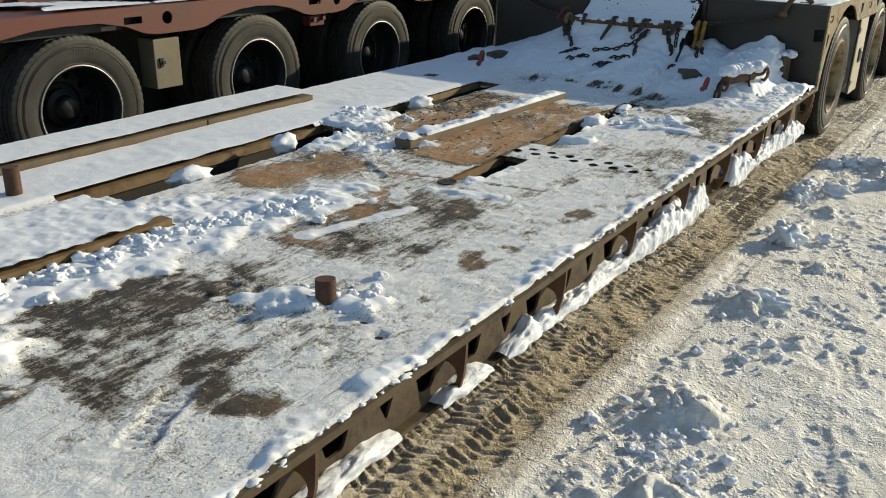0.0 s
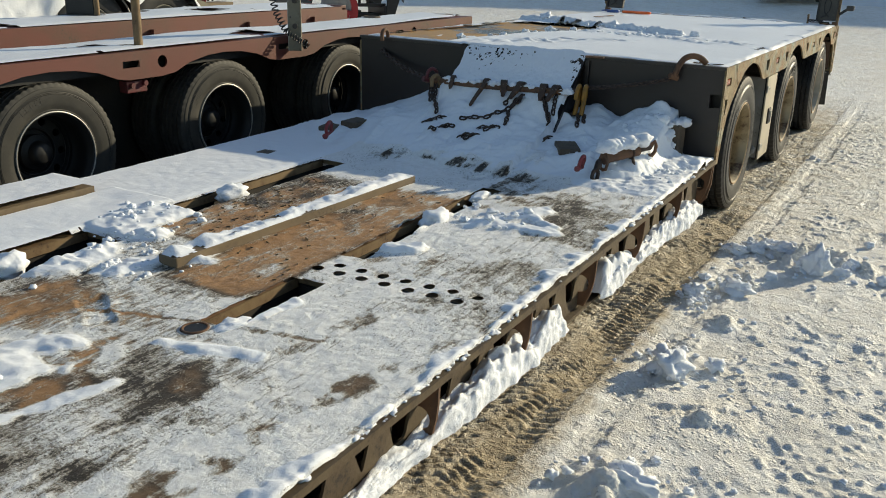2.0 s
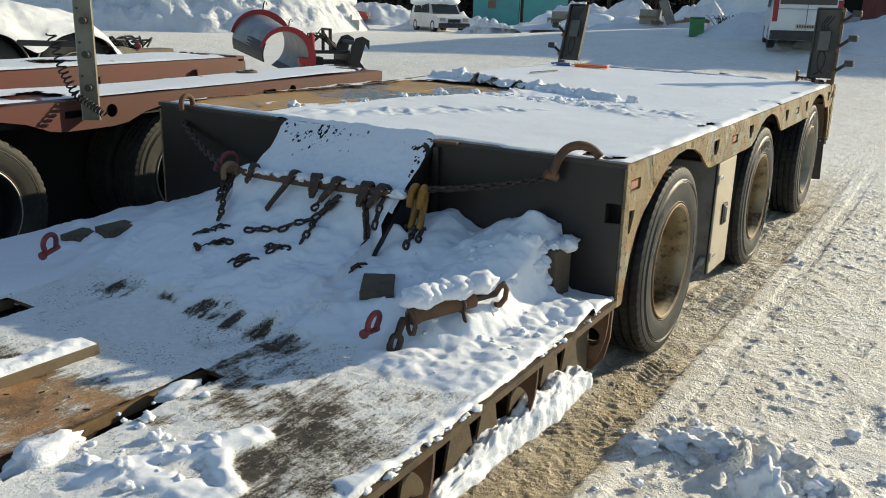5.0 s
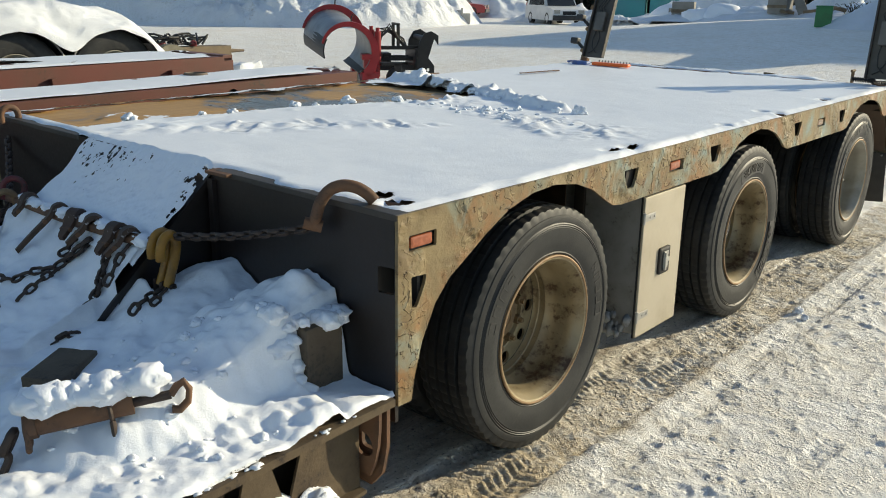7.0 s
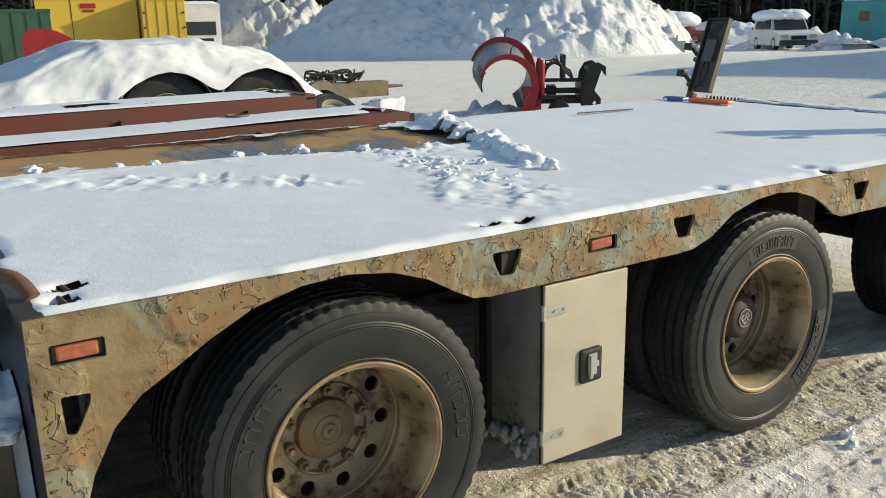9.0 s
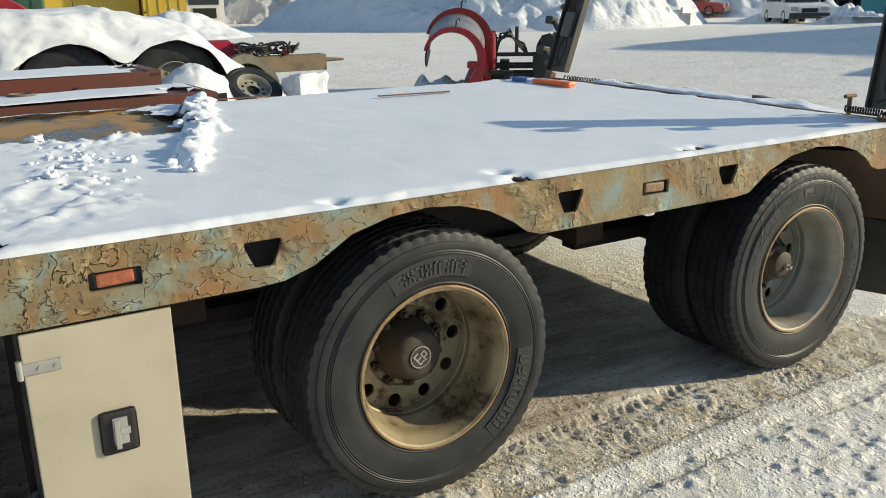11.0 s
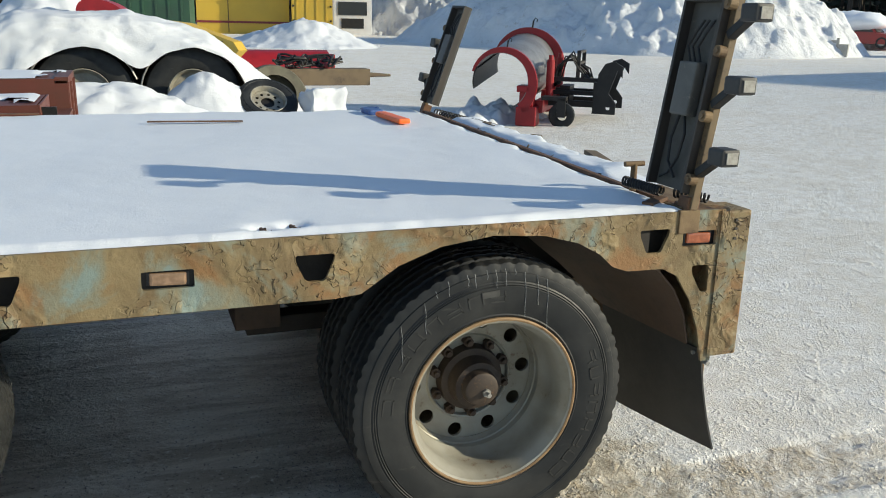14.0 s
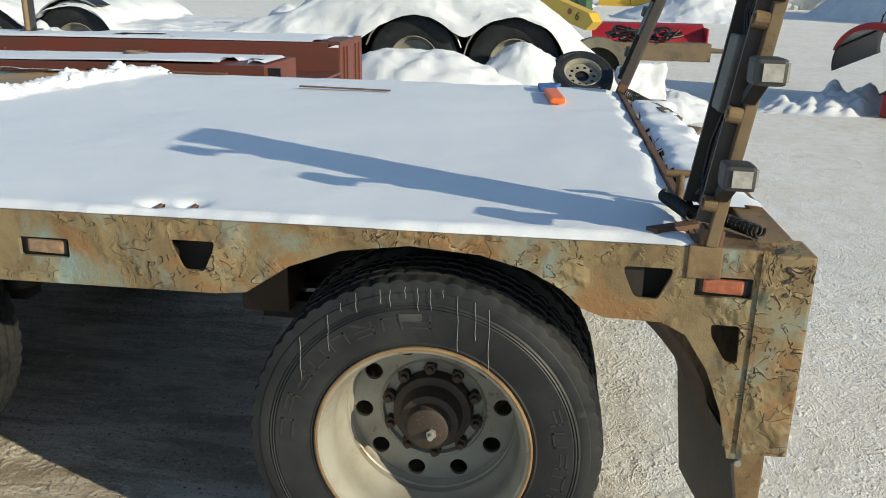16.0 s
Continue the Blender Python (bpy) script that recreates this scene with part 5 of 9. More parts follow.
    heap(ss(1.5 - seg_dist(X, Y, (-1.36, -5.75), (-1.20, -4.15)) / 0.14 + 1.1 * n2 + 0.9 * n1), 0.030, 0.5)
    heap(ss(1.4 - seg_dist(X, Y, (-1.55, -4.75), (-1.25, -4.25)) / 0.16 + 0.8 * n2), 0.035, 0.7)
    heap(ss(1.2 - seg_dist(X, Y, (-1.60, -3.45), (-1.42, -3.05)) / 0.12 + 1.0 * n2 + n1), 0.030, 0.8)
    heap(blob(X, Y, -1.80, -3.35, 0.16, 0.3, 0, 0.5, 7), 0.05, 0.9)
    for a, b, w, h in (((-0.66, -2.12), (-0.42, -1.72), 0.05, 0.035), ((-0.52, -1.80), (-0.28, -1.95), 0.035, 0.03), ((-0.58, -2.02), (-0.25, -2.02), 0.05, 0.03), ((-0.76, -2.62), (-0.68, -2.55), 0.05, 0.045),
                       ((-0.87, -2.35), (-0.84, -2.05), 0.055, 0.06), ((-0.80, -3.60), (-0.74, -3.30), 0.03, 0.02), ((-0.72, -5.10), (-0.52, -4.98), 0.07, 0.035), ((-0.42, -4.93), (-0.33, -4.86), 0.05, 0.035),
                       ((-0.95, -4.55), (-0.80, -4.05), 0.04, 0.012), ((-1.0, -5.95), (-1.2, -6.4), 0.2, 0.06), ((-0.9, -3.78), (-0.55, -3.70), 0.035, 0.016)):
        heap(ss(1.3 - seg_dist(X, Y, a, b) / w + 1.0 * n2), h, 0.7)
    # crumbs along the right edge
    heap(ss(1.1 - np.abs(X + 0.02) / 0.05 + 2.2 * n2), 0.020, 1.0)
    cover = np.where(X > -0.012, cover * 0.4, cover)
    # the drift in front of the upper deck, banked up on the sloping neck
    top = np.interp(xs, [-2.86, -2.62, -2.35, -2.04, -1.9, -1.86, -1.84, -0.96, -0.94, -0.8, -0.65, -0.56, -0.40, -0.275, -0.245, -0.20, 0.0], [0.53, 0.57, 0.66, 0.79, 0.84, 0.85, 0.70, 0.70, 0.74, 0.775, 0.705, 0.745, 0.82, 0.78, 0.64, 0.56, 0.535])[:, None]
    reach = np.interp(xs, [-2.86, -2.5, -2.0, -1.4, -0.9, -0.5, -0.25, 0.0], [-0.9, -1.25, -1.28, -1.30, -1.28, -1.20, -0.95, -0.5])[:, None]
    on_neck = (X < -0.945) & (X > -1.865)
    start = np.where(on_neck, -0.48, -0.10)
    t = np.clip((Y - reach) / (start - reach), 0, 1)
    fall = 0.35 * t + 0.65 * t ** 1.5
    rough = ss(t * 3) * (0.30 + 0.70 * ss((X + 0.75) / 0.25))
    drift = (top + 0.030 * fbm(X, Y, 0.3, 4, 11) - base) * fall + 0.014 * ss(t * 3) * (1 + 1.2 * n2) + rough * (0.055 * np.abs(fbm(X, Y, 0.24, 4, 15)) + 0.030 * np.abs(fbm(X, Y, 0.10, 4, 38)) + 0.010 * n3)
    lean = 1.104 + 0.93 * Y + 0.040 + 0.025 * fbm(X, Y, 0.22, 4, 39) + 0.014 * n2 - base
    lean = np.where(on_neck, np.minimum(lean, 0.375 + 0.03 * n2), -1.0)
    soft = 0.5 * (lean + drift + np.sqrt((lean - drift) ** 2 + 0.0016))
    drift = np.where(lean > -0.9, np.where(soft > 0.02, soft, drift), drift)
    cut = ss((X + 0.245) / 0.03) * ss((Y + 0.24) / 0.05)
    drift = drift * (1 - 0.85 * cut)
    # a hollow beside the neck, under the hooks
    beside = 1.104 + 0.93 * Y - base - 0.035 - 0.75 * np.maximum(X + 0.945, 0) + 0.02 * n2
    drift = np.where((X > -0.945) & (Y < -0.30), np.maximum(drift, np.minimum(beside, 0.26 + 0.02 * n2)), drift)
    drift = drift + ss(t * 3) * ss((-0.36 - Y) / 0.08) * (0.030 * fbm(X, Y, 0.20, 4, 61) + 0.016 * fbm(X, Y, 0.08, 3, 62))
    eased = sum(drift[np.clip(np.searchsorted(xs, xs + d), 0, len(xs) - 1)] for d in np.linspace(-0.14, 0.14, 15)) / 15
    near_flank = np.exp(-((X + 1.90) / 0.13) ** 2) * ss((-0.34 - Y) / 0.06)
    drift = drift + (eased - drift) * near_flank
    depth = np.where(t > 0, np.maximum(depth, drift), depth)
    cover = np.maximum(cover, ss(t * 5 - 0.25 + 0.8 * n1) * 1.3)
    # scuffed toe of the drift
    for bx, by, rx, ry, k in ((-1.38, -1.08, 0.17, 0.08, 0.95), (-1.10, -1.13, 0.20, 0.06, 0.9), (-0.86, -0.80, 0.07, 0.14, 0.5), (-1.75, -1.15, 0.16, 0.06, 0.6)):
        cover -= k * blob(X, Y, bx, by, rx, ry, 0, 0.9, bx * 7) * np.clip(0.8 + 1.8 * fbm(X * 2.5, Y, 0.12, 4, 63), 0, 1.2)
    heap(inside(X, Y, -0.55, -0.02, -1.15, -0.1, 0.2) * ss(0.9 + 1.2 * n1), 0.03, 1.0)
    lift = np.where((X < -2.55) & (Y < -2.72), 0.060, 0.0) + np.where((X > -1.90) & (X < -1.415) & (Y < -4.80), 0.052, 0.0)
    Z = base + np.maximum(depth, 0.0015) + lift + 0.0015 * n3
    Z = Z - 0.022 * ss((X + 0.016) / 0.012)
    for cx, cy, a in ((-0.385, -5.70, 25), (-0.63, -5.13, -40), (-1.30, -3.72, 60), (-0.9, -1.05, 10), (-1.5, -0.95, 25), (-1.75, -1.2, -20), (-1.15, -0.8, 15), (-1.0, -1.25, -30), (-0.75, -1.3, 40), (-2.0, -0.9, 10)):
        stamp(Z, xs, ys, cx, cy, 0.2, boot(a, 0.010))
    for hx, hy in DECK_HOLES[14:]:
        stamp(Z, xs, ys, hx, hy, 0.06, lambda u, v: -0.022 * np.exp(-(u * u + v * v * 1.6) / 0.00045))
    # openings
    cx, cy = (X[:-1, :-1] + X[1:, 1:]) / 2, (Y[:-1, :-1] + Y[1:, 1:]) / 2
    keep = np.ones_like(cx, bool)
    XW, YW = X, Y
    wob = 0.012 * fbm(cx, cy, 0.16, 2, 13)
    for x0, x1, y0, y1 in SLOTS:
        keep &= ~((cx > x0 + 0.008 + wob) & (cx < x1 - 0.004 + wob) & (cy > y0 + 0.015 + wob) & (cy < y1 - 0.03 + wob))
    for hx, hy in DECK_HOLES[:14]:
        r = 0.0218 * (1 + 0.16 * math.sin(57 * hx + 31 * hy))
        d = np.hypot(X - hx, Y - hy)
        k = np.where(np.abs(d - r) < 0.0072, r / np.maximum(d, 0.001), 1.0)
        XW, YW = hx + (XW - hx) * k, hy + (YW - hy) * k
        keep &= np.hypot((cx - hx), (cy - hy)) > r
    jump = np.abs(np.diff(lift, axis=0))[:, :-1] > 0.01
    keep &= ~jump
    step = np.abs(np.diff(Z, axis=0))[:, :-1] > 0.05
    keep &= ~(step & (cy > -0.40) & (cx > -1.0) & (cx < -0.9))
    keep &= ~((cy > -0.295 + 0.01 * np.sin(cx * 40)) & (cx < -0.945) & (cx > -1.865))
    jump = np.abs(np.diff(lift, axis=1))[:-1, :] > 0.01
    keep &= ~jump
    global SNOW_GRID
    SNOW_GRID = (xs, ys, Z)
    ob = new("snow_cover", sheet("snow_cover", xs, ys, Z, DECK, keep, {"cover": np.clip(cover, 0, 1.3), "rusty": np.clip(rusty, 0, 1)}, 180, XW, YW))
    tagged(ob, "thin frost and trodden snow lying on the lower deck", "snow", kind="stuff")


build_low_snow()


def snow_z(x, y):
    """Top of the snow on the lower deck."""
    xs, ys, Z = SNOW_GRID
    return float(Z[min(np.searchsorted(xs, x), len(xs) - 1), min(np.searchsorted(ys, y), len(ys) - 1)])


# black discs stand in for the dark inside the deck holes
bm = bmesh.new()
rod(bm, (0, 0, -0.01), (0, 0, 0.0008), 0.031, 14)
hole_disc_me = to_mesh("hole_dark_disc", bm, BLACK)
for hx, hy in DECK_HOLES[:14]:
    o = new("hole_dark_disc", hole_disc_me)
    o.parent = trailer
    o.matrix_basis = pose(hx, hy, low_z(hy))


# ---- snow on the upper deck ----
POCKETS = [(-0.10, 0.105, 0.055, 0.045), (-0.215, 0.13, 0.04, 0.04), (-0.107, 1.389, 0.026, 0.055), (-0.09, 1.518, 0.022, 0.05), (-0.055, 3.18, 0.03, 0.024), (-0.095, 4.06, 0.030, 0.017), (-0.11, 4.15, 0.030, 0.015)]
def build_upper_snow():
    xs, ys = np.arange(-2.79, -0.003, 0.0145), np.arange(0.0, 5.455, 0.0145)
    X, Y = np.meshgrid(xs, ys, indexing="ij")
    n1, n2, n3 = fbm(X, Y, 0.8, 4, 21), fbm(X, Y, 0.14, 4, 22), fbm(X, Y, 0.05, 3, 23)
    D = 0.028 + 0.010 * n1 + 0.002 * n2
    edge = np.minimum(np.minimum(-X, X + 2.79), np.minimum(Y, 5.455 - Y))
    D = D * (0.35 + 0.65 * ss(edge / 0.06 + 0.8 * n2))
    # footprints and scuffed strip towards the swept patch
    scuff = ss(1.3 - seg_dist(X, Y, (-1.75, 2.05), (-0.55, 1.75)) / 0.30 + 1.3 * n1)
    D = D + scuff * (0.030 * np.abs(n2) + 0.030 * np.maximum(n3, 0) - 0.006)
    path = ss(1.2 - seg_dist(X, Y, (-1.75, 0.35), (-1.05, 1.35)) / 0.15 + 1.2 * n1)
    D = D + path * (0.03 * np.abs(n2) - 0.004)
    ridge = ss(1.25 - seg_dist(X, Y, (-2.75, 2.85), (-1.7, 2.55)) / 0.085 + 1.2 * n2) + ss(1.25 - seg_dist(X, Y, (-1.7, 2.55), (-0.95, 2.30)) / 0.05 + 1.4 * n2)
    D = D + np.clip(ridge, 0, 1) * (0.026 + 0.055 * np.abs(n2) + 0.04 * np.abs(n3))
    rim = ss(1.2 - np.minimum(seg_dist(X, Y, (-1.84, 0.05), (-1.98, 0.9)), seg_dist(X, Y, (-1.98, 0.9), (-1.68, 2.2))) / 0.07 + 1.6 * n2)
    D = D + rim * (0.002 + 0.022 * np.abs(n2))
    # the swept plywood
    bx = np.interp(ys, [0, 0.4, 0.8, 1.2, 1.6, 2.2, 2.45], [-2.05, -2.10, -1.98, -1.96, -1.82, -1.66, -1.70])[None, :]
    bare = (X < bx + 0.06 * n2 + 0.05 * n1) & (X > -2.72 - 0.10 * n2 - 0.03 * np.sin(Y * 3)) & (Y < 2.50 + 0.25 * n2) & (Y > 0.06)
    bare &= ~((fbm(X, Y, 0.25, 4, 31) > 0.50) & (Y > 0.3))
    for cx, cy in ((-0.12, 0.10), (-0.22, 0.13), (-0.107, 1.389), (-0.09, 1.518), (-0.06, 3.18), (-0.14, 3.15), (-0.095, 4.06), (-0.11, 4.15), (-0.07, 2.48)):
        D = D - 0.03 * np.exp(-(((X - cx) / 0.028) ** 2 + ((Y - cy) / 0.035) ** 2))
    Z = 1.080 + np.maximum(D, 0.001)
    Z = Z + 0.004 * np.exp(-((X + 0.03) / 0.03) ** 2)
    Z = np.where(X > -0.012, 1.092, Z)
    for cx, cy, a in ((-1.45, 0.95, 70), (-1.2, 1.2, 60), (-1.55, 0.6, 40)):
        stamp(Z, xs, ys, cx, cy, 0.2, boot(a, 0.012))
    keep = ~bare[:-1, :-1]
    for cx, cy, rx, ry in POCKETS:
        keep &= (np.hypot((X - cx) / rx, (Y - cy) / ry) + 0.5 * n2 > 1.0)[:-1, :-1]
    ob = tagged(new("deck_snow", sheet("deck_snow", xs, ys, Z, SNOW_SMOOTH, keep)), "smooth shallow snow lying on the upper deck", "snow", kind="stuff")
    ob.matrix_basis = TILT


build_upper_snow()
for cx, cy, rx, ry in POCKETS:
    # flat black slab in place of the pocket's shaded depth
    part("pocket_dark_slab", boxes((cx - rx, cx + rx, cy - ry, cy + ry, 1.0785, 1.0825)), BLACK, trailer)
    bm = bmesh.new()
    rod(bm, (cx - rx, cy, 1.092), (cx + rx, cy + 0.01, 1.092), 0.007, 8)
    part("lashing_bar", bm, RUST, trailer)
# snow sticking to the sloping neck plate
xs, ys = np.linspace(-1.85, -0.938, 250), np.linspace(-0.335, 0.02, 100)
X, Y = np.meshgrid(xs, ys, indexing="ij")
T = -Y / 0.33
rim = np.minimum(X + 1.85, -0.938 - X)
Zn = 1.104 + 0.93 * Y + 0.010 + 0.024 * ss((T - 0.35) / 0.4) + 0.014 * np.abs(fbm(X, Y, 0.14, 4, 82)) + 0.010 * fbm(X, Y, 0.05, 3, 83) - 0.012 * ss(1 - rim / 0.03)
Xn = X + 0.012 * fbm(X, Y, 0.1, 3, 81)
thin = 0.80 * fbm(X, Y, 0.017, 3, 84) + 0.35 * fbm(X, Y, 0.2, 3, 85) + 0.30 * np.exp(-((T - 0.12) / 0.12) ** 2) + 0.25 * np.exp(-((X + 0.96) / 0.05) ** 2) - 0.12 * ss((T - 0.5) / 0.3)
tagged(new("neck_snow", sheet("neck_snow", xs, ys, Zn, SNOW, (thin < 0.55)[:-1, :-1], None, 180, Xn, Y)), "thin snow sticking to the sloping neck plate", "snow", kind="stuff")
# plywood sheets that the snow was swept from
for i, (y0, y1) in enumerate(((0.06, 1.28), (1.286, 2.50))):
    for x0, x1 in ((-2.76, -2.21), (-2.204, -1.62)):
        part("plywood_sheet", boxes((x0, x1, y0, y1, 1.0785, 1.089), bevel=0.002), WOOD, trailer, "ochre plywood, partly wet and dark").matrix_basis = TILT

# clods rolled up along the ridge
rnd = random.Random(12)
first = True
for cx, cy, r in ((-0.80, 2.26, 0.042), (-0.98, 2.30, 0.028), (-2.45, 2.78, 0.075), (-2.3, 2.72, 0.06), (-2.1, 2.70, 0.05), (-1.92, 2.62, 0.045), (-1.75, 2.56, 0.04), (-1.5, 2.47, 0.035), (-1.3, 2.40, 0.04), (-2.10, 0.35, 0.035), (-2.02, 0.70, 0.025), (-1.98, 0.85, 0.03), (-1.97, 1.25, 0.035), (-1.93, 1.36, 0.022),
                  (-1.88, 1.55, 0.045), (-1.78, 1.85, 0.035), (-1.2, 1.95, 0.03), (-0.95, 1.8, 0.028), (-1.1, 2.1, 0.025)):
    bm = bmesh.new()
    r *= 0.78
    clod(bm, (0, 0, 0), r, cx * 7 + cy, (1.15, 1.1, 0.8), 4, 0.6)
    solid("snow_lump", bm, SNOW, "lump of snow on the upper deck", "snow lump", "snow lumps on the upper deck", smooth=180, m=TILT @ Matrix.Translation((cx, cy, 1.095 + r * 0.7)))

bm = bmesh.new()
rnd = random.Random(31)
for i in range(70):
    t = rnd.random()
    cx = -2.75 + 1.85 * t
    cy = 2.86 - 0.58 * t + rnd.gauss(0, 0.035)
    r = rnd.uniform(0.010, 0.026)
    clod(bm, (cx, cy, 1.105 - 0.0125 * cx + r * 0.5), r, i, (1.2, 1.1, 0.8), 3, 0.5)
for i in range(60):
    cx, cy = rnd.gauss(-1.15, 0.28), rnd.gauss(1.9, 0.10)
    r = rnd.uniform(0.005, 0.013)
    clod(bm, (cx, cy, 1.104 - 0.0125 * cx + r * 0.3), r, i + 200, (1.4, 1.2, 0.6), 3, 0.5)
solid("ridge_crumbs", bm, SNOW, "crumbs of snow along the swept ridge", "snow", kind="stuff", smooth=180)

# snow piled on the flange below the deck edge
def ledge_snow():
    ys, us = np.arange(-6.0, -0.14, 0.009), np.linspace(0, 1, 40)
    U, Y = np.meshgrid(us, ys, indexing="ij")
    h = np.interp(ys, [-6.0, -5.3, -5.0, -4.9, -4.7, -4.62, -4.5, -4.42, -4.36, -4.3, -4.25, -3.95, -3.6, -3.5, -3.3, -3.0, -2.7, -2.45, -2.38, -2.0, -1.95, -1.86, -1.55, -1.48, -1.42, -1.36, -1.0, -0.75, -0.45, -0.25, -0.2],
                  [0.05, 0.04, 0.0, 0.05, 0.05, 0.0, 0.05, 0.06, 0.10, 0.04, 0.06, 0.065, 0.07, 0.10, 0.12, 0.13, 0.13, 0.14, 0.0, 0.0, 0.10, 0.13, 0.13, 0.10, 0.02, 0.10, 0.12, 0.14, 0.14, 0.10, 0.0])
    h = h * (1 + 0.45 * fbm(ys, 0 * ys, 0.3, 3, 33))
    h = np.clip(h * 0.85, 0, 0.15)[None, :]
    a = U * math.pi
    w = 0.034 + 0.16 * h
    n, n2 = fbm(U * 0.34 + 0.35 * Y, Y - 0.2 * U, 0.13, 5, 35), fbm(U * 0.34 + 5, Y + 0.3 * U, 0.05, 4, 37)
    sq = np.sign(np.cos(a)) * np.abs(np.cos(a)) ** 0.75
    grow_out = 1 + 0.70 * n + 0.16 * n2
    X = -0.055 + w * sq * grow_out + 0.010 * fbm(U * 0.2, Y, 0.2, 3, 36)
    Z = 0.208 + h * np.sin(a) ** 0.7 * grow_out
    keep = (h > 0.018)[:, :-1] & (U[:-1, :-1] > -1)
    tagged(new("ledge_snow", sheet("ledge_snow", us, ys, Z, SNOW, keep, None, 180, X, Y)), "chunky snow piled on the flange under the deck edge", "snow", kind="stuff")


ledge_snow()
# ragged rim of snow along the right edge of the deck
rnd = random.Random(8)
bm = bmesh.new()
y = -6.0
while y < -0.1:
    if math.sin(y * 3.1) + 0.6 * math.sin(y * 8.3 + 1) > 0.15 or rnd.random() < 0.25:
        r = 0.004 + 0.009 * rnd.random() ** 3
        clod(bm, (-0.010 + rnd.uniform(-0.02, 0.008), y, low_z(y) + rnd.uniform(-0.003, 0.005)), r, y * 9, (1.2, 1.8, 0.7), 2, 0.7)
    y += 0.015
solid("edge_snow", bm, SNOW, "ragged rim of snow along the deck edge", "snow", kind="stuff", smooth=180)
# crumbly edge of the bank along the raised plate
bm = bmesh.new()
for i in range(230):
    t = rnd.random()
    cx, cy = -1.385 + 0.19 * max(0.0, t - 0.6) / 0.4, -5.85 + 1.6 * t
    cx, cy = cx + abs(rnd.gauss(0, 0.075)) - 0.02, cy + rnd.gauss(0, 0.03)
    r = 0.006 + 0.020 * rnd.random() ** 2
    clod(bm, (cx, cy, snow_z(cx, cy) + r * 0.25), r, i * 3 + 5, (1.2, 1.2, 0.8), 2 if r < 0.014 else 3, 0.6)
for cx, cy, spread, count in ((-0.47, -4.93, 0.09, 30), (-1.62, -3.30, 0.16, 40), (-0.62, -1.95, 0.12, 30), (-0.35, -0.6, 0.16, 60), (-1.95, -2.90, 0.12, 40)):
    for i in range(count):
        x, y = rnd.gauss(cx, spread), rnd.gauss(cy, spread)
        r = 0.005 + 0.016 * rnd.random() ** 2
        clod(bm, (x, y, snow_z(x, y) + r * 0.25), r, i * 7 + cx, (1.2, 1.2, 0.8), 2 if r < 0.014 else 3, 0.6)
solid("berm_crumbs", bm, SNOW, "crumbs of snow along the trodden bank", "snow", kind="stuff", smooth=180)
# bits of snow in the long slots
bm = bmesh.new()
for i in range(26):
    x0, x1, y0, y1 = SLOTS[rnd.choice((0, 1, 2, 2, 2, 3, 3))]
    clod(bm, (rnd.uniform(x0 + 0.03, x1 - 0.03), rnd.uniform(y0 + 0.05, y1 - 0.05), 0.235), rnd.uniform(0.02, 0.06), i, (1, 1.2, 0.7), 2)
solid("slot_snow", bm, SNOW, "snow crumbs fallen into the deck slots", "snow", kind="stuff", smooth=180)
for cx, cy, r, sq in ((-1.95, -3.62, 0.075, (0.8, 1.0, 0.75)), (-1.90, -4.30, 0.075, (0.9, 1.5, 0.6)), (-1.99, -2.30, 0.07, (0.9, 1.3, 0.8)), (-0.845, -2.10, 0.065, (0.9, 1.8, 0.7)), (-0.80, -3.55, 0.05, (0.9, 1.4, 0.5)), (-0.85, -1.62, 0.05, (0.8, 1.6, 0.5))):
    bm = bmesh.new()
    clod(bm, (0, 0, 0), r, cx + cy, sq)
    solid("snow_lump", bm, SNOW, "lump of snow bridging a deck slot", "snow lump", "snow lumps in the slots", smooth=180, m=Matrix.Translation((cx, cy, low_z(cy) + r * sq[2] * 0.15)))
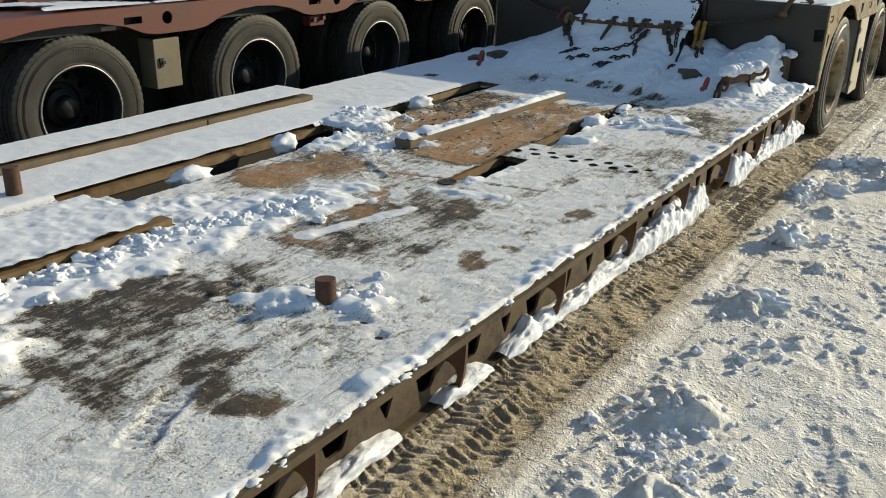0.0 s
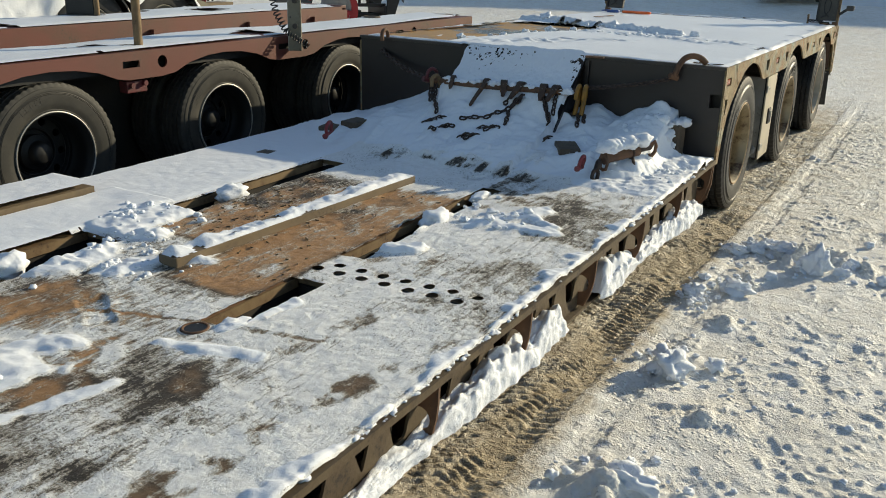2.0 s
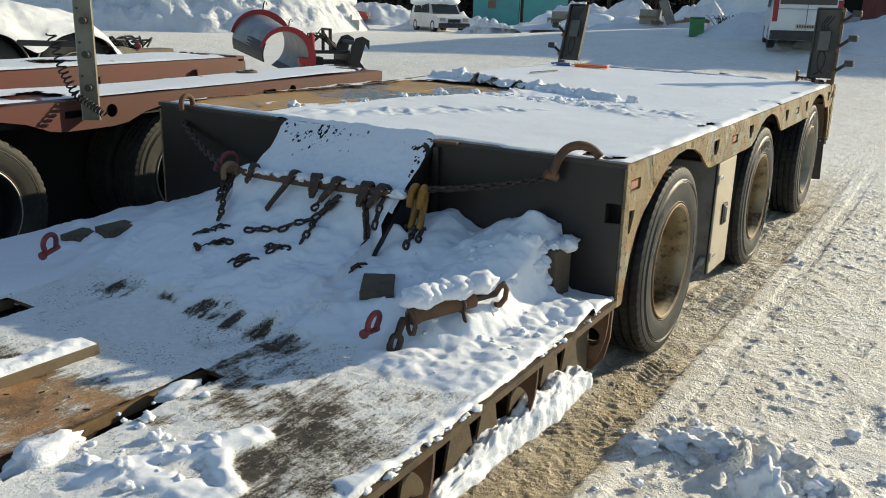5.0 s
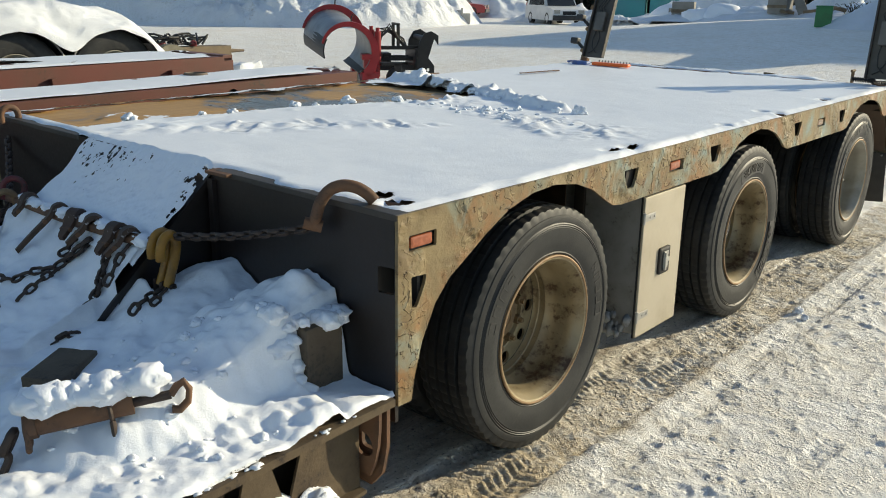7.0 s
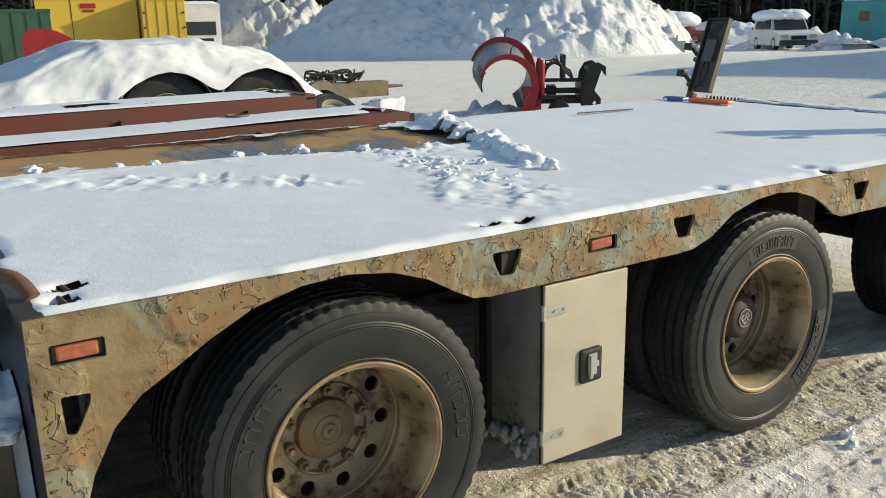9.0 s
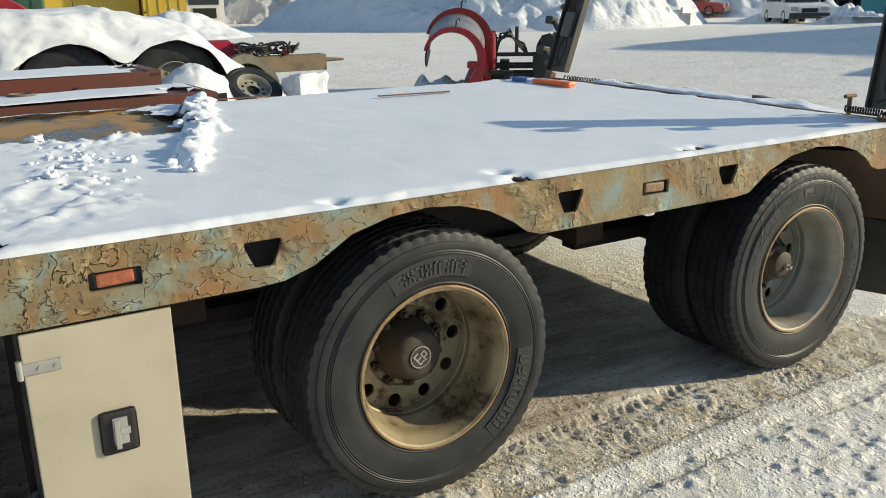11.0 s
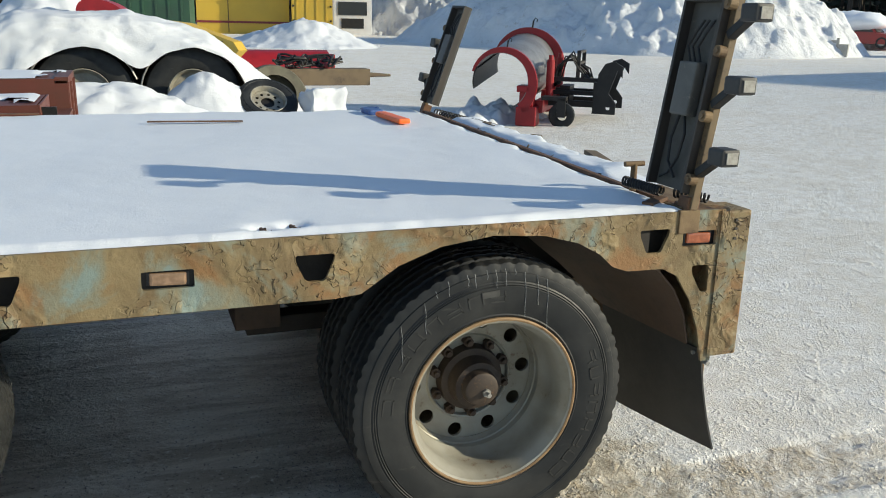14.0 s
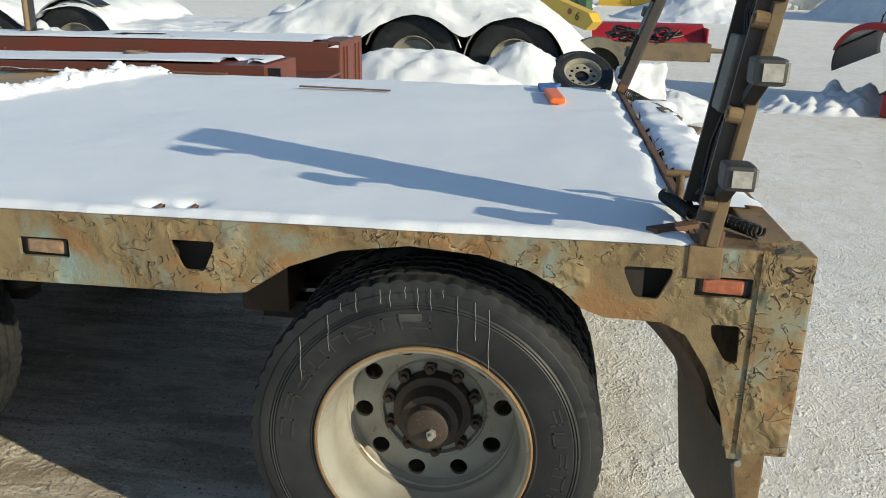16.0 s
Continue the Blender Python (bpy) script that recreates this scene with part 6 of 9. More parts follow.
# loose clods on the yard
for cx, cy, r, sq in ((0.73, -0.38, 0.075, (0.8, 0.8, 1.25)), (0.68, -0.36, 0.06, (0.8, 0.8, 1.0)), (0.50, -0.12, 0.055, (1.3, 1, 0.8)), (0.34, -0.14, 0.055, (1.2, 1, 0.8)), (1.08, -0.36, 0.032, (1, 1, 0.8)), (0.24, -0.24, 0.045, (1.3, 1, 0.7)), (0.87, -0.36, 0.04, (1.2, 1, 0.8)), (0.66, -0.38, 0.05, (1, 1, 0.8)), (0.90, -0.18, 0.045, (1, 1, 0.8)), (0.42, -0.02, 0.05, (1.3, 1, 0.7)), (0.22, -1.12, 0.05, (1.2, 1, 0.8)), (0.53, -1.98, 0.035, (1.2, 1, 0.8)), (0.36, -2.12, 0.075, (1, 1, 0.9)), 
                      (0.20, -0.85, 0.03, (1, 1, 0.8)), (0.50, -3.05, 0.06, (1.6, 0.9, 0.6)), (0.40, -0.95, 0.06, (1.3, 1, 0.6)), (0.25, -4.42, 0.03, (1, 1, 0.5)), (0.24, 3.05, 0.028, (1, 1, 0.9)), (0.30, 2.98, 0.018, (1, 1, 0.9)), (0.52, -0.62, 0.035, (1, 1, 0.8)), (0.95, 0.35, 0.03, (1, 1, 0.7)), (1.1, 0.05, 0.025, (1, 1, 0.7))):
    bm = bmesh.new()
    clod(bm, (0, 0, 0), r, cx * 5 + cy, sq, 4 if r > 0.04 else 3, 0.75)
    solid("snow_clod", bm, SNOW, "hard clod of snow lying on the yard", "snow clod", "snow clods on the yard", smooth=180, m=Matrix.Translation((cx, cy, r * sq[2] * 0.55)))
# dirty ice frozen to the lower corner of the tool box
bm = bmesh.new()
rnd = random.Random(23)
for k in range(46):
    t = rnd.random()
    clod(bm, (-0.05 - 0.30 * t, 1.566 - rnd.uniform(-0.004, 0.012), 0.250 + rnd.uniform(-0.020, 0.075 * (1 - t) + 0.02)), rnd.uniform(0.008, 0.022), k + 11, (1.0, 0.7, 1.3), 2, 0.7)
solid("box_ice", bm, ICE_GREY, "dirty ice frozen to the tool box corner", "ice", kind="stuff", smooth=180)
# crumbs round the clods
bm = bmesh.new()
rnd = random.Random(44)
for cx, cy, spread, count in ((0.64, -0.12, 0.17, 80), (0.36, -0.78, 0.09, 22), (0.34, -2.0, 0.12, 10), (0.50, -4.2, 0.16, 14), (0.46, -3.1, 0.14, 14), (0.45, -1.45, 0.10, 12), (0.95, -0.2, 0.14, 24), (0.9, -2.2, 0.6, 40), (0.50, -4.22, 0.10, 70), (0.55, -4.58, 0.12, 90), (0.43, -3.08, 0.10, 40), (0.34, -2.06, 0.08, 30), (0.24, -1.2, 0.07, 30), (0.62, -3.64, 0.10, 24), (0.50, -0.2, 0.20, 60)):
    for i in range(count):
        x, y, r = rnd.gauss(cx, spread), rnd.gauss(cy, spread), 0.005 + 0.015 * rnd.random() ** 2.2
        if x > 0.12:
            clod(bm, (x, y, 0.004 + r * 0.5), r, i + cx * 50, (1.2, 1.1, 0.8), 3, 0.6)
solid("snow_crumbs", bm, SNOW, "small crumbs of hard snow on the yard", "snow", kind="stuff", smooth=180)
# splinters and bark on the bare plates
bm = bmesh.new()
rnd = random.Random(52)
for x0, x1, y0, y1, count in ((-1.86, -1.45, -2.9, -1.85, 130), (-1.32, -0.95, -3.2, -1.8, 50)):
    for i in range(count):
        x, y = rnd.uniform(x0, x1), rnd.uniform(y0, y1)
        l, w = rnd.uniform(0.003, 0.012), rnd.uniform(0.0012, 0.003)
        box(bm, -l, l, -w, w, -0.002, 0.003, m=pose(x, y, snow_z(x, y) + 0.002, rnd.uniform(-20, 20), rnd.uniform(-15, 15), rnd.uniform(0, 180)))
solid("wood_splinters", bm, TIMBER, "brown splinters and bark scattered on the lower deck", "splinters", kind="stuff")


# ---- things on the lower deck ----
bm = bmesh.new()
box(bm, -0.055, 0.055, -0.84, 0.84, 0, 0.046, bevel=0.004)
solid("timber_plank", bm, TIMBER, "weathered plank lying on the lower deck under snow", "plank", m=pose(-1.385, -2.425, low_z(-2.4) + 0.004, math.degrees(math.atan(0.016)), 0, -3.0))
xs, ys = np.linspace(-0.055, 0.055, 14), np.linspace(-0.84, 0.83, 150)
X, Y = np.meshgrid(xs, ys, indexing="ij")
Z = 0.013 * ss((0.058 - np.abs(X)) / 0.025) * np.clip(1 + 2.6 * fbm(X, Y, 0.10, 4, 41), 0, 3) * ss((0.85 - np.abs(Y)) / 0.06)
ob = new("plank_snow", sheet("plank_snow", xs, ys, Z, SNOW, (Z > 0.0015)[:-1, :-1]))
ob.matrix_basis = pose(-1.385, -2.425, low_z(-2.4) + 0.0505, math.degrees(math.atan(0.016)), 0, -3.0)
tagged(ob, "strip of snow lying along the plank", "snow", kind="stuff")


def link_bm(length, width, r):
    bm = bmesh.new()
    a, b = (length - width) / 2, width / 2 - r
    pts = [(b * math.sin(t), a + b * math.cos(t), 0) for t in [(-90 + 36 * k) * math.pi / 180 for k in range(6)]]
    pts += [(b * math.sin(t), -a + b * math.cos(t), 0) for t in [(90 + 36 * k) * math.pi / 180 for k in range(6)]]
    tube(bm, pts, r, 6, True)
    return bm


LINKS = {}


def chain(label, pts, length=0.052, r=0.0065, group="", lie=False):
    """A chain of separate links along a path."""
    root = thing("chain", label, "chain", group=group)
    key = (length, r)
    if key not in LINKS:
        LINKS[key] = to_mesh("link", link_bm(length, length * 0.66, r), CHAIN, 60)
    pts = [Vector(p) for p in pts]
    if lie:
        fine = []
        for p, q in zip(pts, pts[1:]):
            fine += [p.lerp(q, i / 4) for i in range(4)]
        pts = [Vector((p.x, p.y, max(p.z, snow_z(p.x, p.y) + r * 0.9))) for p in fine + [pts[-1]]]
    pitch, carry, k = length - 2.3 * r, 0.0, 0
    for p, q in zip(pts, pts[1:]):
        d = q - p
        s = carry
        while s < d.length:
            o = new("link", LINKS[key])
            o.parent = root
            turn = d.to_track_quat("Y", "Z").to_matrix().to_4x4()
            o.matrix_basis = Matrix.Translation(p + d.normalized() * s) @ turn @ pose(0, 0, 0, 0, 45 + 90 * (k % 2), 0)
            s += pitch
            k += 1
        carry = s - d.length
    return root


def sag(p, q, drop, n=8):
    p, q = Vector(p), Vector(q)
    return [p.lerp(q, i / n) - Vector((0, 0, drop * 4 * (i / n) * (1 - i / n))) for i in range(n + 1)]


def hook(name, m, mat, label, size=1.0, category="hook"):
    bm = bmesh.new()
    pts = [(0, 0, -0.02), (0, 0, 0.03)] + [(0.045 * math.cos(t) - 0.045, 0, 0.03 + 0.045 * math.sin(t)) for t in [radians(a) for a in range(20, 200, 18)]] + [(-0.088, 0, -0.012)]
    tube(bm, [Vector(p) * size for p in pts], 0.0165 * size, 10)
    rod(bm, Vector((0, -0.03, -0.02)) * size, Vector((0, 0.03, -0.02)) * size, 0.014 * size, 10)
    return solid(name, bm, mat, label, category, smooth=60, m=m)


bm = bmesh.new()
tube(bm, bent([(-0.315, -0.055, 1.015), (-0.305, -0.05, 1.05), (-0.29, -0.045, 1.095), (-0.265, -0.03, 1.135), (-0.23, -0.01, 1.153), (-0.195, 0.015, 1.15), (-0.165, 0.035, 1.132), (-0.145, 0.048, 1.108)]), 0.019, 14)
rod(bm, (-0.335, -0.075, 1.03), (-0.295, -0.035, 1.015), 0.02, 12)
solid("chain_hook", bm, RUST, "large rusty hook over the edge of the upper deck", "hook", smooth=60)
hook("chain_hook", TILT @ pose(-2.56, 0.03, 1.085, 0, 0, 90) @ Matrix.Scale(0.9, 4), RUST, "rusty hook over the upper deck edge, chain attached")
chain("taut rusty chain from the deck edge hook", sag((-0.325, -0.06, 1.01), (-0.83, -0.245, 0.925), 0.012), 0.052, 0.0080)
chain("rusty chain hanging from the far hook", sag((-2.565, -0.03, 1.03), (-2.03, -0.27, 0.90), 0.03), 0.060, 0.0095)
# the bar across the neck that the chains hang from
bm = bmesh.new()
tube(bm, bent([(-2.02, -0.285, 0.88), (-1.87, -0.293, 0.885), (-1.52, -0.295, 0.882), (-1.16, -0.292, 0.888), (-0.96, -0.285, 0.892), (-0.86, -0.265, 0.90)]), 0.021, 12)
solid("tie_bar", bm, RUST, "rusty tie bar lying across the neck of the trailer", "bar", smooth=40)


CLAW_RUST = worn("dark_rusty_claw_steel", (0.085, 0.046, 0.028), (0.055, 0.032, 0.022), (0.75, 0.76, 0.78), 14, 60, 0.65, 0.1, 0.4, 0.002, 0.585)


def bar_hook(x, tail, turn, size=1.0):
    """A flat claw hook over the bar, its tail lying down the slope."""
    root = thing("claw_hook", "rusty claw hook hung over the tie bar", "hook", pose(x, -0.292, 0.886, 0, 0, turn), "claw hooks on the bar")
    bm = bmesh.new()
    pts = [(0, 0.034, -0.012), (0, 0.030, 0.022), (0, 0.004, 0.040), (0, -0.026, 0.030), (0, -0.044, -0.002), (0, -0.044 - tail * 0.5, -tail * 0.46), (0, -0.044 - tail, -tail * 0.93)]
    rows = bent(pts, 5)
    prev = None
    for i, p in enumerate(rows):
        k = i / (len(rows) - 1)
        w = size * (0.010 + 0.013 * math.sin(math.pi * min(1, 0.15 + 0.85 * k)) ** 0.7)
        row = [bm.verts.new(p + Vector(q)) for q in ((-w, 0.0, 0.009), (w, 0.0, 0.009), (w, 0.008, -0.007), (-w, 0.008, -0.007))]
        if prev:
            for j in range(4):
                bm.faces.new((prev[j], prev[(j + 1) % 4], row[(j + 1) % 4], row[j]))
        else:
            bm.faces.new(row)
        prev = row
    bm.faces.new(prev[::-1])
    part("claw", bm, CLAW_RUST, root, smooth=35)
    bm = bmesh.new()
    rod(bm, (-0.022 * size, -0.06, -0.018), (0.022 * size, -0.06, -0.018), 0.009, 10)
    part("pin", bm, RUST, root)
    return root


for x, tail, turn, size in ((-1.79, 0.035, 10, 0.6), (-1.525, 0.13, -14, 0.62), (-1.395, 0.05, 22, 1.0), (-1.262, 0.06, -24, 1.05), (-1.10, 0.05, 8, 1.0), (-1.01, 0.05, -18, 0.9)):
    bar_hook(x, tail, turn, size)


def shackle(m, mat, label, name="shackle"):
    root = thing(name, label, "shackle", m)
    bm = bmesh.new()
    pts = [(-0.032, 0, 0)] + [(-0.040 * math.cos(t), 0, 0.045 + 0.040 * math.sin(t)) for t in [math.pi * k / 8 for k in range(9)]] + [(0.032, 0, 0)]
    tube(bm, pts, 0.0125, 10)
    part("bow", bm, mat, root, smooth=60)
    bm = bmesh.new()
    rod(bm, (-0.055, 0, 0), (0.05, 0, 0), 0.012, 10)
    rod(bm, (-0.062, 0, 0), (-0.045, 0, 0), 0.02, 8)
    part("pin", bm, mat, root)
    return root


shackle(pose(-0.525, -1.04, 0.585, 12, 5, 92) @ Matrix.Scale(0.85, 4), RED_OLD, "worn red shackle standing in the snow")
shackle(pose(-2.27, -1.10, 0.590, 8, -12, 100) @ Matrix.Scale(0.95, 4), RED_OLD, "worn red shackle standing in the snow")
shackle(pose(-1.985, -0.285, 0.875, 0, 20, 65) @ Matrix.Scale(1.05, 4), RED_DARK, "large worn red shackle on the tie bar")
hook("bar_end_hook", pose(-1.90, -0.30, 0.862, 0, 0, 75) @ Matrix.Scale(0.85, 4), EDGE_STEEL, "worn brown hook over the end of the tie bar")
# snow caught on the bar between the hooks
bm = bmesh.new()
rnd = random.Random(19)
for k in range(26):
    x = -1.86 + 0.95 * (k + 0.5) / 26
    if min(abs(x - q) for q in (-1.525, -1.395, -1.262, -1.10, -1.01)) > 0.03:
        clod(bm, (x, -0.288 + rnd.uniform(-0.008, 0.012), 0.897 + rnd.uniform(-0.006, 0.010)), rnd.uniform(0.020, 0.034), k + 70, (1.3, 1.0, 0.75), 3, 0.4)
solid("bar_snow", bm, SNOW, "snow caught along the rusty tie bar", "snow", kind="stuff", smooth=180)
# yellow grab hooks on the bar
for i, x in enumerate((-0.872, -0.826)):
    root = thing("grab_hook", "worn yellow grab hook hanging from the tie bar", "hook", pose(x, -0.262, 0.865, 6, 0, 98 + 8 * i) @ Matrix.Scale(1.0, 4), "grab hooks on the bar")
    bm = bmesh.new()
    pts = [(0, 0, -0.12), (0.016, 0, -0.07), (0.034, 0, -0.01), (0.036, 0, 0.035), (0.012, 0, 0.066), (-0.020, 0, 0.060), (-0.036, 0, 0.025), (-0.034, 0, -0.012)]
    tube(bm, bent(pts), 0.019, 12)
    for v in bm.verts:
        v.co.y *= 0.85
    part("hook_body", bm, YELLOW, root, smooth=60)
    bm = bmesh.new()
    for s in (-1, 1):
        box(bm, -0.012, 0.012, s * 0.022 - 0.006, s * 0.022 + 0.006, -0.165, -0.105, bevel=0.003)
    rod(bm, (0, -0.034, -0.118), (0, 0.034, -0.118), 0.008, 10)
    part("hook_clevis", bm, CHAIN, root)
    bm = bmesh.new()
    tube(bm, [(0.012 * math.cos(t), 0.0, -0.180 + 0.030 * math.sin(t)) for t in [k * math.tau / 12 for k in range(12)]], 0.007, 6, True)
    part("hook_eye", bm, CHAIN, root, smooth=60)
# chains that hang from the bar onto the drift
for pts in ([(-1.945, -0.315, 0.85), (-1.89, -0.40, 0.80), (-1.84, -0.46, 0.77), (-1.79, -0.52, 0.74), (-1.76, -0.57, 0.71)], [(-1.96, -0.32, 0.85), (-1.915, -0.40, 0.80), (-1.875, -0.46, 0.77)], [(-1.91, -0.33, 0.85), (-1.86, -0.42, 0.79)],
            [(-1.33, -0.35, 0.82), (-1.335, -0.41, 0.77)],
            [(-1.25, -0.335, 0.84), (-1.285, -0.392, 0.785), (-1.31, -0.45, 0.73), (-1.35, -0.51, 0.69), (-1.41, -0.55, 0.67), (-1.48, -0.58, 0.66), (-1.54, -0.60, 0.65)],
            [(-1.235, -0.34, 0.84), (-1.27, -0.40, 0.785)], [(-1.28, -0.45, 0.72), (-1.245, -0.52, 0.68), (-1.225, -0.60, 0.655)],
            [(-1.09, -0.33, 0.85), (-1.045, -0.38, 0.80), (-1.0, -0.43, 0.75), (-0.975, -0.47, 0.71), (-0.965, -0.52, 0.68)], [(-1.07, -0.34, 0.84), (-1.03, -0.40, 0.78), (-0.985, -0.45, 0.73)],
            [(-1.0, -0.32, 0.85), (-0.985, -0.38, 0.79), (-0.972, -0.42, 0.75)], [(-0.84, -0.30, 0.74), (-0.82, -0.36, 0.70), (-0.80, -0.43, 0.69)], [(-0.80, -0.31, 0.74), (-0.775, -0.38, 0.70)]):
    chain("dark rusty chain hanging over the snow", pts, 0.056, 0.0066, "chains over the drift", True)
# chain ends that stick out of the drift
for cx, cy, a in ((-1.76, -0.66, 40), (-1.62, -0.74, 60), (-1.60, -0.70, 10), (-1.66, -0.80, -30), (-1.36, -0.65, -10), (-1.27, -0.70, 30), (-1.40, -0.78, -20), (-1.36, -0.80, 35), (-1.44, -0.76, 70), (-0.93, -0.60, 60), (-1.72, -0.60, 20)):
    z = snow_z(cx, cy)
    d = Vector((math.cos(radians(a)), math.sin(radians(a)), 0.2)) * 0.035
    chain("short end of chain half buried in snow", [Vector((cx, cy, z)) - d, Vector((cx, cy, z + 0.010)), Vector((cx, cy, z)) + d], 0.050, 0.0062, "chain ends in the drift")

BLOCK_WOOD = worn("dark_wet_timber", (0.12, 0.088, 0.058), (0.085, 0.062, 0.042), (0.05, 0.04, 0.03), 6, 60, 0.75, 0, 0.5, 0.004, 0.55)
# bolster blocks half buried in front of the upper deck
for (cx, cy), (sx, sy), (z0, z1), rz in (((-0.745, -0.70), (0.13, 0.20), (0.48, 0.635), 32), ((-0.262, -0.11), (0.11, 0.14), (0.50, 0.735), -3), ((-2.36, -0.68), (0.13, 0.16), (0.48, 0.612), -10), ((-2.50, -0.78), (0.12, 0.16), (0.48, 0.575), 14), ((-2.46, -1.50), (0.10, 0.10), (0.48, 0.515), 5)):
    bm = bmesh.new()
    vs = box(bm, -sx / 2, sx / 2, -sy / 2, sy / 2, 0, z1 - z0, bevel=0.006)
    for v in bm.verts:
        v.co.z += 0.06 * (v.co.y) * (v.co.z > 0.1)
    solid("bolster_block", bm, BLOCK_WOOD, "dark wet timber block half buried in snow", "block", "bolster blocks on the lower deck", m=pose(cx, cy, z0, 0, 0, rz))
bm = bmesh.new()
rnd = random.Random(77)
for k in range(34):
    cx, cy = rnd.uniform(-0.34, -0.19), rnd.uniform(-0.26, -0.05)
    clod(bm, (cx, cy, (0.742 if cy > -0.18 else snow_z(cx, cy)) + rnd.uniform(-0.008, 0.014)), rnd.uniform(0.016, 0.036), k + 5, (1.2, 1.2, 0.8), 3, 0.5)
solid("block_snow", bm, SNOW, "lumpy snow lying over the corner block", "snow", kind="stuff", smooth=180)
# load binder lying on the deck
BINDER_Z = max(snow_z(-0.345, -0.80), snow_z(-0.30, -0.70), snow_z(-0.40, -0.93)) + 0.022
binder = thing("load_binder", "rusty ratchet load binder lying in the snow", "load binder", pose(-0.345, -0.80, BINDER_Z, 0, -5, 62) @ Matrix.Diagonal((0.82, 1, 1, 1)))
bm = bmesh.new()
rod(bm, (-0.17, 0, 0), (0.12, 0, 0), 0.030, 14)
rod(bm, (-0.20, 0, 0), (-0.17, 0, 0), 0.036, 14)
part("barrel", bm, RUST, binder, smooth=40)
bm = bmesh.new()
rod(bm, (0.12, 0, 0), (0.24, 0, 0.0), 0.013, 10)
part("screw", bm, CHAIN, binder)
bm = bmesh.new()
tube(bm, [(0.05 + 0.0 * k, 0.032 * math.cos(k * math.tau / 12), 0.032 * math.sin(k * math.tau / 12)) for k in range(12)], 0.008, 6, True)
rod(bm, (0.05, -0.02, -0.03), (0.05, -0.05, -0.11), 0.010, 8)
part("clip", bm, CHAIN, binder)
bm = bmesh.new()
tube(bm, [(0.24, 0, 0.0), (0.26, 0, 0.02), (0.285, 0, 0.03), (0.30, 0, 0.005), (0.29, 0, -0.03), (0.26, 0, -0.05), (0.235, 0, -0.045)], 0.012, 8)
part("end_hook", bm, RUST, binder, smooth=60)
bm = bmesh.new()
tube(bm, [(-0.20, -0.028, 0.0), (-0.20, -0.03, -0.03), (-0.205, -0.02, -0.06), (-0.21, 0, -0.065), (-0.205, 0.02, -0.06), (-0.20, 0.03, -0.03), (-0.20, 0.028, 0.0), (-0.20, 0, 0.025)], 0.010, 8, True)
part("end_link", bm, RUST, binder, smooth=60)
chain("two heavy rusty links hanging from the load binder", [(-0.44, -0.985, BINDER_Z - 0.05), (-0.44, -1.02, BINDER_Z - 0.11), (-0.44, -1.04, BINDER_Z - 0.15)], 0.085, 0.0115)
bm = bmesh.new()
for k in range(9):
    t = k / 8
    clod(bm, (-0.17 + 0.34 * t, 0.012 + 0.004 * math.sin(k * 2), 0.056), 0.064 + 0.010 * math.sin(k * 1.7), k + 3, (1.0, 0.85, 0.55), 3, 0.35)
solid("binder_snow", bm, SNOW, "cap of snow on the load binder", "snow", kind="stuff", smooth=180, m=pose(-0.345, -0.80, BINDER_Z, 0, -5, 62) @ Matrix.Diagonal((0.82, 1, 1, 1)))

# ---- light boards at the rear corners ----
def spring_pts(p, q, r, turns, n=12):
    p, q = Vector(p), Vector(q)
    d = (q - p)
    u = d.normalized().orthogonal().normalized()
    v = d.normalized().cross(u)
    return [p + d * (i / (turns * n)) + (u * math.cos(i * math.tau / n) + v * math.sin(i * math.tau / n)) * r for i in range(turns * n + 1)]


BOARD = worn("dusty_grey_channel_steel", (0.085, 0.08, 0.07), (0.06, 0.056, 0.05), (0.13, 0.115, 0.095), 5, 50, 0.6, 0, 0.3, 0.002, 0.57)
TUBE = worn("brown_painted_tube", (0.17, 0.115, 0.06), (0.12, 0.08, 0.042), (0.055, 0.036, 0.024), 7, 60, 0.6, 0, 0.3, 0.002, 0.54)
GREY_BOX = worn("dusty_grey_box", (0.12, 0.115, 0.105), (0.09, 0.087, 0.08), (0.17, 0.155, 0.13), 6, 60, 0.6, 0, 0.2, 0.001, 0.57)


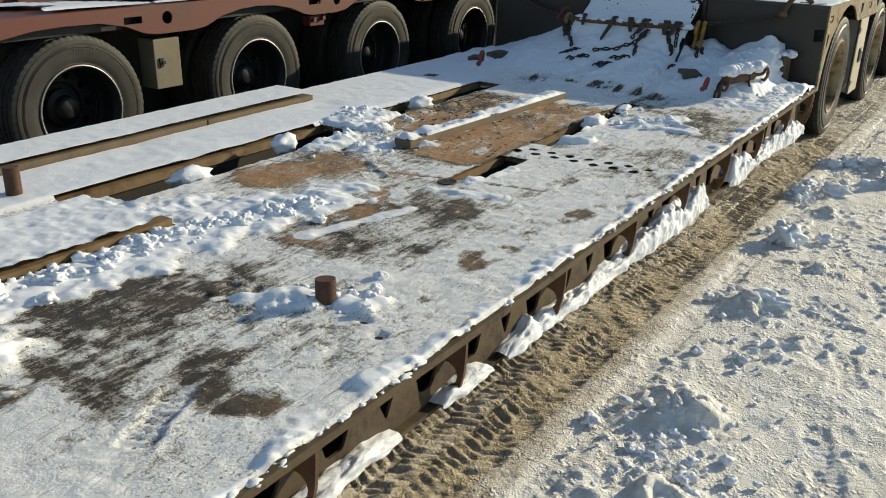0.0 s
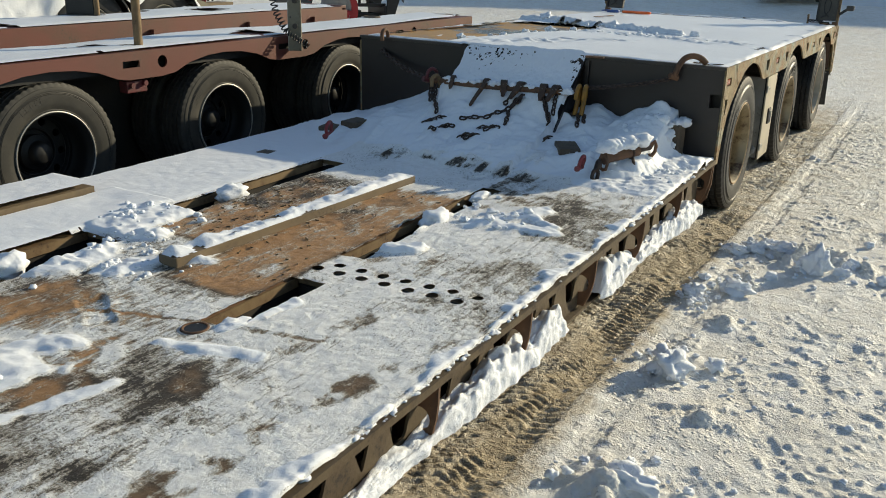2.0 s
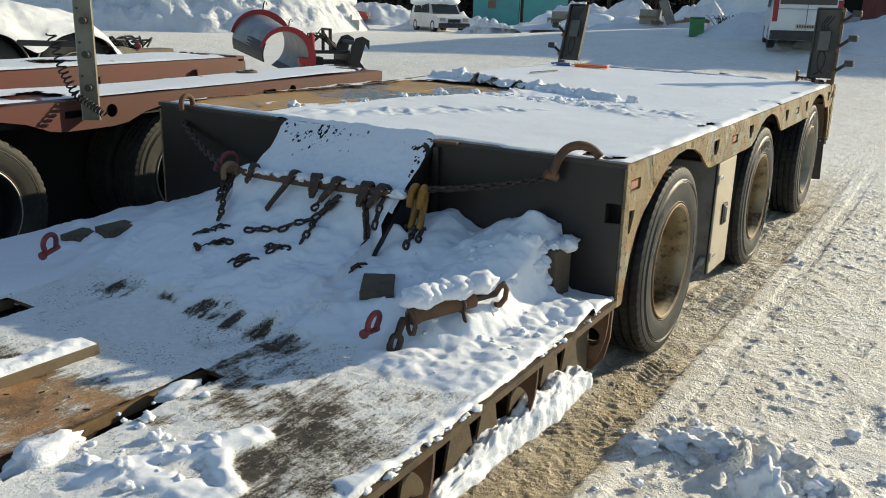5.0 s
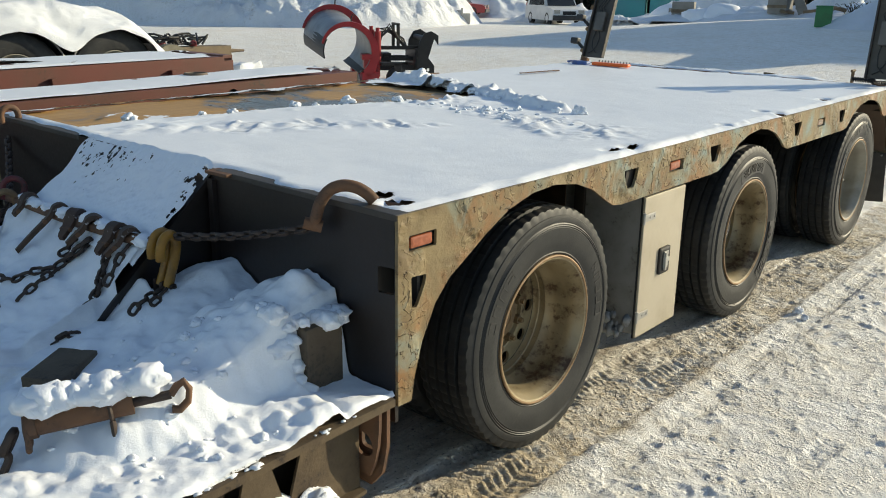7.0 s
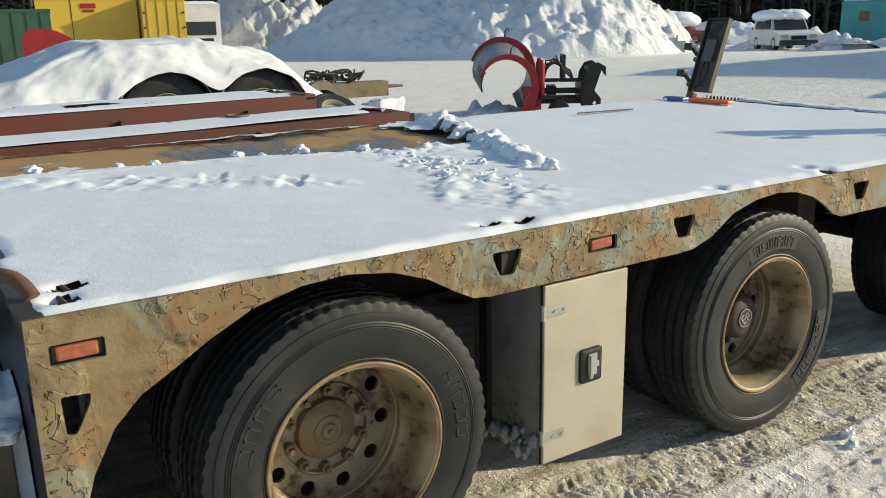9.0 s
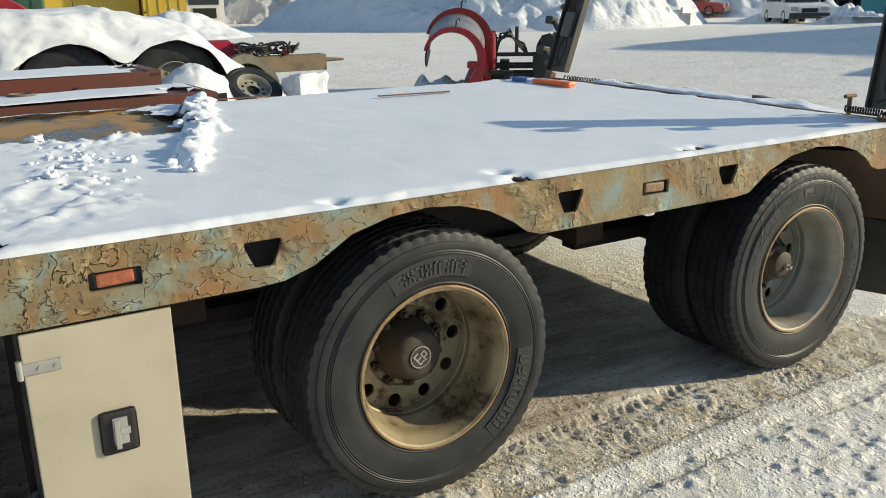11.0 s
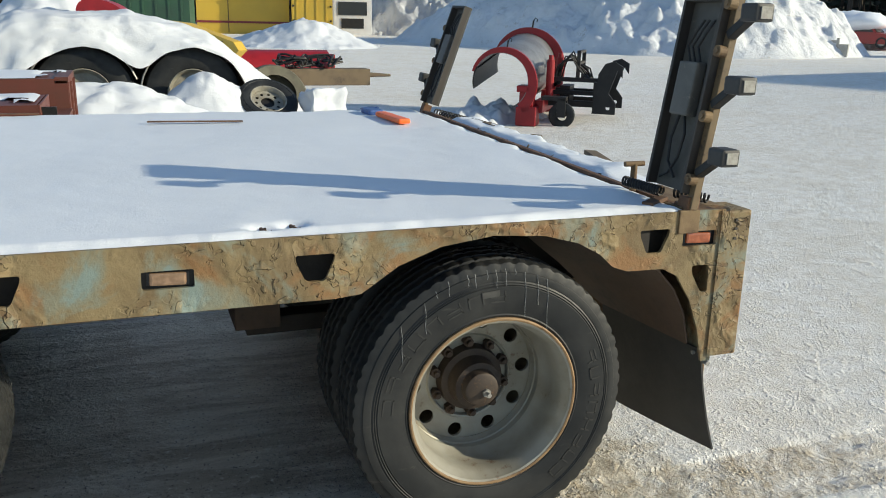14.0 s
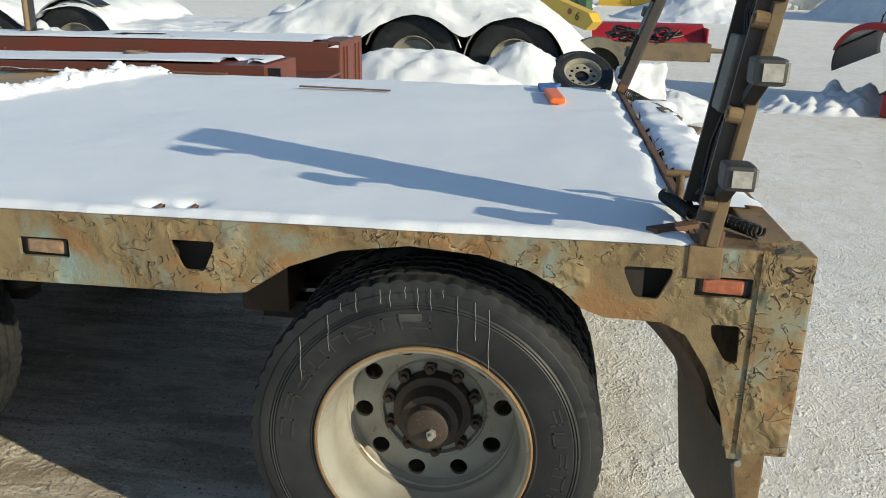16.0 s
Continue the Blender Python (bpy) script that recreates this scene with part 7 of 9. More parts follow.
def light_board(x, mirror, tall, m):
    s = -1 if mirror else 1
    root = thing("light_board", "dark steel light board with work lamps on brackets", "light board", m, "rear light boards")
    w = 0.215
    bm = boxes((-w / 2, w / 2, -0.008, 0.004, 0.05, tall))
    part("channel", bm, BOARD, root)
    for x0, x1, z0 in ((-w / 2, -w / 2 + 0.012, 0.05), (w / 2 - 0.012, w / 2, 0.05), (-w / 2 + 0.012, w / 2 - 0.012, tall - 0.012)):
        part("flange", boxes((x0, x1, -0.045, -0.008, z0, tall)), DARK_STEEL, root)
    bm = boxes((s * w / 2 - 0.004 if s > 0 else -w / 2 - 0.026, s * w / 2 + 0.026 if s > 0 else -w / 2 + 0.004, -0.014, 0.014, 0.0, tall + 0.005), bevel=0.003)
    part("edge_tube", bm, TUBE, root, "brown square tube")
    k = 0
    for z in (0.10, 0.31, 0.52, 0.67):
        if z > tall:
            continue
        bm = bmesh.new()
        rod(bm, (s * (w / 2 + 0.015), -0.045, z), (s * (w / 2 + 0.015), -0.015, z), 0.019, 14)
        rod(bm, (s * (w / 2 + 0.015), -0.050, z), (s * (w / 2 + 0.015), -0.044, z), 0.010, 8)
        part("tube_eye", bm, EDGE_STEEL, root)
    part("junction_box", boxes((-0.055, 0.045, -0.050, -0.008, 0.30, 0.48), bevel=0.008), GREY_BOX, root)
    for a in (-0.035, -0.01, 0.02):
        bm = bmesh.new()
        tube(bm, [(a, -0.02, 0.48), (a - 0.02, -0.028, 0.53), (a + 0.01, -0.028, 0.58), (a + 0.03, -0.02, min(0.62, tall - 0.03))], 0.004, 6)
        part("cable", bm, BLACK, root)
    bm = bmesh.new()
    tube(bm, [(0.0, -0.02, 0.30), (0.03, -0.028, 0.24), (0.02, -0.028, 0.16), (-0.02, -0.025, 0.10), (-0.06, -0.025, 0.08)], 0.005, 6)
    part("cable", bm, BLACK, root)
    bm = bmesh.new()
    tube(bm, [(-0.03, -0.02, 0.30), (-0.04, -0.028, 0.22), (-0.03, -0.028, 0.14), (0.02, -0.025, 0.09)], 0.005, 6)
    part("cable", bm, BLACK, root)
    for z in (0.165, 0.392, 0.615):
        if z > tall - 0.05:
            continue
        lamp = new("work_lamp")
        lamp.parent = root
        lamp.matrix_basis = pose(s * (w / 2 + 0.03), -0.01, z - 0.035, 0, 0, 0)
        bm = bmesh.new()
        box(bm, -0.014, 0.014, -0.016, 0.016, -0.012, 0.10, m=pose(0, 0, 0, 0, s * 52, 0), bevel=0.003)
        part("lamp_arm", bm, BLACK, lamp)
        hm = pose(s * 0.098, 0.0, 0.066, 8, 0, 0) @ Matrix.Scale(1.3, 4)
        bm = bmesh.new()
        box(bm, -0.030, 0.030, -0.030, 0.022, -0.022, 0.022, m=hm, bevel=0.008)
        part("lamp_housing", bm, PLASTIC, lamp)
        bm = bmesh.new()
        box(bm, -0.022, 0.022, 0.0205, 0.0255, -0.015, 0.015, m=hm)
        box(bm, 0.0285 if s > 0 else -0.0325, 0.0325 if s > 0 else -0.0285, -0.018, 0.014, -0.014, 0.014, m=hm)
        part("lamp_glass", bm, CLEAR, lamp)
    bm = boxes((s * 0.09 - 0.02, s * 0.09 + 0.035, -0.025, 0.025, -0.03, 0.04), bevel=0.004)
    part("foot", bm, RUST, root)
    return root


light_board(-0.118, False, 0.69, pose(-0.125, 5.475, 1.10, -8.5, 0, 0))
light_board(-2.68, True, 0.66, TILT @ pose(-2.675, 5.475, 1.10, -19, 0, 0))
for pts, nm in ((spring_pts((-0.31, 5.40, 1.145), (-0.15, 5.45, 1.135), 0.015, 14), ""), (spring_pts((-0.20, 5.54, 1.115), (-0.10, 5.61, 1.112), 0.014, 9), ""), (spring_pts((-2.62, 5.50, 1.135), (-2.10, 5.62, 1.115), 0.022, 18), "")):
    bm = bmesh.new()
    tube(bm, pts, 0.0045, 6)
    solid("coiled_cable", bm, BLACK, "black coiled cable lying on the rear beam", "cable", "coiled cables", smooth=60)
bm = bmesh.new()
rod(bm, (-0.315, 5.44, 1.08), (-0.315, 5.44, 1.205), 0.012, 10)
rod(bm, (-0.315, 5.40, 1.205), (-0.315, 5.48, 1.205), 0.010, 10)
solid("tee_handle", bm, EDGE_STEEL, "rusty tee-shaped locking pin at the rear edge", "locking pin", smooth=40)
bm = bmesh.new()
box(bm, -0.02, 0.02, -0.07, 0.07, 0, 0.018, bevel=0.003)
solid("latch_bar", bm, RUST, "small rusty latch bar at the deck corner", "latch", m=pose(-0.11, 5.40, 1.10, 0, 0, 35))
# snow and broken boards along the rear beam
xs, ys = np.arange(-2.45, -0.36, 0.018), np.arange(5.47, 5.715, 0.018)
X, Y = np.meshgrid(xs, ys, indexing="ij")
n2 = fbm(X, Y, 0.15, 4, 51)
Z = 1.078 + 0.034 * ss((0.115 - np.abs(Y - 5.585)) / 0.06 + n2) * ss((X + 2.45) / 0.2) * ss((-0.40 - X) / 0.3) * (1 + 0.6 * n2)
tagged(new("rear_snow", sheet("rear_snow", xs, ys, Z, SNOW_SMOOTH, ((Z > 1.084)[:-1, :-1]))), "snow lying along the rear beam", "snow", kind="stuff").matrix_basis = TILT
for cx, cy, l, rz in ((-0.95, 5.68, 0.30, 80), (-1.55, 5.66, 0.16, 70), (-2.0, 5.63, 0.22, 100)):
    bm = bmesh.new()
    box(bm, -0.03, 0.03, -l / 2, l / 2, 0, 0.02, bevel=0.003)
    solid("board_scrap", bm, TIMBER, "broken brown board scrap on the rear beam", "board", "board scraps", m=TILT @ pose(cx, cy, 1.088, 3, 4, rz))
# orange tool on the deck
flag = thing("hand_tool", "blue hand tool with a bright orange handle lying on the snow", "tool", TILT @ pose(-2.27, 5.11, 1.122, 0, 0, 6))
bm = bmesh.new()
box(bm, -0.17, 0.18, -0.035, 0.035, -0.010, 0.018, bevel=0.010)
part("handle", bm, ORANGE, flag)
bm = bmesh.new()
box(bm, -0.36, -0.21, -0.05, 0.04, -0.012, 0.02, bevel=0.010)
tube(bm, [(-0.3, 0.03, 0.01), (-0.38, 0.07, 0.01), (-0.44, 0.03, 0.005), (-0.40, -0.03, 0.005)], 0.008, 6)
part("head", bm, BLUE, flag)
# thin rusty strips lying on the far side of the deck
for p in ((-2.30, 4.05, 0.48, 85), (-2.72, 3.10, 0.35, 88)):
    bm = bmesh.new()
    box(bm, -p[2] / 2, p[2] / 2, -0.012, 0.012, 0, 0.006)
    solid("metal_strip", bm, RUST, "thin rusty metal strip lying in the deck snow", "strip", "metal strips", m=TILT @ pose(p[0], p[1], 1.116, 0, 0, p[3]))

# ---- the red-brown flatbed trailer alongside ----
FLEAN = Matrix.Translation((0, -1.0, 1.0)) @ pose(0, 0, 0, 0.62, 0, 0) @ Matrix.Translation((0, 1.0, -1.0))
flat = thing("flatbed_trailer", "red-brown four-axle flatbed trailer with a snowy deck", "trailer", FLEAN)
FX = -3.55
HUBS = (-3.72, -2.20, -0.70, 0.87)
low = [(-4.85, 0.62), (-4.70, 0.74), (-4.50, 0.86), (-4.25, 0.945), (-4.0, 0.985), (-3.79, 0.995)]
for i, h in enumerate(HUBS):
    if i:
        low += [(h - 0.62, 0.885), (h - 0.50, 0.90), (h - 0.36, 0.955), (h - 0.18, 0.99), (h, 1.0)]
    low += [(h + 0.18, 0.99), (h + 0.36, 0.955), (h + 0.50, 0.90), (h + 0.60, 0.885)]
low += [(1.60, 0.935), (3.20, 0.945)]
fl_holes = []
for y in (-3.03, -1.31, 0.25, 1.98):
    fl_holes += [ring(y, 0.985, 0.042, 20), slot_hole(y - 0.34, y - 0.20, 0.965, 1.01)]
bm = bmesh.new()
plate(bm, [(-4.95, 0.70)] + low + [(3.20, 1.07), (-4.3, 1.07), (-4.62, 0.96), (-4.8, 0.85)], fl_holes, lambda y, z: (FX, y, z), (-0.014, 0, 0))
part("side_panel", bm, RED_BROWN, flat)
# black strip added so that the panel holes read dark
part("hole_dark_strip", boxes((FX - 0.09, FX - 0.075, -4.3, 3.3, 0.93, 1.05)), BLACK, flat)
part("deck_board", boxes((-4.27, FX - 0.015, -4.4, 3.19, 1.045, 1.068)), RED_BROWN, flat)
part("deck_board", boxes((-6.25, -5.35, -7.0, 3.18, 1.06, 1.099)), RED_BROWN, flat)
part("far_beam", boxes((-5.37, -5.35, -7.0, 3.28, 0.80, 1.06)), RED_BROWN, flat)
part("well_floor", boxes((-5.34, -4.29, -7.0, 3.3, 0.84, 0.86)), RED_BROWN, flat)
part("near_beam", boxes((-4.29, -4.27, -7.0, 3.20, 0.84, 1.068)), RED_BROWN, flat)
for y in (-3.0, -1.4, 0.2, 1.5, 2.6):
    part("well_rib", boxes((-5.345, -5.30, y - 0.02, y + 0.02, 0.86, 1.01)), RED_BROWN, flat)
# the stepped rear ends of the two deck beams
bm = boxes((-4.27, FX, 3.20, 3.212, 0.62, 1.07), (-4.285, -4.27, 3.0, 3.212, 0.62, 1.07), bevel=0.002)
box(bm, -4.18, -3.62, 3.211, 3.215, 0.68, 1.02)
part("rear_end", bm, RED_BROWN, flat)
bm = boxes((-6.25, -5.37, 3.275, 3.287, 0.55, 1.11), (-6.25, -6.235, 3.1, 3.287, 0.55, 1.11), (-6.25, -5.37, 3.18, 3.28, 1.08, 1.11), bevel=0.002)
for x in (-6.1, -5.95, -5.62, -5.5):
    box(bm, x - 0.012, x + 0.012, 3.286, 3.30, 0.58, 1.06)
part("rear_end", bm, RED_BROWN, flat)
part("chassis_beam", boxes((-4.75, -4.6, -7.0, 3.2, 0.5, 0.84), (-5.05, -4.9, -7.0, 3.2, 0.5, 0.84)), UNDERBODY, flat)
# sheet added behind the wheels to stand for the dark under the flatbed
part("dark_backing_sheet", boxes((-4.20, -4.18, -7.0, 3.2, 0.03, 1.04)), UNDERBODY, flat)
ftyre = to_mesh("tyre", tyre_bm(), worn("brown_dusty_tyre_rubber", (0.020, 0.019, 0.016), (0.039, 0.035, 0.029), (0.070, 0.062, 0.049), 5, 70, 0.65, 0, 0.3, 0.002, 0.57), 35)
# rims and hubs coloured black to give the dark hollow of the wheels
frim = to_mesh("rim", rim_bm(), BLACK, 35)
flip_edge = bmesh.new()
lathe(flip_edge, [(0.115, 0.299), (0.126, 0.2985), (0.1275, 0.294), (0.126, 0.290), (0.117, 0.289)], 64)
flip_me = to_mesh("rim_lip", flip_edge, ZINC, 35)
for i, y in enumerate(HUBS):
    for dx, shown in ((0.0, True), (-0.31, False)):
        w = new("wheel")
        w.parent = flat
        w.matrix_basis = pose(FX - 0.15 + dx, y, 0.470, 30 * i, 0, 0) @ Matrix.Diagonal((1, 0.96, 0.96, 1))
        for nm, me in (("tyre", ftyre), ("rim", frim), ("rim_lip", flip_me)):
            new(nm, me).parent = w
        if shown:
            bm = bmesh.new()
            lathe(bm, [(-0.10, 0.125), (-0.08, 0.12), (-0.06, 0.085), (-0.02, 0.075), (-0.005, 0.055), (-0.003, 0.0)], 28)
            part("hub", bm, BLACK, w, smooth=40)
            letters(0.38, 100, 70, 5, 0.042, i + 20, RUBBER_MARK, w)
    bm = bmesh.new()
    rod(bm, (-6.0, y, 0.45), (FX - 0.3, y, 0.45), 0.06, 12)
    part("axle", bm, UNDERBODY, flat)
bm = boxes((FX - 0.20, FX - 0.04, -3.135, -2.92, 0.515, 0.845), bevel=0.005)
cab = part("side_box", bm, worn("tan_painted_box", (0.19, 0.16, 0.11), (0.15, 0.125, 0.085), (0.08, 0.065, 0.048), 5, 50, 0.6, 0, 0.2, 0.002, 0.56), flat, "small tan metal box with a latch")
part("latch", boxes((FX - 0.042, FX - 0.03, -3.10, -3.07, 0.66, 0.72), (FX - 0.04, FX - 0.02, -3.085, -3.06, 0.68, 0.70)), BLACK, cab)
bm = boxes((FX - 0.12, FX - 0.04, -1.60, -1.43, 0.79, 0.87), bevel=0.006)
for y, z in ((-1.57, 0.84), (-1.46, 0.85)):
    rod(bm, (FX - 0.05, y, z), (FX - 0.01, y, z), 0.018, 12)
part("brake_valve", bm, RED_DARK, flat)
bm = boxes((FX - 0.13, FX - 0.05, -1.58, -1.45, 0.80, 0.855), bevel=0.004)
part("valve_body", bm, ZINC, flat)
# snow on its deck
for x0, x1, y0, y1, z, sd in ((-4.26, FX - 0.02, -4.35, 3.18, 1.069, 3), (-6.24, -5.37, -7.0, 3.26, 1.10, 6)):
    xs, ys = np.arange(x0, x1, 0.03), np.arange(y0, y1, 0.04)
    X, Y = np.meshgrid(xs, ys, indexing="ij")
    e = np.minimum(np.minimum(X - x0, x1 - X), np.minimum(Y - y0, y1 - Y))
    Z = z + np.maximum(0.022 + 0.02 * fbm(X, Y, 0.9, 4, sd), 0.003) * (0.3 + 0.7 * ss(e / 0.07))
    Z = np.where((Y > y1 - 0.25) & (fbm(X, Y, 0.3, 3, sd + 2) > -0.05), z + 0.002 + 0 * Z, Z)
    keep = (fbm(X, Y, 0.5, 4, sd + 9) < 0.36)[:-1, :-1] & (Z > z + 0.0025)[:-1, :-1]
    tagged(new("deck_snow", sheet("deck_snow", xs, ys, Z, SNOW_SMOOTH, keep)), "thin even snow on the flatbed deck", "snow", kind="stuff").matrix_basis = FLEAN
# stakes on its edge
bm = bmesh.new()
rod(bm, (-3.72, -1.36, 1.05), (-3.71, -1.36, 2.3), 0.030, 16)
solid("round_stake", bm, EDGE_STEEL, "brown round steel stake standing in the flatbed deck", "stake", smooth=40)
stake = thing("flat_stake", "drab perforated steel stake with a crossbar on the flatbed", "stake", pose(-3.50, 0.06, 1.10, 0, 0, 30))
part("upright", boxes((-0.055, 0.055, -0.012, 0.012, -0.14, 1.2), bevel=0.004), worn("drab_olive_steel", (0.24, 0.22, 0.165), (0.19, 0.165, 0.115), (0.10, 0.075, 0.05), 5, 50, 0.55, 0.1, 0.2, 0.002, 0.56), stake)
part("web", boxes((-0.055, -0.045, -0.012, 0.07, -0.14, 1.2)), ZINC, stake)
for z in (0.06, 0.26, 0.46, 0.72):
    bm = bmesh.new()
    rod(bm, (0.01, -0.045, z), (0.01, 0.0, z), 0.022, 12)
    part("boss", bm, DARK_STEEL, stake)
    bm = bmesh.new()
    rod(bm, (-0.03, -0.02, z + 0.07), (-0.03, 0.0, z + 0.07), 0.007, 8)
    part("bolt", bm, DARK_STEEL, stake)
part("crossbar", boxes((-0.42, -0.045, -0.008, 0.008, 0.30, 0.335), bevel=0.003), DARK_STEEL, stake)
bm = bmesh.new()
tube(bm, spring_pts((-0.20, -0.02, 0.38), (-0.14, -0.03, 0.16), 0.026, 6) + spring_pts((-0.14, -0.03, 0.16), (-0.06, -0.06, 0.02), 0.026, 5) + spring_pts((-0.06, -0.06, 0.02), (0.12, -0.09, -0.09), 0.020, 9), 0.0055, 6)
part("coiled_cable", bm, BLACK, stake, "black coiled cable", smooth=60)
# tall lamp mast folded up on its far beam
mast = thing("lamp_mast", "dark steel lamp mast with a brown edge tube on the flatbed", "mast", FLEAN @ pose(-6.08, 0.02, 1.10, 0, 0, 20))
part("foot_plate", boxes((-0.20, 0.20, -0.07, 0.07, 0.0, 0.020), bevel=0.003), DARK_STEEL, mast)
part("mast_panel", boxes((-0.16, 0.13, -0.020, 0.020, 0.020, 1.25), bevel=0.006), BLACK, mast)
bm = bmesh.new()
rod(bm, (0.155, 0.0, 0.02), (0.155, 0.0, 1.3), 0.026, 14)
part("edge_tube", bm, EDGE_STEEL, mast, "rusty brown edge tube", smooth=40)
for z in (0.42, 0.80, 1.10):
    part("stiffener", boxes((-0.165, 0.14, -0.034, -0.018, z, z + 0.035), bevel=0.003), DARK_STEEL, mast)
part("crossbar", boxes((0.13, 0.52, -0.012, 0.012, 0.33, 0.362), bevel=0.003), DARK_STEEL, mast)
for cx, cy, z in ((-4.12, 2.05, 1.10), (-5.55, 2.35, 1.075)):
    bm = bmesh.new()
    for k in range(3):
        tube(bm, [((0.10 - 0.01 * k) * math.cos(a), (0.10 - 0.01 * k) * math.sin(a), 0.013 * k) for a in [i * math.tau / 22 for i in range(22)]], 0.010, 6, True)
    solid("rope_coil", bm, worn("dirty_brown_rope", (0.16, 0.12, 0.09), (0.12, 0.09, 0.07), (0.07, 0.05, 0.04), 20, 140, 0.8, 0, 0.5, 0.002, 0.56), "small coil of dirty rope on the flatbed deck", "rope coil", "rope coils", smooth=60, m=pose(cx, cy, z))


# ---- the yard behind ----
def mound(name, cx, cy, rx, ry, h, label, seed, mat=OLD_SNOW, z=None, turn=0, rough=0.5, power=1.0):
    n = 90 if rx < 8 else 260
    xs = np.linspace(-1.25, 1.25, n)
    X, Y = np.meshgrid(xs, xs, indexing="ij")
    sx, sy = X * rx, Y * ry
    size = min(rx, ry)
    d = np.hypot(X, Y) + 0.5 * rough * fbm(sx, sy, size * 0.8, 4, seed)
    base = ss((1.05 - d) / 1.05) ** power
    Z = h * base * (1 + rough * 0.9 * fbm(sx, sy, size * 0.35, 5, seed + 3)) + (base > 0.02) * rough * 0.10 * h * fbm(sx, sy, size * 0.10, 4, seed + 5)
    if rx > 8:
        Z = Z + (base > 0.02) * (0.55 * np.maximum(fbm(sx, sy, 0.8, 4, seed + 7), 0) * ss(0.5 + 3 * fbm(sx, sy, 5.0, 3, seed + 8)) + 0.25 * fbm(sx, sy, 0.5, 3, seed + 9))
    z = rise_at(cx, cy) if z is None else z
    ob = new(name, sheet(name, xs, xs, Z - 0.12 * ss((d - 0.85) / 0.2), mat, None, None, 180, sx, sy))
    ob.matrix_basis = pose(cx, cy, z - 0.02, 0, 0, turn)
    return tagged(ob, label, "snow pile")


def hill():
    """The big ploughed heap: steep on one flank, long on the other."""
    n = 300
    us, vs_ = np.linspace(-17, 13, n), np.linspace(-10.5, 10.5, n)
    U, V = np.meshgrid(us, vs_, indexing="ij")
    k = np.where(U > 3.0, (U - 3.0) / 8.2, (3.0 - U) / 15.5)
    d = np.hypot(k, V / 9.0) + 0.16 * fbm(U, V, 7.0, 4, 3)
    up = np.clip(1.0 - d, 0, 1)
    h = 7.2 * (up - 0.10 * np.exp(-(up - 1) ** 2 / 0.02))
    h = h + ss(up * 6) * (0.9 * fbm(U, V, 5.0, 4, 6) + 0.30 * fbm(U, V, 1.1, 4, 7))
    lumpy = ss((U - 1.0) / 5.0 + 1.2 * fbm(U, V, 4.0, 3, 8))
    h = h + ss(up * 8) * lumpy * 0.75 * np.maximum(fbm(U, V, 0.9, 4, 9), 0)
    h = h + ss(up * 8) * (0.6 * np.maximum(fbm(U, V, 0.7, 3, 10) - 0.22, 0) + 0.24 * fbm(U, V, 0.42, 4, 11))
    mat = old_snow("ploughed_snow", (0.76, 0.785, 0.82), (0.42, 0.375, 0.32), 1.0, 7.0, 1.3, 0.16, 0.545)
    ob = new("snow_hill", sheet("snow_hill", us, vs_, h - 0.15 * ss((d - 0.9) / 0.1), mat, None, None, 180, U, V))
    ob.matrix_basis = pose(-35.6, 26.8, 0.43, 0, 0, 36)
    tagged(ob, "tall ploughed snow hill, dirty and lumpy on one flank", "snow pile")


hill()
mound("snow_hill", -54.0, 22.5, 9.0, 5.0, 3.6, "ploughed snow bank with dirty lumps", 5, old_snow("dirty_ploughed_snow", (0.66, 0.66, 0.66), (0.38, 0.34, 0.29), 1.0, 7.0, 1.5, 0.25, 0.53), turn=60, rough=0.55)
mound("snow_hill", -46.0, 2.0, 5.0, 6.0, 3.0, "rounded snow pile near the yellow truck", 6, turn=20)
mound("snow_bank", -33.0, 10.5, 3.4, 2.2, 1.15, "low rounded snow pile on the yard", 7, turn=70, rough=0.35)
mound("snow_bank", -5.6, 27.9, 2.4, 1.7, 0.95, "smooth snow bank along the parked vehicles", 8, rough=0.3, turn=10)
mound("snow_bank", -13.2, 37.4, 6.5, 2.0, 0.55, "low lumpy snow bank near the green bin", 9, rough=0.8)
mound("snow_bank", -14.5, 40.0, 2.3, 1.6, 1.45, "smooth domed snow heap behind crates", 41, rough=0.3, power=0.8)
mound("snow_bank", -10.2, 38.4, 1.6, 1.2, 1.05, "small domed snow heap behind odds and ends", 42, rough=0.5, power=0.8)
mound("snow_bank", -8.6, 44.0, 5.5, 2.6, 2.4, "broad tall snow heap at the edge of the yard", 43, rough=0.45, power=0.8)
mound("snow_bank", -17.4, 38.2, 2.0, 1.2, 0.8, "snow heap over stacked boards", 44, rough=0.7, power=0.8)
mound("snow_bank", -19.5, 46.0, 5.5, 2.4, 1.6, "long snow heap at the edge of the yard", 45, rough=0.5, power=0.8)
mound("snow_bank", -25.5, 40.5, 4.0, 1.6, 0.9, "snow bank beside a parked car", 10, rough=0.6, turn=35)
mound("snow_bank", -20.5, 35.8, 2.2, 1.0, 0.6, "lumpy snow heap beside a parked car", 11, rough=0.9)
mound("snow_bank", -35.8, 46.5, 6.0, 2.5, 1.5, "long snow bank with buried cars", 12, rough=0.5, turn=40)
mound("snow_bank", -1.0, 25.5, 3.2, 2.0, 1.0, "smooth snow bank beside the van", 14, rough=0.3)
mound("snow_bank", -17.0, 0.6, 3.0, 2.6, 1.3, "lumpy ploughed snow heap", 15, rough=0.9, turn=20)


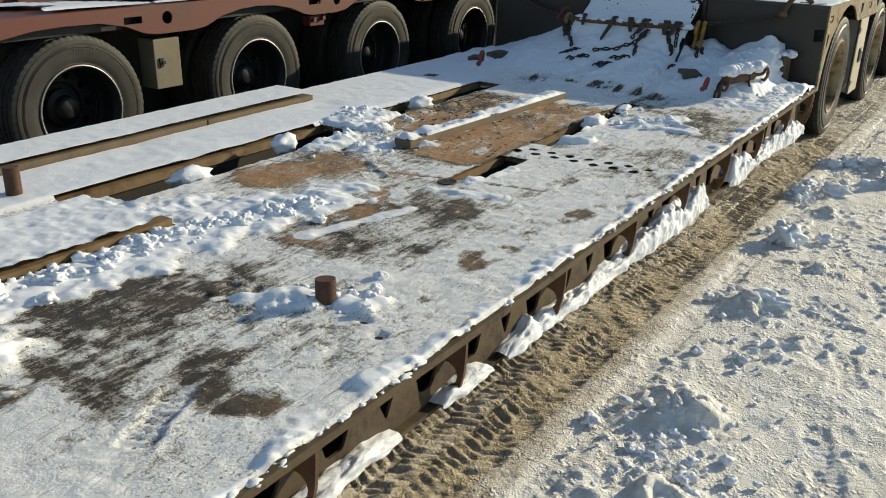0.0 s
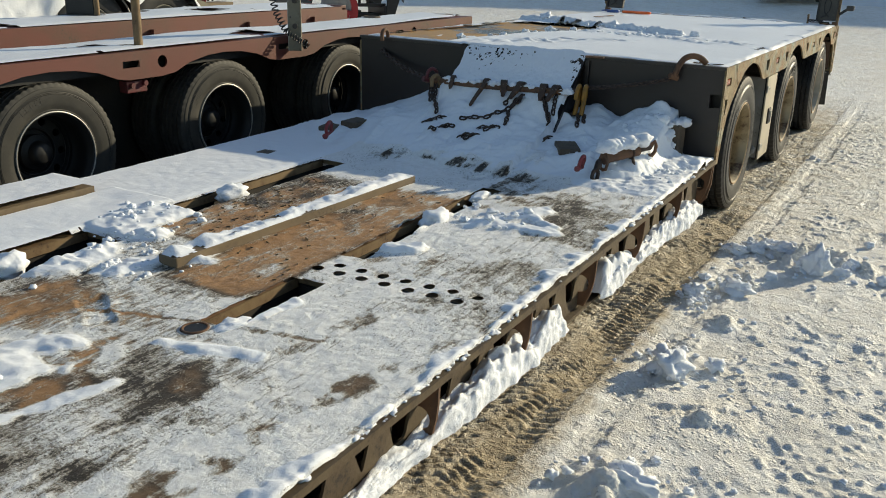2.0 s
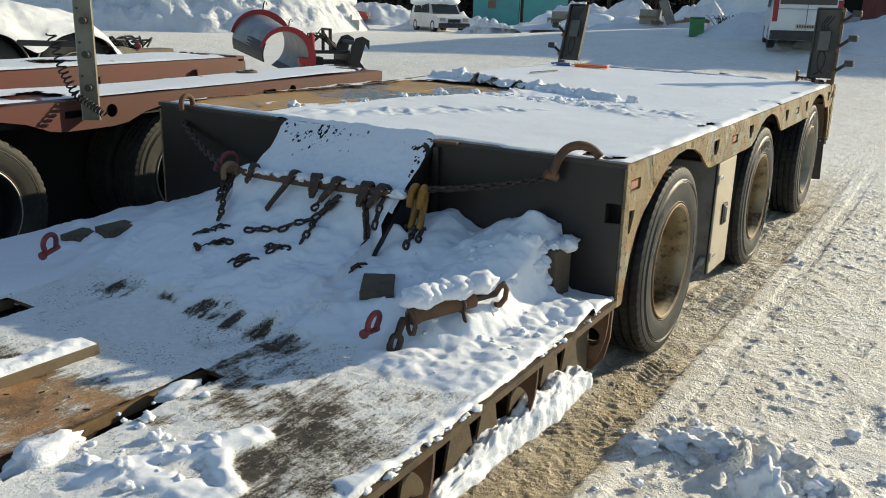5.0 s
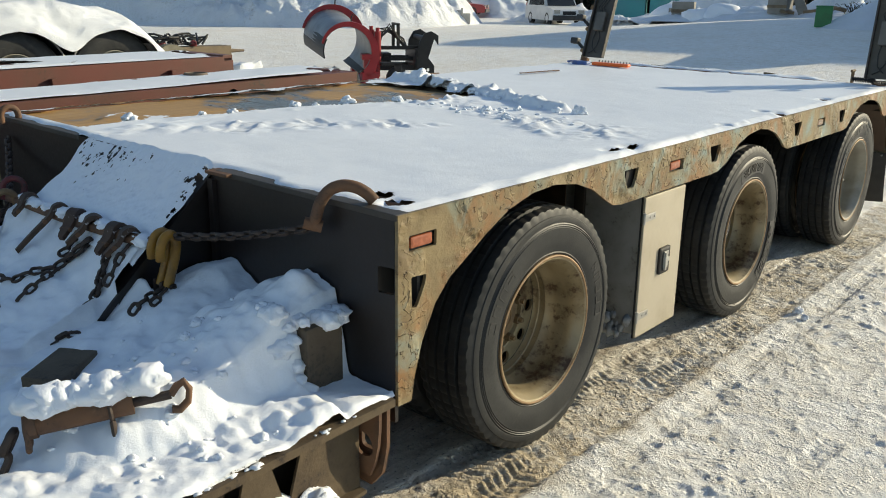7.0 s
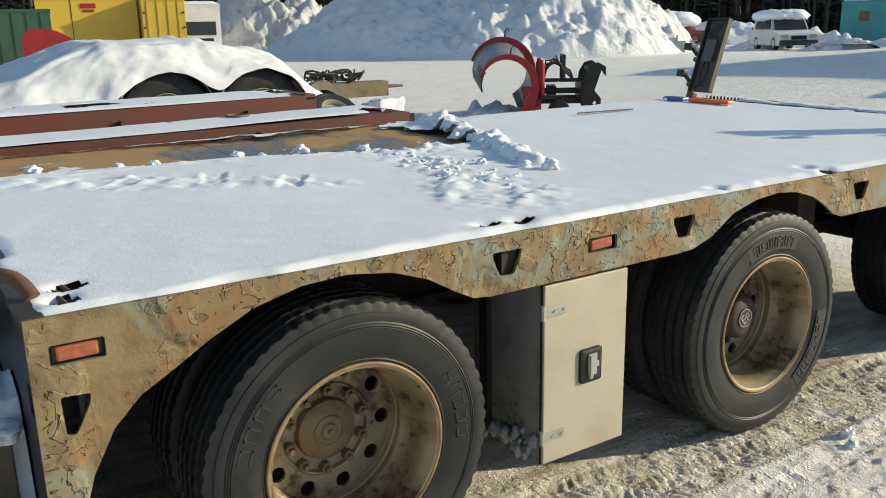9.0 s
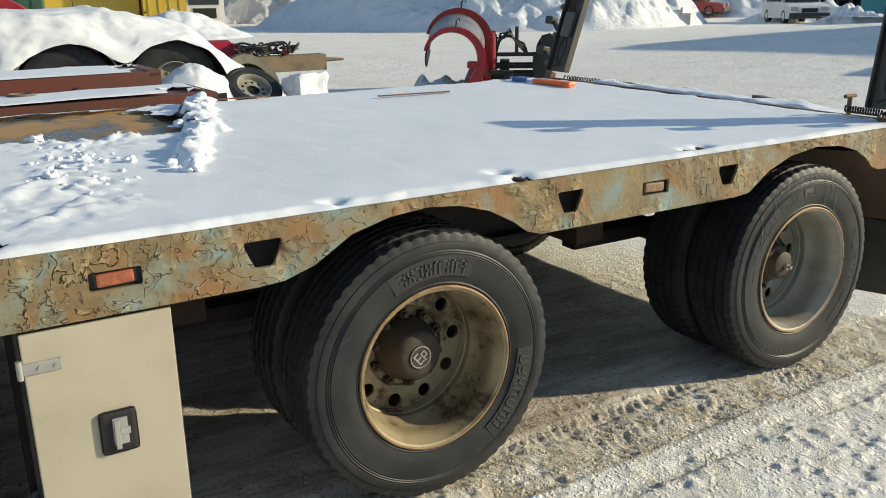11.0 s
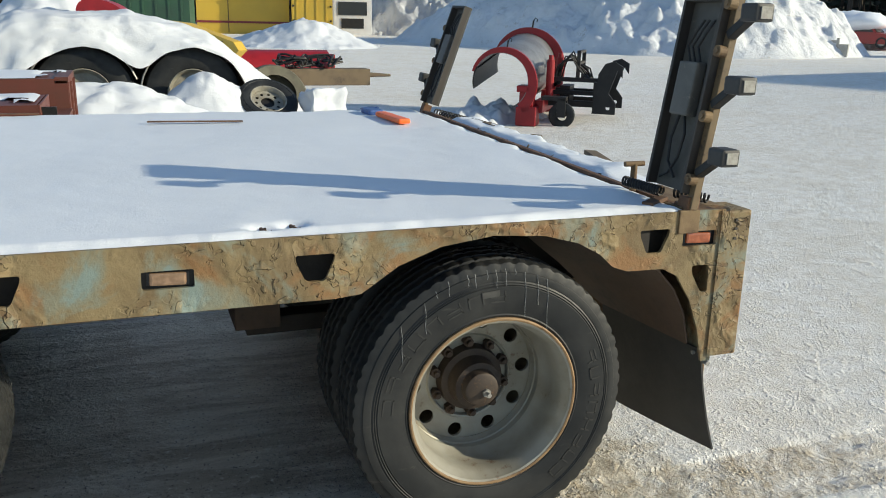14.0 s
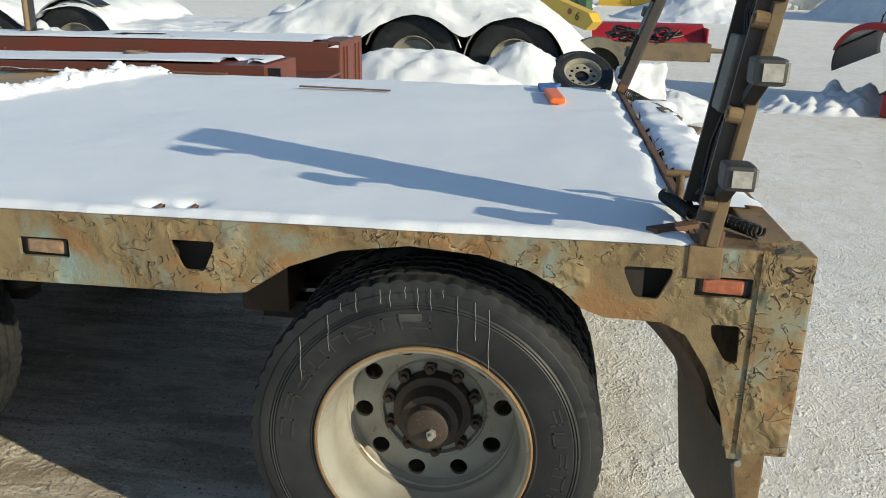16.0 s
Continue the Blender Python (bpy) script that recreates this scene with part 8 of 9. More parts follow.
# forest edge behind the yard: trunks and needled branches
def forest():
    rnd = random.Random(9)
    trunks, leaves = bmesh.new(), bmesh.new()
    spots = []
    for i in range(1300):
        a = radians(rnd.uniform(12, 118))
        d = rnd.uniform(82, 118)
        spots.append((-d * math.sin(a) + 2, d * math.cos(a), rnd.uniform(9, 17), rnd.uniform(0.10, 0.20)))
    for x, y, h, r in spots:
        z = rise_at(x, y) - 0.6
        rod(trunks, (x, y, z), (x + rnd.uniform(-0.4, 0.4), y + rnd.uniform(-0.4, 0.4), z + h), r, 7, r * 0.25)
        for k in range(rnd.randint(10, 15)):
            t = rnd.uniform(0.04, 1.0) ** 0.8
            ln = (1.15 - t) * rnd.uniform(1.2, 2.6)
            a = rnd.uniform(0, math.tau)
            p = Vector((x, y, z + h * t))
            dv = Vector((math.cos(a), math.sin(a), -0.25)) * ln
            sd = Vector((-math.sin(a), math.cos(a), 0)) * ln * 0.32
            for up in (0.0, 0.22):
                q = [p, p + dv * 0.55 + sd + Vector((0, 0, up - 0.1)), p + dv, p + dv * 0.55 - sd + Vector((0, 0, -up - 0.1))]
                leaves.faces.new([leaves.verts.new(c) for c in q])
    back = bmesh.new()
    prev = None
    for i in range(150):
        a = radians(4 + 122 * i / 149)
        d = 122 + 3 * math.sin(i * 1.7)
        x, y = -d * math.sin(a) + 2, d * math.cos(a)
        z = rise_at(x, y) - 1
        row = [back.verts.new((x, y, z)), back.verts.new((x, y, z + 13 + 3 * math.sin(i * 2.3) + 2 * math.sin(i * 5.1)))]
        if prev:
            back.faces.new((prev[0], prev[1], row[1], row[0]))
        prev = row
    far = solid("backdrop", back, NEEDLES, "solid dark depth of the far forest", "forest", kind="structure")
    root = thing("forest", "dark spruce and pine forest edge behind the yard", "forest", kind="stuff")
    tagged(part("trunk", trunks, BARK, root, smooth=60), kind="stuff")
    tagged(part("crown", leaves, NEEDLES, root), kind="stuff")


forest()


# the snowed-in farm trailer
FARM = Matrix.Translation((-0.06, -0.17, 0))
farm = thing("farm_trailer", "old farm trailer buried under deep snow, tandem wheels showing", "trailer", FARM)
big_tyre = bmesh.new()
lathe(big_tyre, [(0.16, 0.34), (0.19, 0.37), (0.205, 0.46), (0.20, 0.56), (0.175, 0.625), (0.14, 0.645), (0.10, 0.65), (0.095, 0.63), (0.06, 0.63), (0.055, 0.652), (-0.15, 0.65), (-0.2, 0.56), (-0.19, 0.37)], 56)
big_me = to_mesh("tyre", big_tyre, TYRE, 35)
big_rim = bmesh.new()
lathe(big_rim, [(0.17, 0.36), (0.185, 0.345), (0.16, 0.33), (0.10, 0.31), (0.06, 0.29), (0.05, 0.15), (0.08, 0.14), (0.085, 0.0)], 40)
for i in range(8):
    a = i * math.tau / 8
    rod(big_rim, (0.05, 0.2 * math.cos(a), 0.2 * math.sin(a)), (0.075, 0.2 * math.cos(a), 0.2 * math.sin(a)), 0.02, 6)
bigrim_me = to_mesh("rim", big_rim, RIM_GREY, 35)
fender = bmesh.new()
pf = []
for k in range(13):
    a = radians(18 + 144 * k / 12)
    pf.append([fender.verts.new((x, 0.70 * math.cos(a), 0.70 * math.sin(a))) for x in (0.23, -0.2)])
for p, q in zip(pf, pf[1:]):
    fender.faces.new((p[0], p[1], q[1], q[0]))
ext = bmesh.ops.extrude_face_region(fender, geom=list(fender.faces))["geom"]
bmesh.ops.scale(fender, vec=(1, 1.015, 1.015), verts=[v for v in ext if isinstance(v, bmesh.types.BMVert)])
fender_me = to_mesh("fender", fender, BLACK, 60)
bm = bmesh.new()
tube(bm, [(0.235, 0.70 * math.cos(radians(18 + 12 * k)), 0.70 * math.sin(radians(18 + 12 * k))) for k in range(13)], 0.012, 6)
fender_edge_me = to_mesh("fender_edge", bm, ZINC, 60)
for i, y in enumerate((3.38, 4.78, -1.6, -3.0)):
    w = new("wheel")
    w.parent = farm
    w.matrix_basis = pose(-10.15, y, 0.58 if i < 2 else 0.62, 20 * i, 0, 0)
    new("tyre", big_me).parent = w
    new("rim", bigrim_me).parent = w
    new("fender", fender_me).parent = w
    new("fender_edge", fender_edge_me).parent = w
bm = boxes((-11.52, -11.17, 5.2, 7.63, 0.60, 0.86), bevel=0.01)
rod(bm, (-11.34, 7.58, 0.76), (-11.34, 8.02, 0.75), 0.045, 10, 0.02)
part("drawbar", bm, TIMBER, farm, "drab steel drawbar")
part("chassis", boxes((-12.9, -10.4, -3.4, 5.4, 0.62, 0.95)), UNDERBODY, farm)
rnd = random.Random(3)
for k in range(16):
    p = Vector((-11.35 + rnd.uniform(-0.12, 0.12), rnd.uniform(5.7, 7.1), 0.87))
    bm = bmesh.new()
    tube(bm, bent([p + Vector((rnd.uniform(-0.16, 0.16), rnd.uniform(-0.25, 0.25), rnd.uniform(0.0, 0.20))) for _ in range(5)], 3), 0.018, 6)
    part("hydraulic_hose", bm, BLACK, farm, "black hydraulic hose", smooth=60)
for y in (6.35, 6.95):
    bm = bmesh.new()
    clod(bm, (-11.3, y, 0.90), 0.06, y, (1, 1.3, 1), 2, 0.2)
    part("coupling", bm, RED_OLD, farm)


def farm_snow():
    ys = np.arange(-5.0, 6.9, 0.04)
    u = np.concatenate([np.linspace(0, 1, 60), 1 + np.linspace(0.03, 1, 34)])
    U, Y = np.meshgrid(u, ys, indexing="ij")
    prof = np.interp(ys, [-5, -4.2, -2, 0.6, 1.6, 2.6, 4.0, 5.0, 5.6, 6.2, 6.9], [0.2, 0.7, 1.0, 0.98, 1.22, 1.62, 1.66, 1.42, 1.0, 0.5, 0.1])[None, :]
    low = np.where(ys < 2.5, 0.42, 0.86) - 0.6 * ss((ys - 5.2) / 0.6)
    for y in (3.38, 4.78, -1.6, -3.0):
        d = (ys - y) / 0.74
        low = np.where(np.abs(d) < 1, np.maximum(low, 0.56 + 0.66 * np.sqrt(np.clip(1 - d * d, 0, 1))), low)
    low = np.convolve(np.pad(low, 6, mode="edge"), np.hanning(15)[1:-1] / np.hanning(15).sum(), mode="valid")
    low = low[None, :]
    back = np.clip(U, 0, 1)
    f = np.clip(U - 1, 0, 1) * math.pi / 2
    X = -14.6 + 4.35 * back + 0.42 * np.sin(f)
    n1, n2 = fbm(X, Y, 1.6, 4, 61), fbm(X + U, Y, 0.4, 4, 62)
    top = np.maximum(prof * (1 + 0.08 * n1), low + 0.10)
    Z = top * ss(back / 0.45) * (1 - 0.10 * (back - 0.6) ** 2) + 0.05 * n2
    Z = Z + (np.minimum(low + 0.05 * n2, Z) - Z) * (1 - np.cos(f))
    X = X + np.where(U > 1, 0.05 * n2 + 0.10 * n1, 0)
    tagged(new("snow_cap", sheet("snow_cap", u, ys, Z, OLD_SNOW, None, None, 180, X, Y)), "deep smooth snow burying the farm trailer", "snow", kind="stuff").matrix_basis = FARM


farm_snow()
mound("snow_bank", -9.35, 3.4, 1.0, 2.4, 0.84, "smooth snow bank against half-buried wheels", 21, OLD_SNOW, 0.0, rough=0.22, power=0.6)
mound("snow_bank", -9.65, 4.75, 0.75, 1.0, 0.93, "rounded snow bank beside a spare wheel", 27, OLD_SNOW, 0.0, rough=0.12, power=0.6)
mound("snow_bank", -15.6, 1.0, 1.6, 1.5, 1.45, "rounded snow heap against the red hopper", 26, OLD_SNOW, 0.0, rough=0.6, power=0.8)
mound("snow_bank", -9.5, 0.8, 1.1, 2.2, 0.85, "rounded snow bank along the buried trailer", 25, OLD_SNOW, 0.0, rough=0.4, power=0.7)
mound("snow_bank", -9.3, -1.6, 1.2, 2.6, 0.85, "snow bank along the buried trailer", 22, OLD_SNOW, 0.0, rough=0.45)
mound("snow_bank", -10.2, 6.6, 1.3, 1.0, 0.40, "low snow bank by the drawbar", 23, OLD_SNOW, 0.0, rough=0.5)
mound("snow_bank", -10.8, 9.2, 0.7, 2.0, 0.34, "snow berm pushed up by the plough", 24, OLD_SNOW, 0.0, rough=0.9, turn=20)
bm = bmesh.new()
box(bm, -0.28, 0.28, -0.34, 0.34, -0.32, 0.32, bevel=0.06)
bmesh.ops.subdivide_edges(bm, edges=bm.edges, cuts=7, use_grid_fill=True)
for v in bm.verts:
    v.co += v.co.normalized() * (0.10 * noise.noise(v.co * 4) + 0.05 * noise.noise(v.co * 11))
solid("snow_block", bm, OLD_SNOW, "squared block of hard snow", "snow block", smooth=180, m=pose(-9.35, 6.28, 0.47, 3, -4, 15) @ Matrix.Scale(0.74, 4))
# spare wheel in the snow
spare = thing("spare_wheel", "worn truck wheel lying tilted in the snow", "wheel", pose(-9.50, 5.53, 0.50, 0, 0, 8) @ pose(0, 0, 0, 0, -52, 0) @ Matrix.Scale(0.84, 4))
new("tyre", tyre_me).parent = spare
new("rim", rim_grey).parent = spare
bm = bmesh.new()
plate(bm, ring(0, 0, 0.262, 48), [ring(0.185 * math.cos(a), 0.185 * math.sin(a), 0.027, 14) for a in [i * math.tau / 10 for i in range(10)]] + [ring(0, 0, 0.11, 30)], lambda u, v: (0.03, u, v), (-0.010, 0, 0))
part("hub_disc", bm, RIM_GREY, spare, "pale wheel disc with round holes")
bm = bmesh.new()
rod(bm, (-0.02, 0, 0), (-0.01, 0, 0), 0.255, 32)
part("disc_back", bm, BLACK, spare)
bm = bmesh.new()
lathe(bm, [(-0.1, 0.2), (-0.12, 0.42), (-0.06, 0.47), (0.06, 0.47), (0.12, 0.42), (0.1, 0.28)], 40)
old = solid("old_tyre", bm, worn("mossy_tyre", (0.13, 0.12, 0.085), (0.10, 0.09, 0.065), (0.06, 0.055, 0.045), 6, 60, 0.8, 0, 0.3, 0.002, 0.57), "dusty old tyre leaning in the snow", "tyre", smooth=40, m=pose(-10.30, 5.78, 0.54, 0, 0, 12) @ pose(0, 0, 0, 0, -32, 0))

# yellow loader arm and red blade behind the farm trailer
arm = thing("loader_arm", "yellow loader arm resting on the snow", "machine arm", pose(-16.30, 5.62, 1.02, 0, 0, 42) @ Matrix.Scale(1.2, 4))
bm = bmesh.new()
plate(bm, [(-1.6, 0.42), (-0.6, 0.36), (0.5, 0.08), (0.62, -0.06), (0.45, -0.2), (-0.6, 0.05), (-1.6, 0.1)], [], lambda x, z: (x, 0.0, z), (0, -0.22, 0))
part("boom", bm, YELLOW_TRUCK, arm)
txt = bpy.data.curves.new("number", "FONT")
txt.body, txt.size, txt.extrude = "6", 0.20, 0.002
num = new("number", txt)
num.parent = arm
num.data.materials.append(BLACK)
num.matrix_basis = pose(0.18, -0.226, -0.03, 90, 14, 0)
bm = bmesh.new()
rod(bm, (0.05, -0.228, 0.09), (0.05, -0.222, 0.09), 0.05, 20)
part("badge", bm, RED, arm)
blade = thing("bucket_blade", "red curved loader blade lying on the yard", "blade", pose(-20.4, 7.65, -0.30, 0, 0, 92) @ Matrix.Scale(1.3, 4))
bm = bmesh.new()
prev = None
for k in range(9):
    a = radians(-30 + 110 * k / 8)
    row = [bm.verts.new((x, 0.55 - 0.6 * math.cos(a), 0.25 + 0.55 * math.sin(a))) for x in (-1.15, 1.0)]
    if prev:
        bm.faces.new((prev[0], prev[1], row[1], row[0]))
    prev = row
ext = bmesh.ops.extrude_face_region(bm, geom=list(bm.faces))["geom"]
bmesh.ops.translate(bm, vec=(0, -0.03, 0.02), verts=[v for v in ext if isinstance(v, bmesh.types.BMVert)])
part("mouldboard", bm, RED, blade, smooth=60)
part("end_plate", boxes((0.98, 1.02, -0.2, 0.5, -0.05, 0.75), bevel=0.02), RED, blade)
tank = thing("red_hopper", "red rounded hopper standing in a snow heap", "hopper", pose(-19.3, 3.55, 0.80, 0, 0, -10) @ Matrix.Scale(1.3, 4))
bm = bmesh.new()
plate(bm, round_loop([(-0.6, -0.5), (0.9, -0.5), (0.9, 0.15), (-0.05, 0.85), (-0.6, 0.85)], 0.25, 6), [], lambda y, z: (0, y, z), (-0.7, 0, 0))
part("shell", bm, RED, tank)
part("slot_plate", boxes((0.0, 0.01, 0.05, 0.16, -0.2, 0.05)), TIMBER, tank)

# red snow plough with its black mounting frame
plough = thing("snow_plough", "red snow plough with a bright steel blade and black mounting frame", "snow plough", pose(-10.81, 10.19, 0.02, 0, 0, 53))
# the blade curls over like a half pipe along local y
def curl(x0, r, a0, a1, n, y0, y1, thick, cz):
    bm = bmesh.new()
    prev = None
    for k in range(n + 1):
        a = radians(a0 + (a1 - a0) * k / n)
        row = [bm.verts.new((x0 + r * math.cos(a), y, cz + r * math.sin(a))) for y in (y0, y1)]
        if prev:
            bm.faces.new((prev[0], prev[1], row[1], row[0]))
        prev = row
    ext = bmesh.ops.extrude_face_region(bm, geom=list(bm.faces))["geom"]
    for v in [v for v in ext if isinstance(v, bmesh.types.BMVert)]:
        d = Vector((v.co.x - x0, 0, v.co.z - cz)).normalized()
        v.co += d * thick
    return bm


def taper(bm):
    """The curl is a cone: narrow at its near end."""
    for v in bm.verts:
        k = 0.80 + 0.20 * min(1.0, max(0.0, (v.co.y + 0.98) / 2.42))
        v.co.x, v.co.z = 0.05 + (v.co.x - 0.05) * k, 0.10 + (v.co.z - 0.10) * k
    return bm


PLOUGH_STEEL = worn("scraped_grey_plough_steel", (0.30, 0.305, 0.315), (0.20, 0.20, 0.205), (0.12, 0.105, 0.09), 2.2, 40, 0.42, 0.55, 0.2, 0.002, 0.60)
part("mouldboard", taper(curl(-0.45, 0.55, -48, 172, 30, -0.95, 1.47, 0.015, 0.86)), PLOUGH_STEEL, plough, "scraped grey steel mouldboard", smooth=60)
for y in (-0.98, 1.44):
    bm = bmesh.new()
    out, inn = [], []
    for k in range(29):
        a = radians(-50 + 212 * k / 28)
        w = 0.19 * (1.0 - 0.85 * k / 28) + 0.02
        out.append((-0.45 + (0.57 + w) * math.cos(a), 0.86 + (0.57 + w) * math.sin(a)))
        inn.append((-0.45 + 0.567 * math.cos(a), 0.86 + 0.567 * math.sin(a)))
    plate(bm, out + inn[::-1], [], lambda x, z, y=y: (x, y, z), (0, 0.05, 0))
    part("rib", taper(bm), RED, plough)
part("wear_strip", taper(curl(-0.45, 0.535, 150, 196, 10, -1.0, 1.5, 0.03, 0.86)), BLACK, plough, "black bolted wear strip", smooth=60)
bm = bmesh.new()
for k in range(24):
    y = -0.92 + 2.3 * k / 23
    a = radians(151)
    rod(bm, (-0.45 + 0.515 * math.cos(a), y, 0.86 + 0.515 * math.sin(a)), (-0.45 + 0.54 * math.cos(a), y, 0.86 + 0.54 * math.sin(a)), 0.016, 6)
part("bolt_row", taper(bm), BLACK, plough)
part("cutting_edge", taper(curl(-0.45, 0.545, -62, -46, 5, -0.95, 1.47, 0.03, 0.86)), DARK_STEEL, plough, smooth=60)
bm = boxes((-0.08, 0.24, -0.98, -0.62, 0.03, 0.33), (-0.04, 0.18, -0.94, -0.70, 0.33, 0.56), (-0.08, 0.14, -0.98, -0.66, 0.56, 0.66), (-0.05, 0.26, 1.05, 1.4, 0.05, 0.45), (0.16, 0.30, -0.7, 1.1, 0.22, 0.42), bevel=0.012)
for y in (-0.24, 0.72):
    rod(bm, (0.32, y, 0.40), (0.32, y, 1.05), 0.065, 14)
    rod(bm, (0.32, y, 1.03), (0.32, y, 1.12), 0.040, 12)
part("frame", bm, RED, plough)
bm = boxes((0.28, 1.15, -0.18, -0.10, 0.30, 0.40), (0.28, 1.15, 0.58, 0.66, 0.30, 0.40), (0.30, 1.15, -0.06, 0.0, 0.48, 0.55), (0.30, 1.1, 0.48, 0.54, 0.48, 0.55), (0.30, 1.15, -0.16, -0.10, 0.70, 0.77), (1.05, 1.15, -0.36, 0.84, 0.30, 0.72), (0.45, 0.62, 0.0, 0.5, 0.36, 0.62), bevel=0.006)
for y in (-0.38, 0.80):
    plate(bm, [(1.05, 0.22), (1.42, 0.22), (1.42, 0.40), (1.30, 0.55), (1.42, 0.92), (1.50, 0.80), (1.50, 0.98), (1.36, 1.06), (1.22, 1.02), (1.12, 0.85)], [ring(1.30, 0.32, 0.035, 10)], lambda x, z, y=y: (x, y, z), (0, 0.06, 0))
rod(bm, (1.25, -0.34, 0.92), (1.25, 0.82, 0.92), 0.05, 10)
part("mounting_frame", bm, BLACK, plough, "black steel mounting frame")
bm = bmesh.new()
rnd = random.Random(8)
for k in range(9):
    y0 = -0.16 + 0.1 * k
    bm = bmesh.new()
    tube(bm, [(0.34, y0, 0.60), (0.42 + rnd.uniform(-.05, .1), y0 + rnd.uniform(-.1, .1), 0.95 + rnd.uniform(-.05, .15)), (0.62, y0 * 0.8, 1.08 + rnd.uniform(-.1, .1)), (0.80 + rnd.uniform(-.05, .1), y0 * 0.6, 0.90), (0.95, y0 * 0.7, 0.72)], 0.016, 6)
    part("hydraulic_hose", bm, BLACK, plough, "black hydraulic hose", smooth=60)
bm = boxes((0.72, 0.78, -0.10, 0.58, 0.98, 1.02), (0.72, 0.78, -0.10, -0.06, 0.7, 1.20), (0.72, 0.78, 0.54, 0.58, 0.7, 1.20), (0.72, 0.78, -0.10, 0.58, 1.16, 1.20))
part("valve_rack", bm, DARK_STEEL, plough)
castor = new("castor_wheel")
castor.parent = plough
bm = bmesh.new()
lathe(bm, [(-0.06, 0.09), (-0.075, 0.15), (-0.05, 0.205), (0.05, 0.205), (0.075, 0.15), (0.06, 0.09)], 30, "y")
o = part("tyre", bm, TYRE, castor, smooth=40)
o.matrix_basis = pose(0.62, -0.72, 0.205)
bm = boxes((0.55, 0.69, -0.64, -0.60, 0.18, 0.48), (0.55, 0.69, -0.84, -0.80, 0.18, 0.48), (0.30, 0.69, -0.84, -0.60, 0.44, 0.50), bevel=0.006)
part("fork", bm, BLACK, castor)
for y in (-0.93, 1.46):
    bm = bmesh.new()
    rod(bm, (-0.35, y, 1.5), (-0.33, y, 1.66), 0.015, 8)
    tube(bm, [(-0.33, y, 1.64), (-0.30, y, 1.70), (-0.26, y, 1.68), (-0.27, y, 1.63)], 0.010, 6)
    part("lifting_eye", taper(bm), BLACK, plough)

# pallet fork frame on the far side of the yard
fork = thing("fork_frame", "grey steel fork frame standing on the snow", "fork frame", pose(-26.2, 30.8, rise_at(-26.2, 30.8), 0, 0, 38))
bm = boxes((-0.85, -0.75, -0.06, 0.06, 0, 0.80), (0.65, 0.75, -0.06, 0.06, 0, 0.80), (-0.85, 0.75, -0.05, 0.05, 0.60, 0.70), (-0.85, 0.75, -0.05, 0.05, 0.10, 0.22), (-0.2, -0.1, -0.05, 0.05, 0.1, 0.7), (0.75, 1.1, -0.04, 0.3, 0.05, 0.55), bevel=0.01)
part("frame", bm, ZINC, fork)
part("tine", boxes((-0.80, -0.68, -1.0, 0, 0.0, 0.06), (0.58, 0.70, -1.0, 0, 0.0, 0.06)), BLACK, fork)


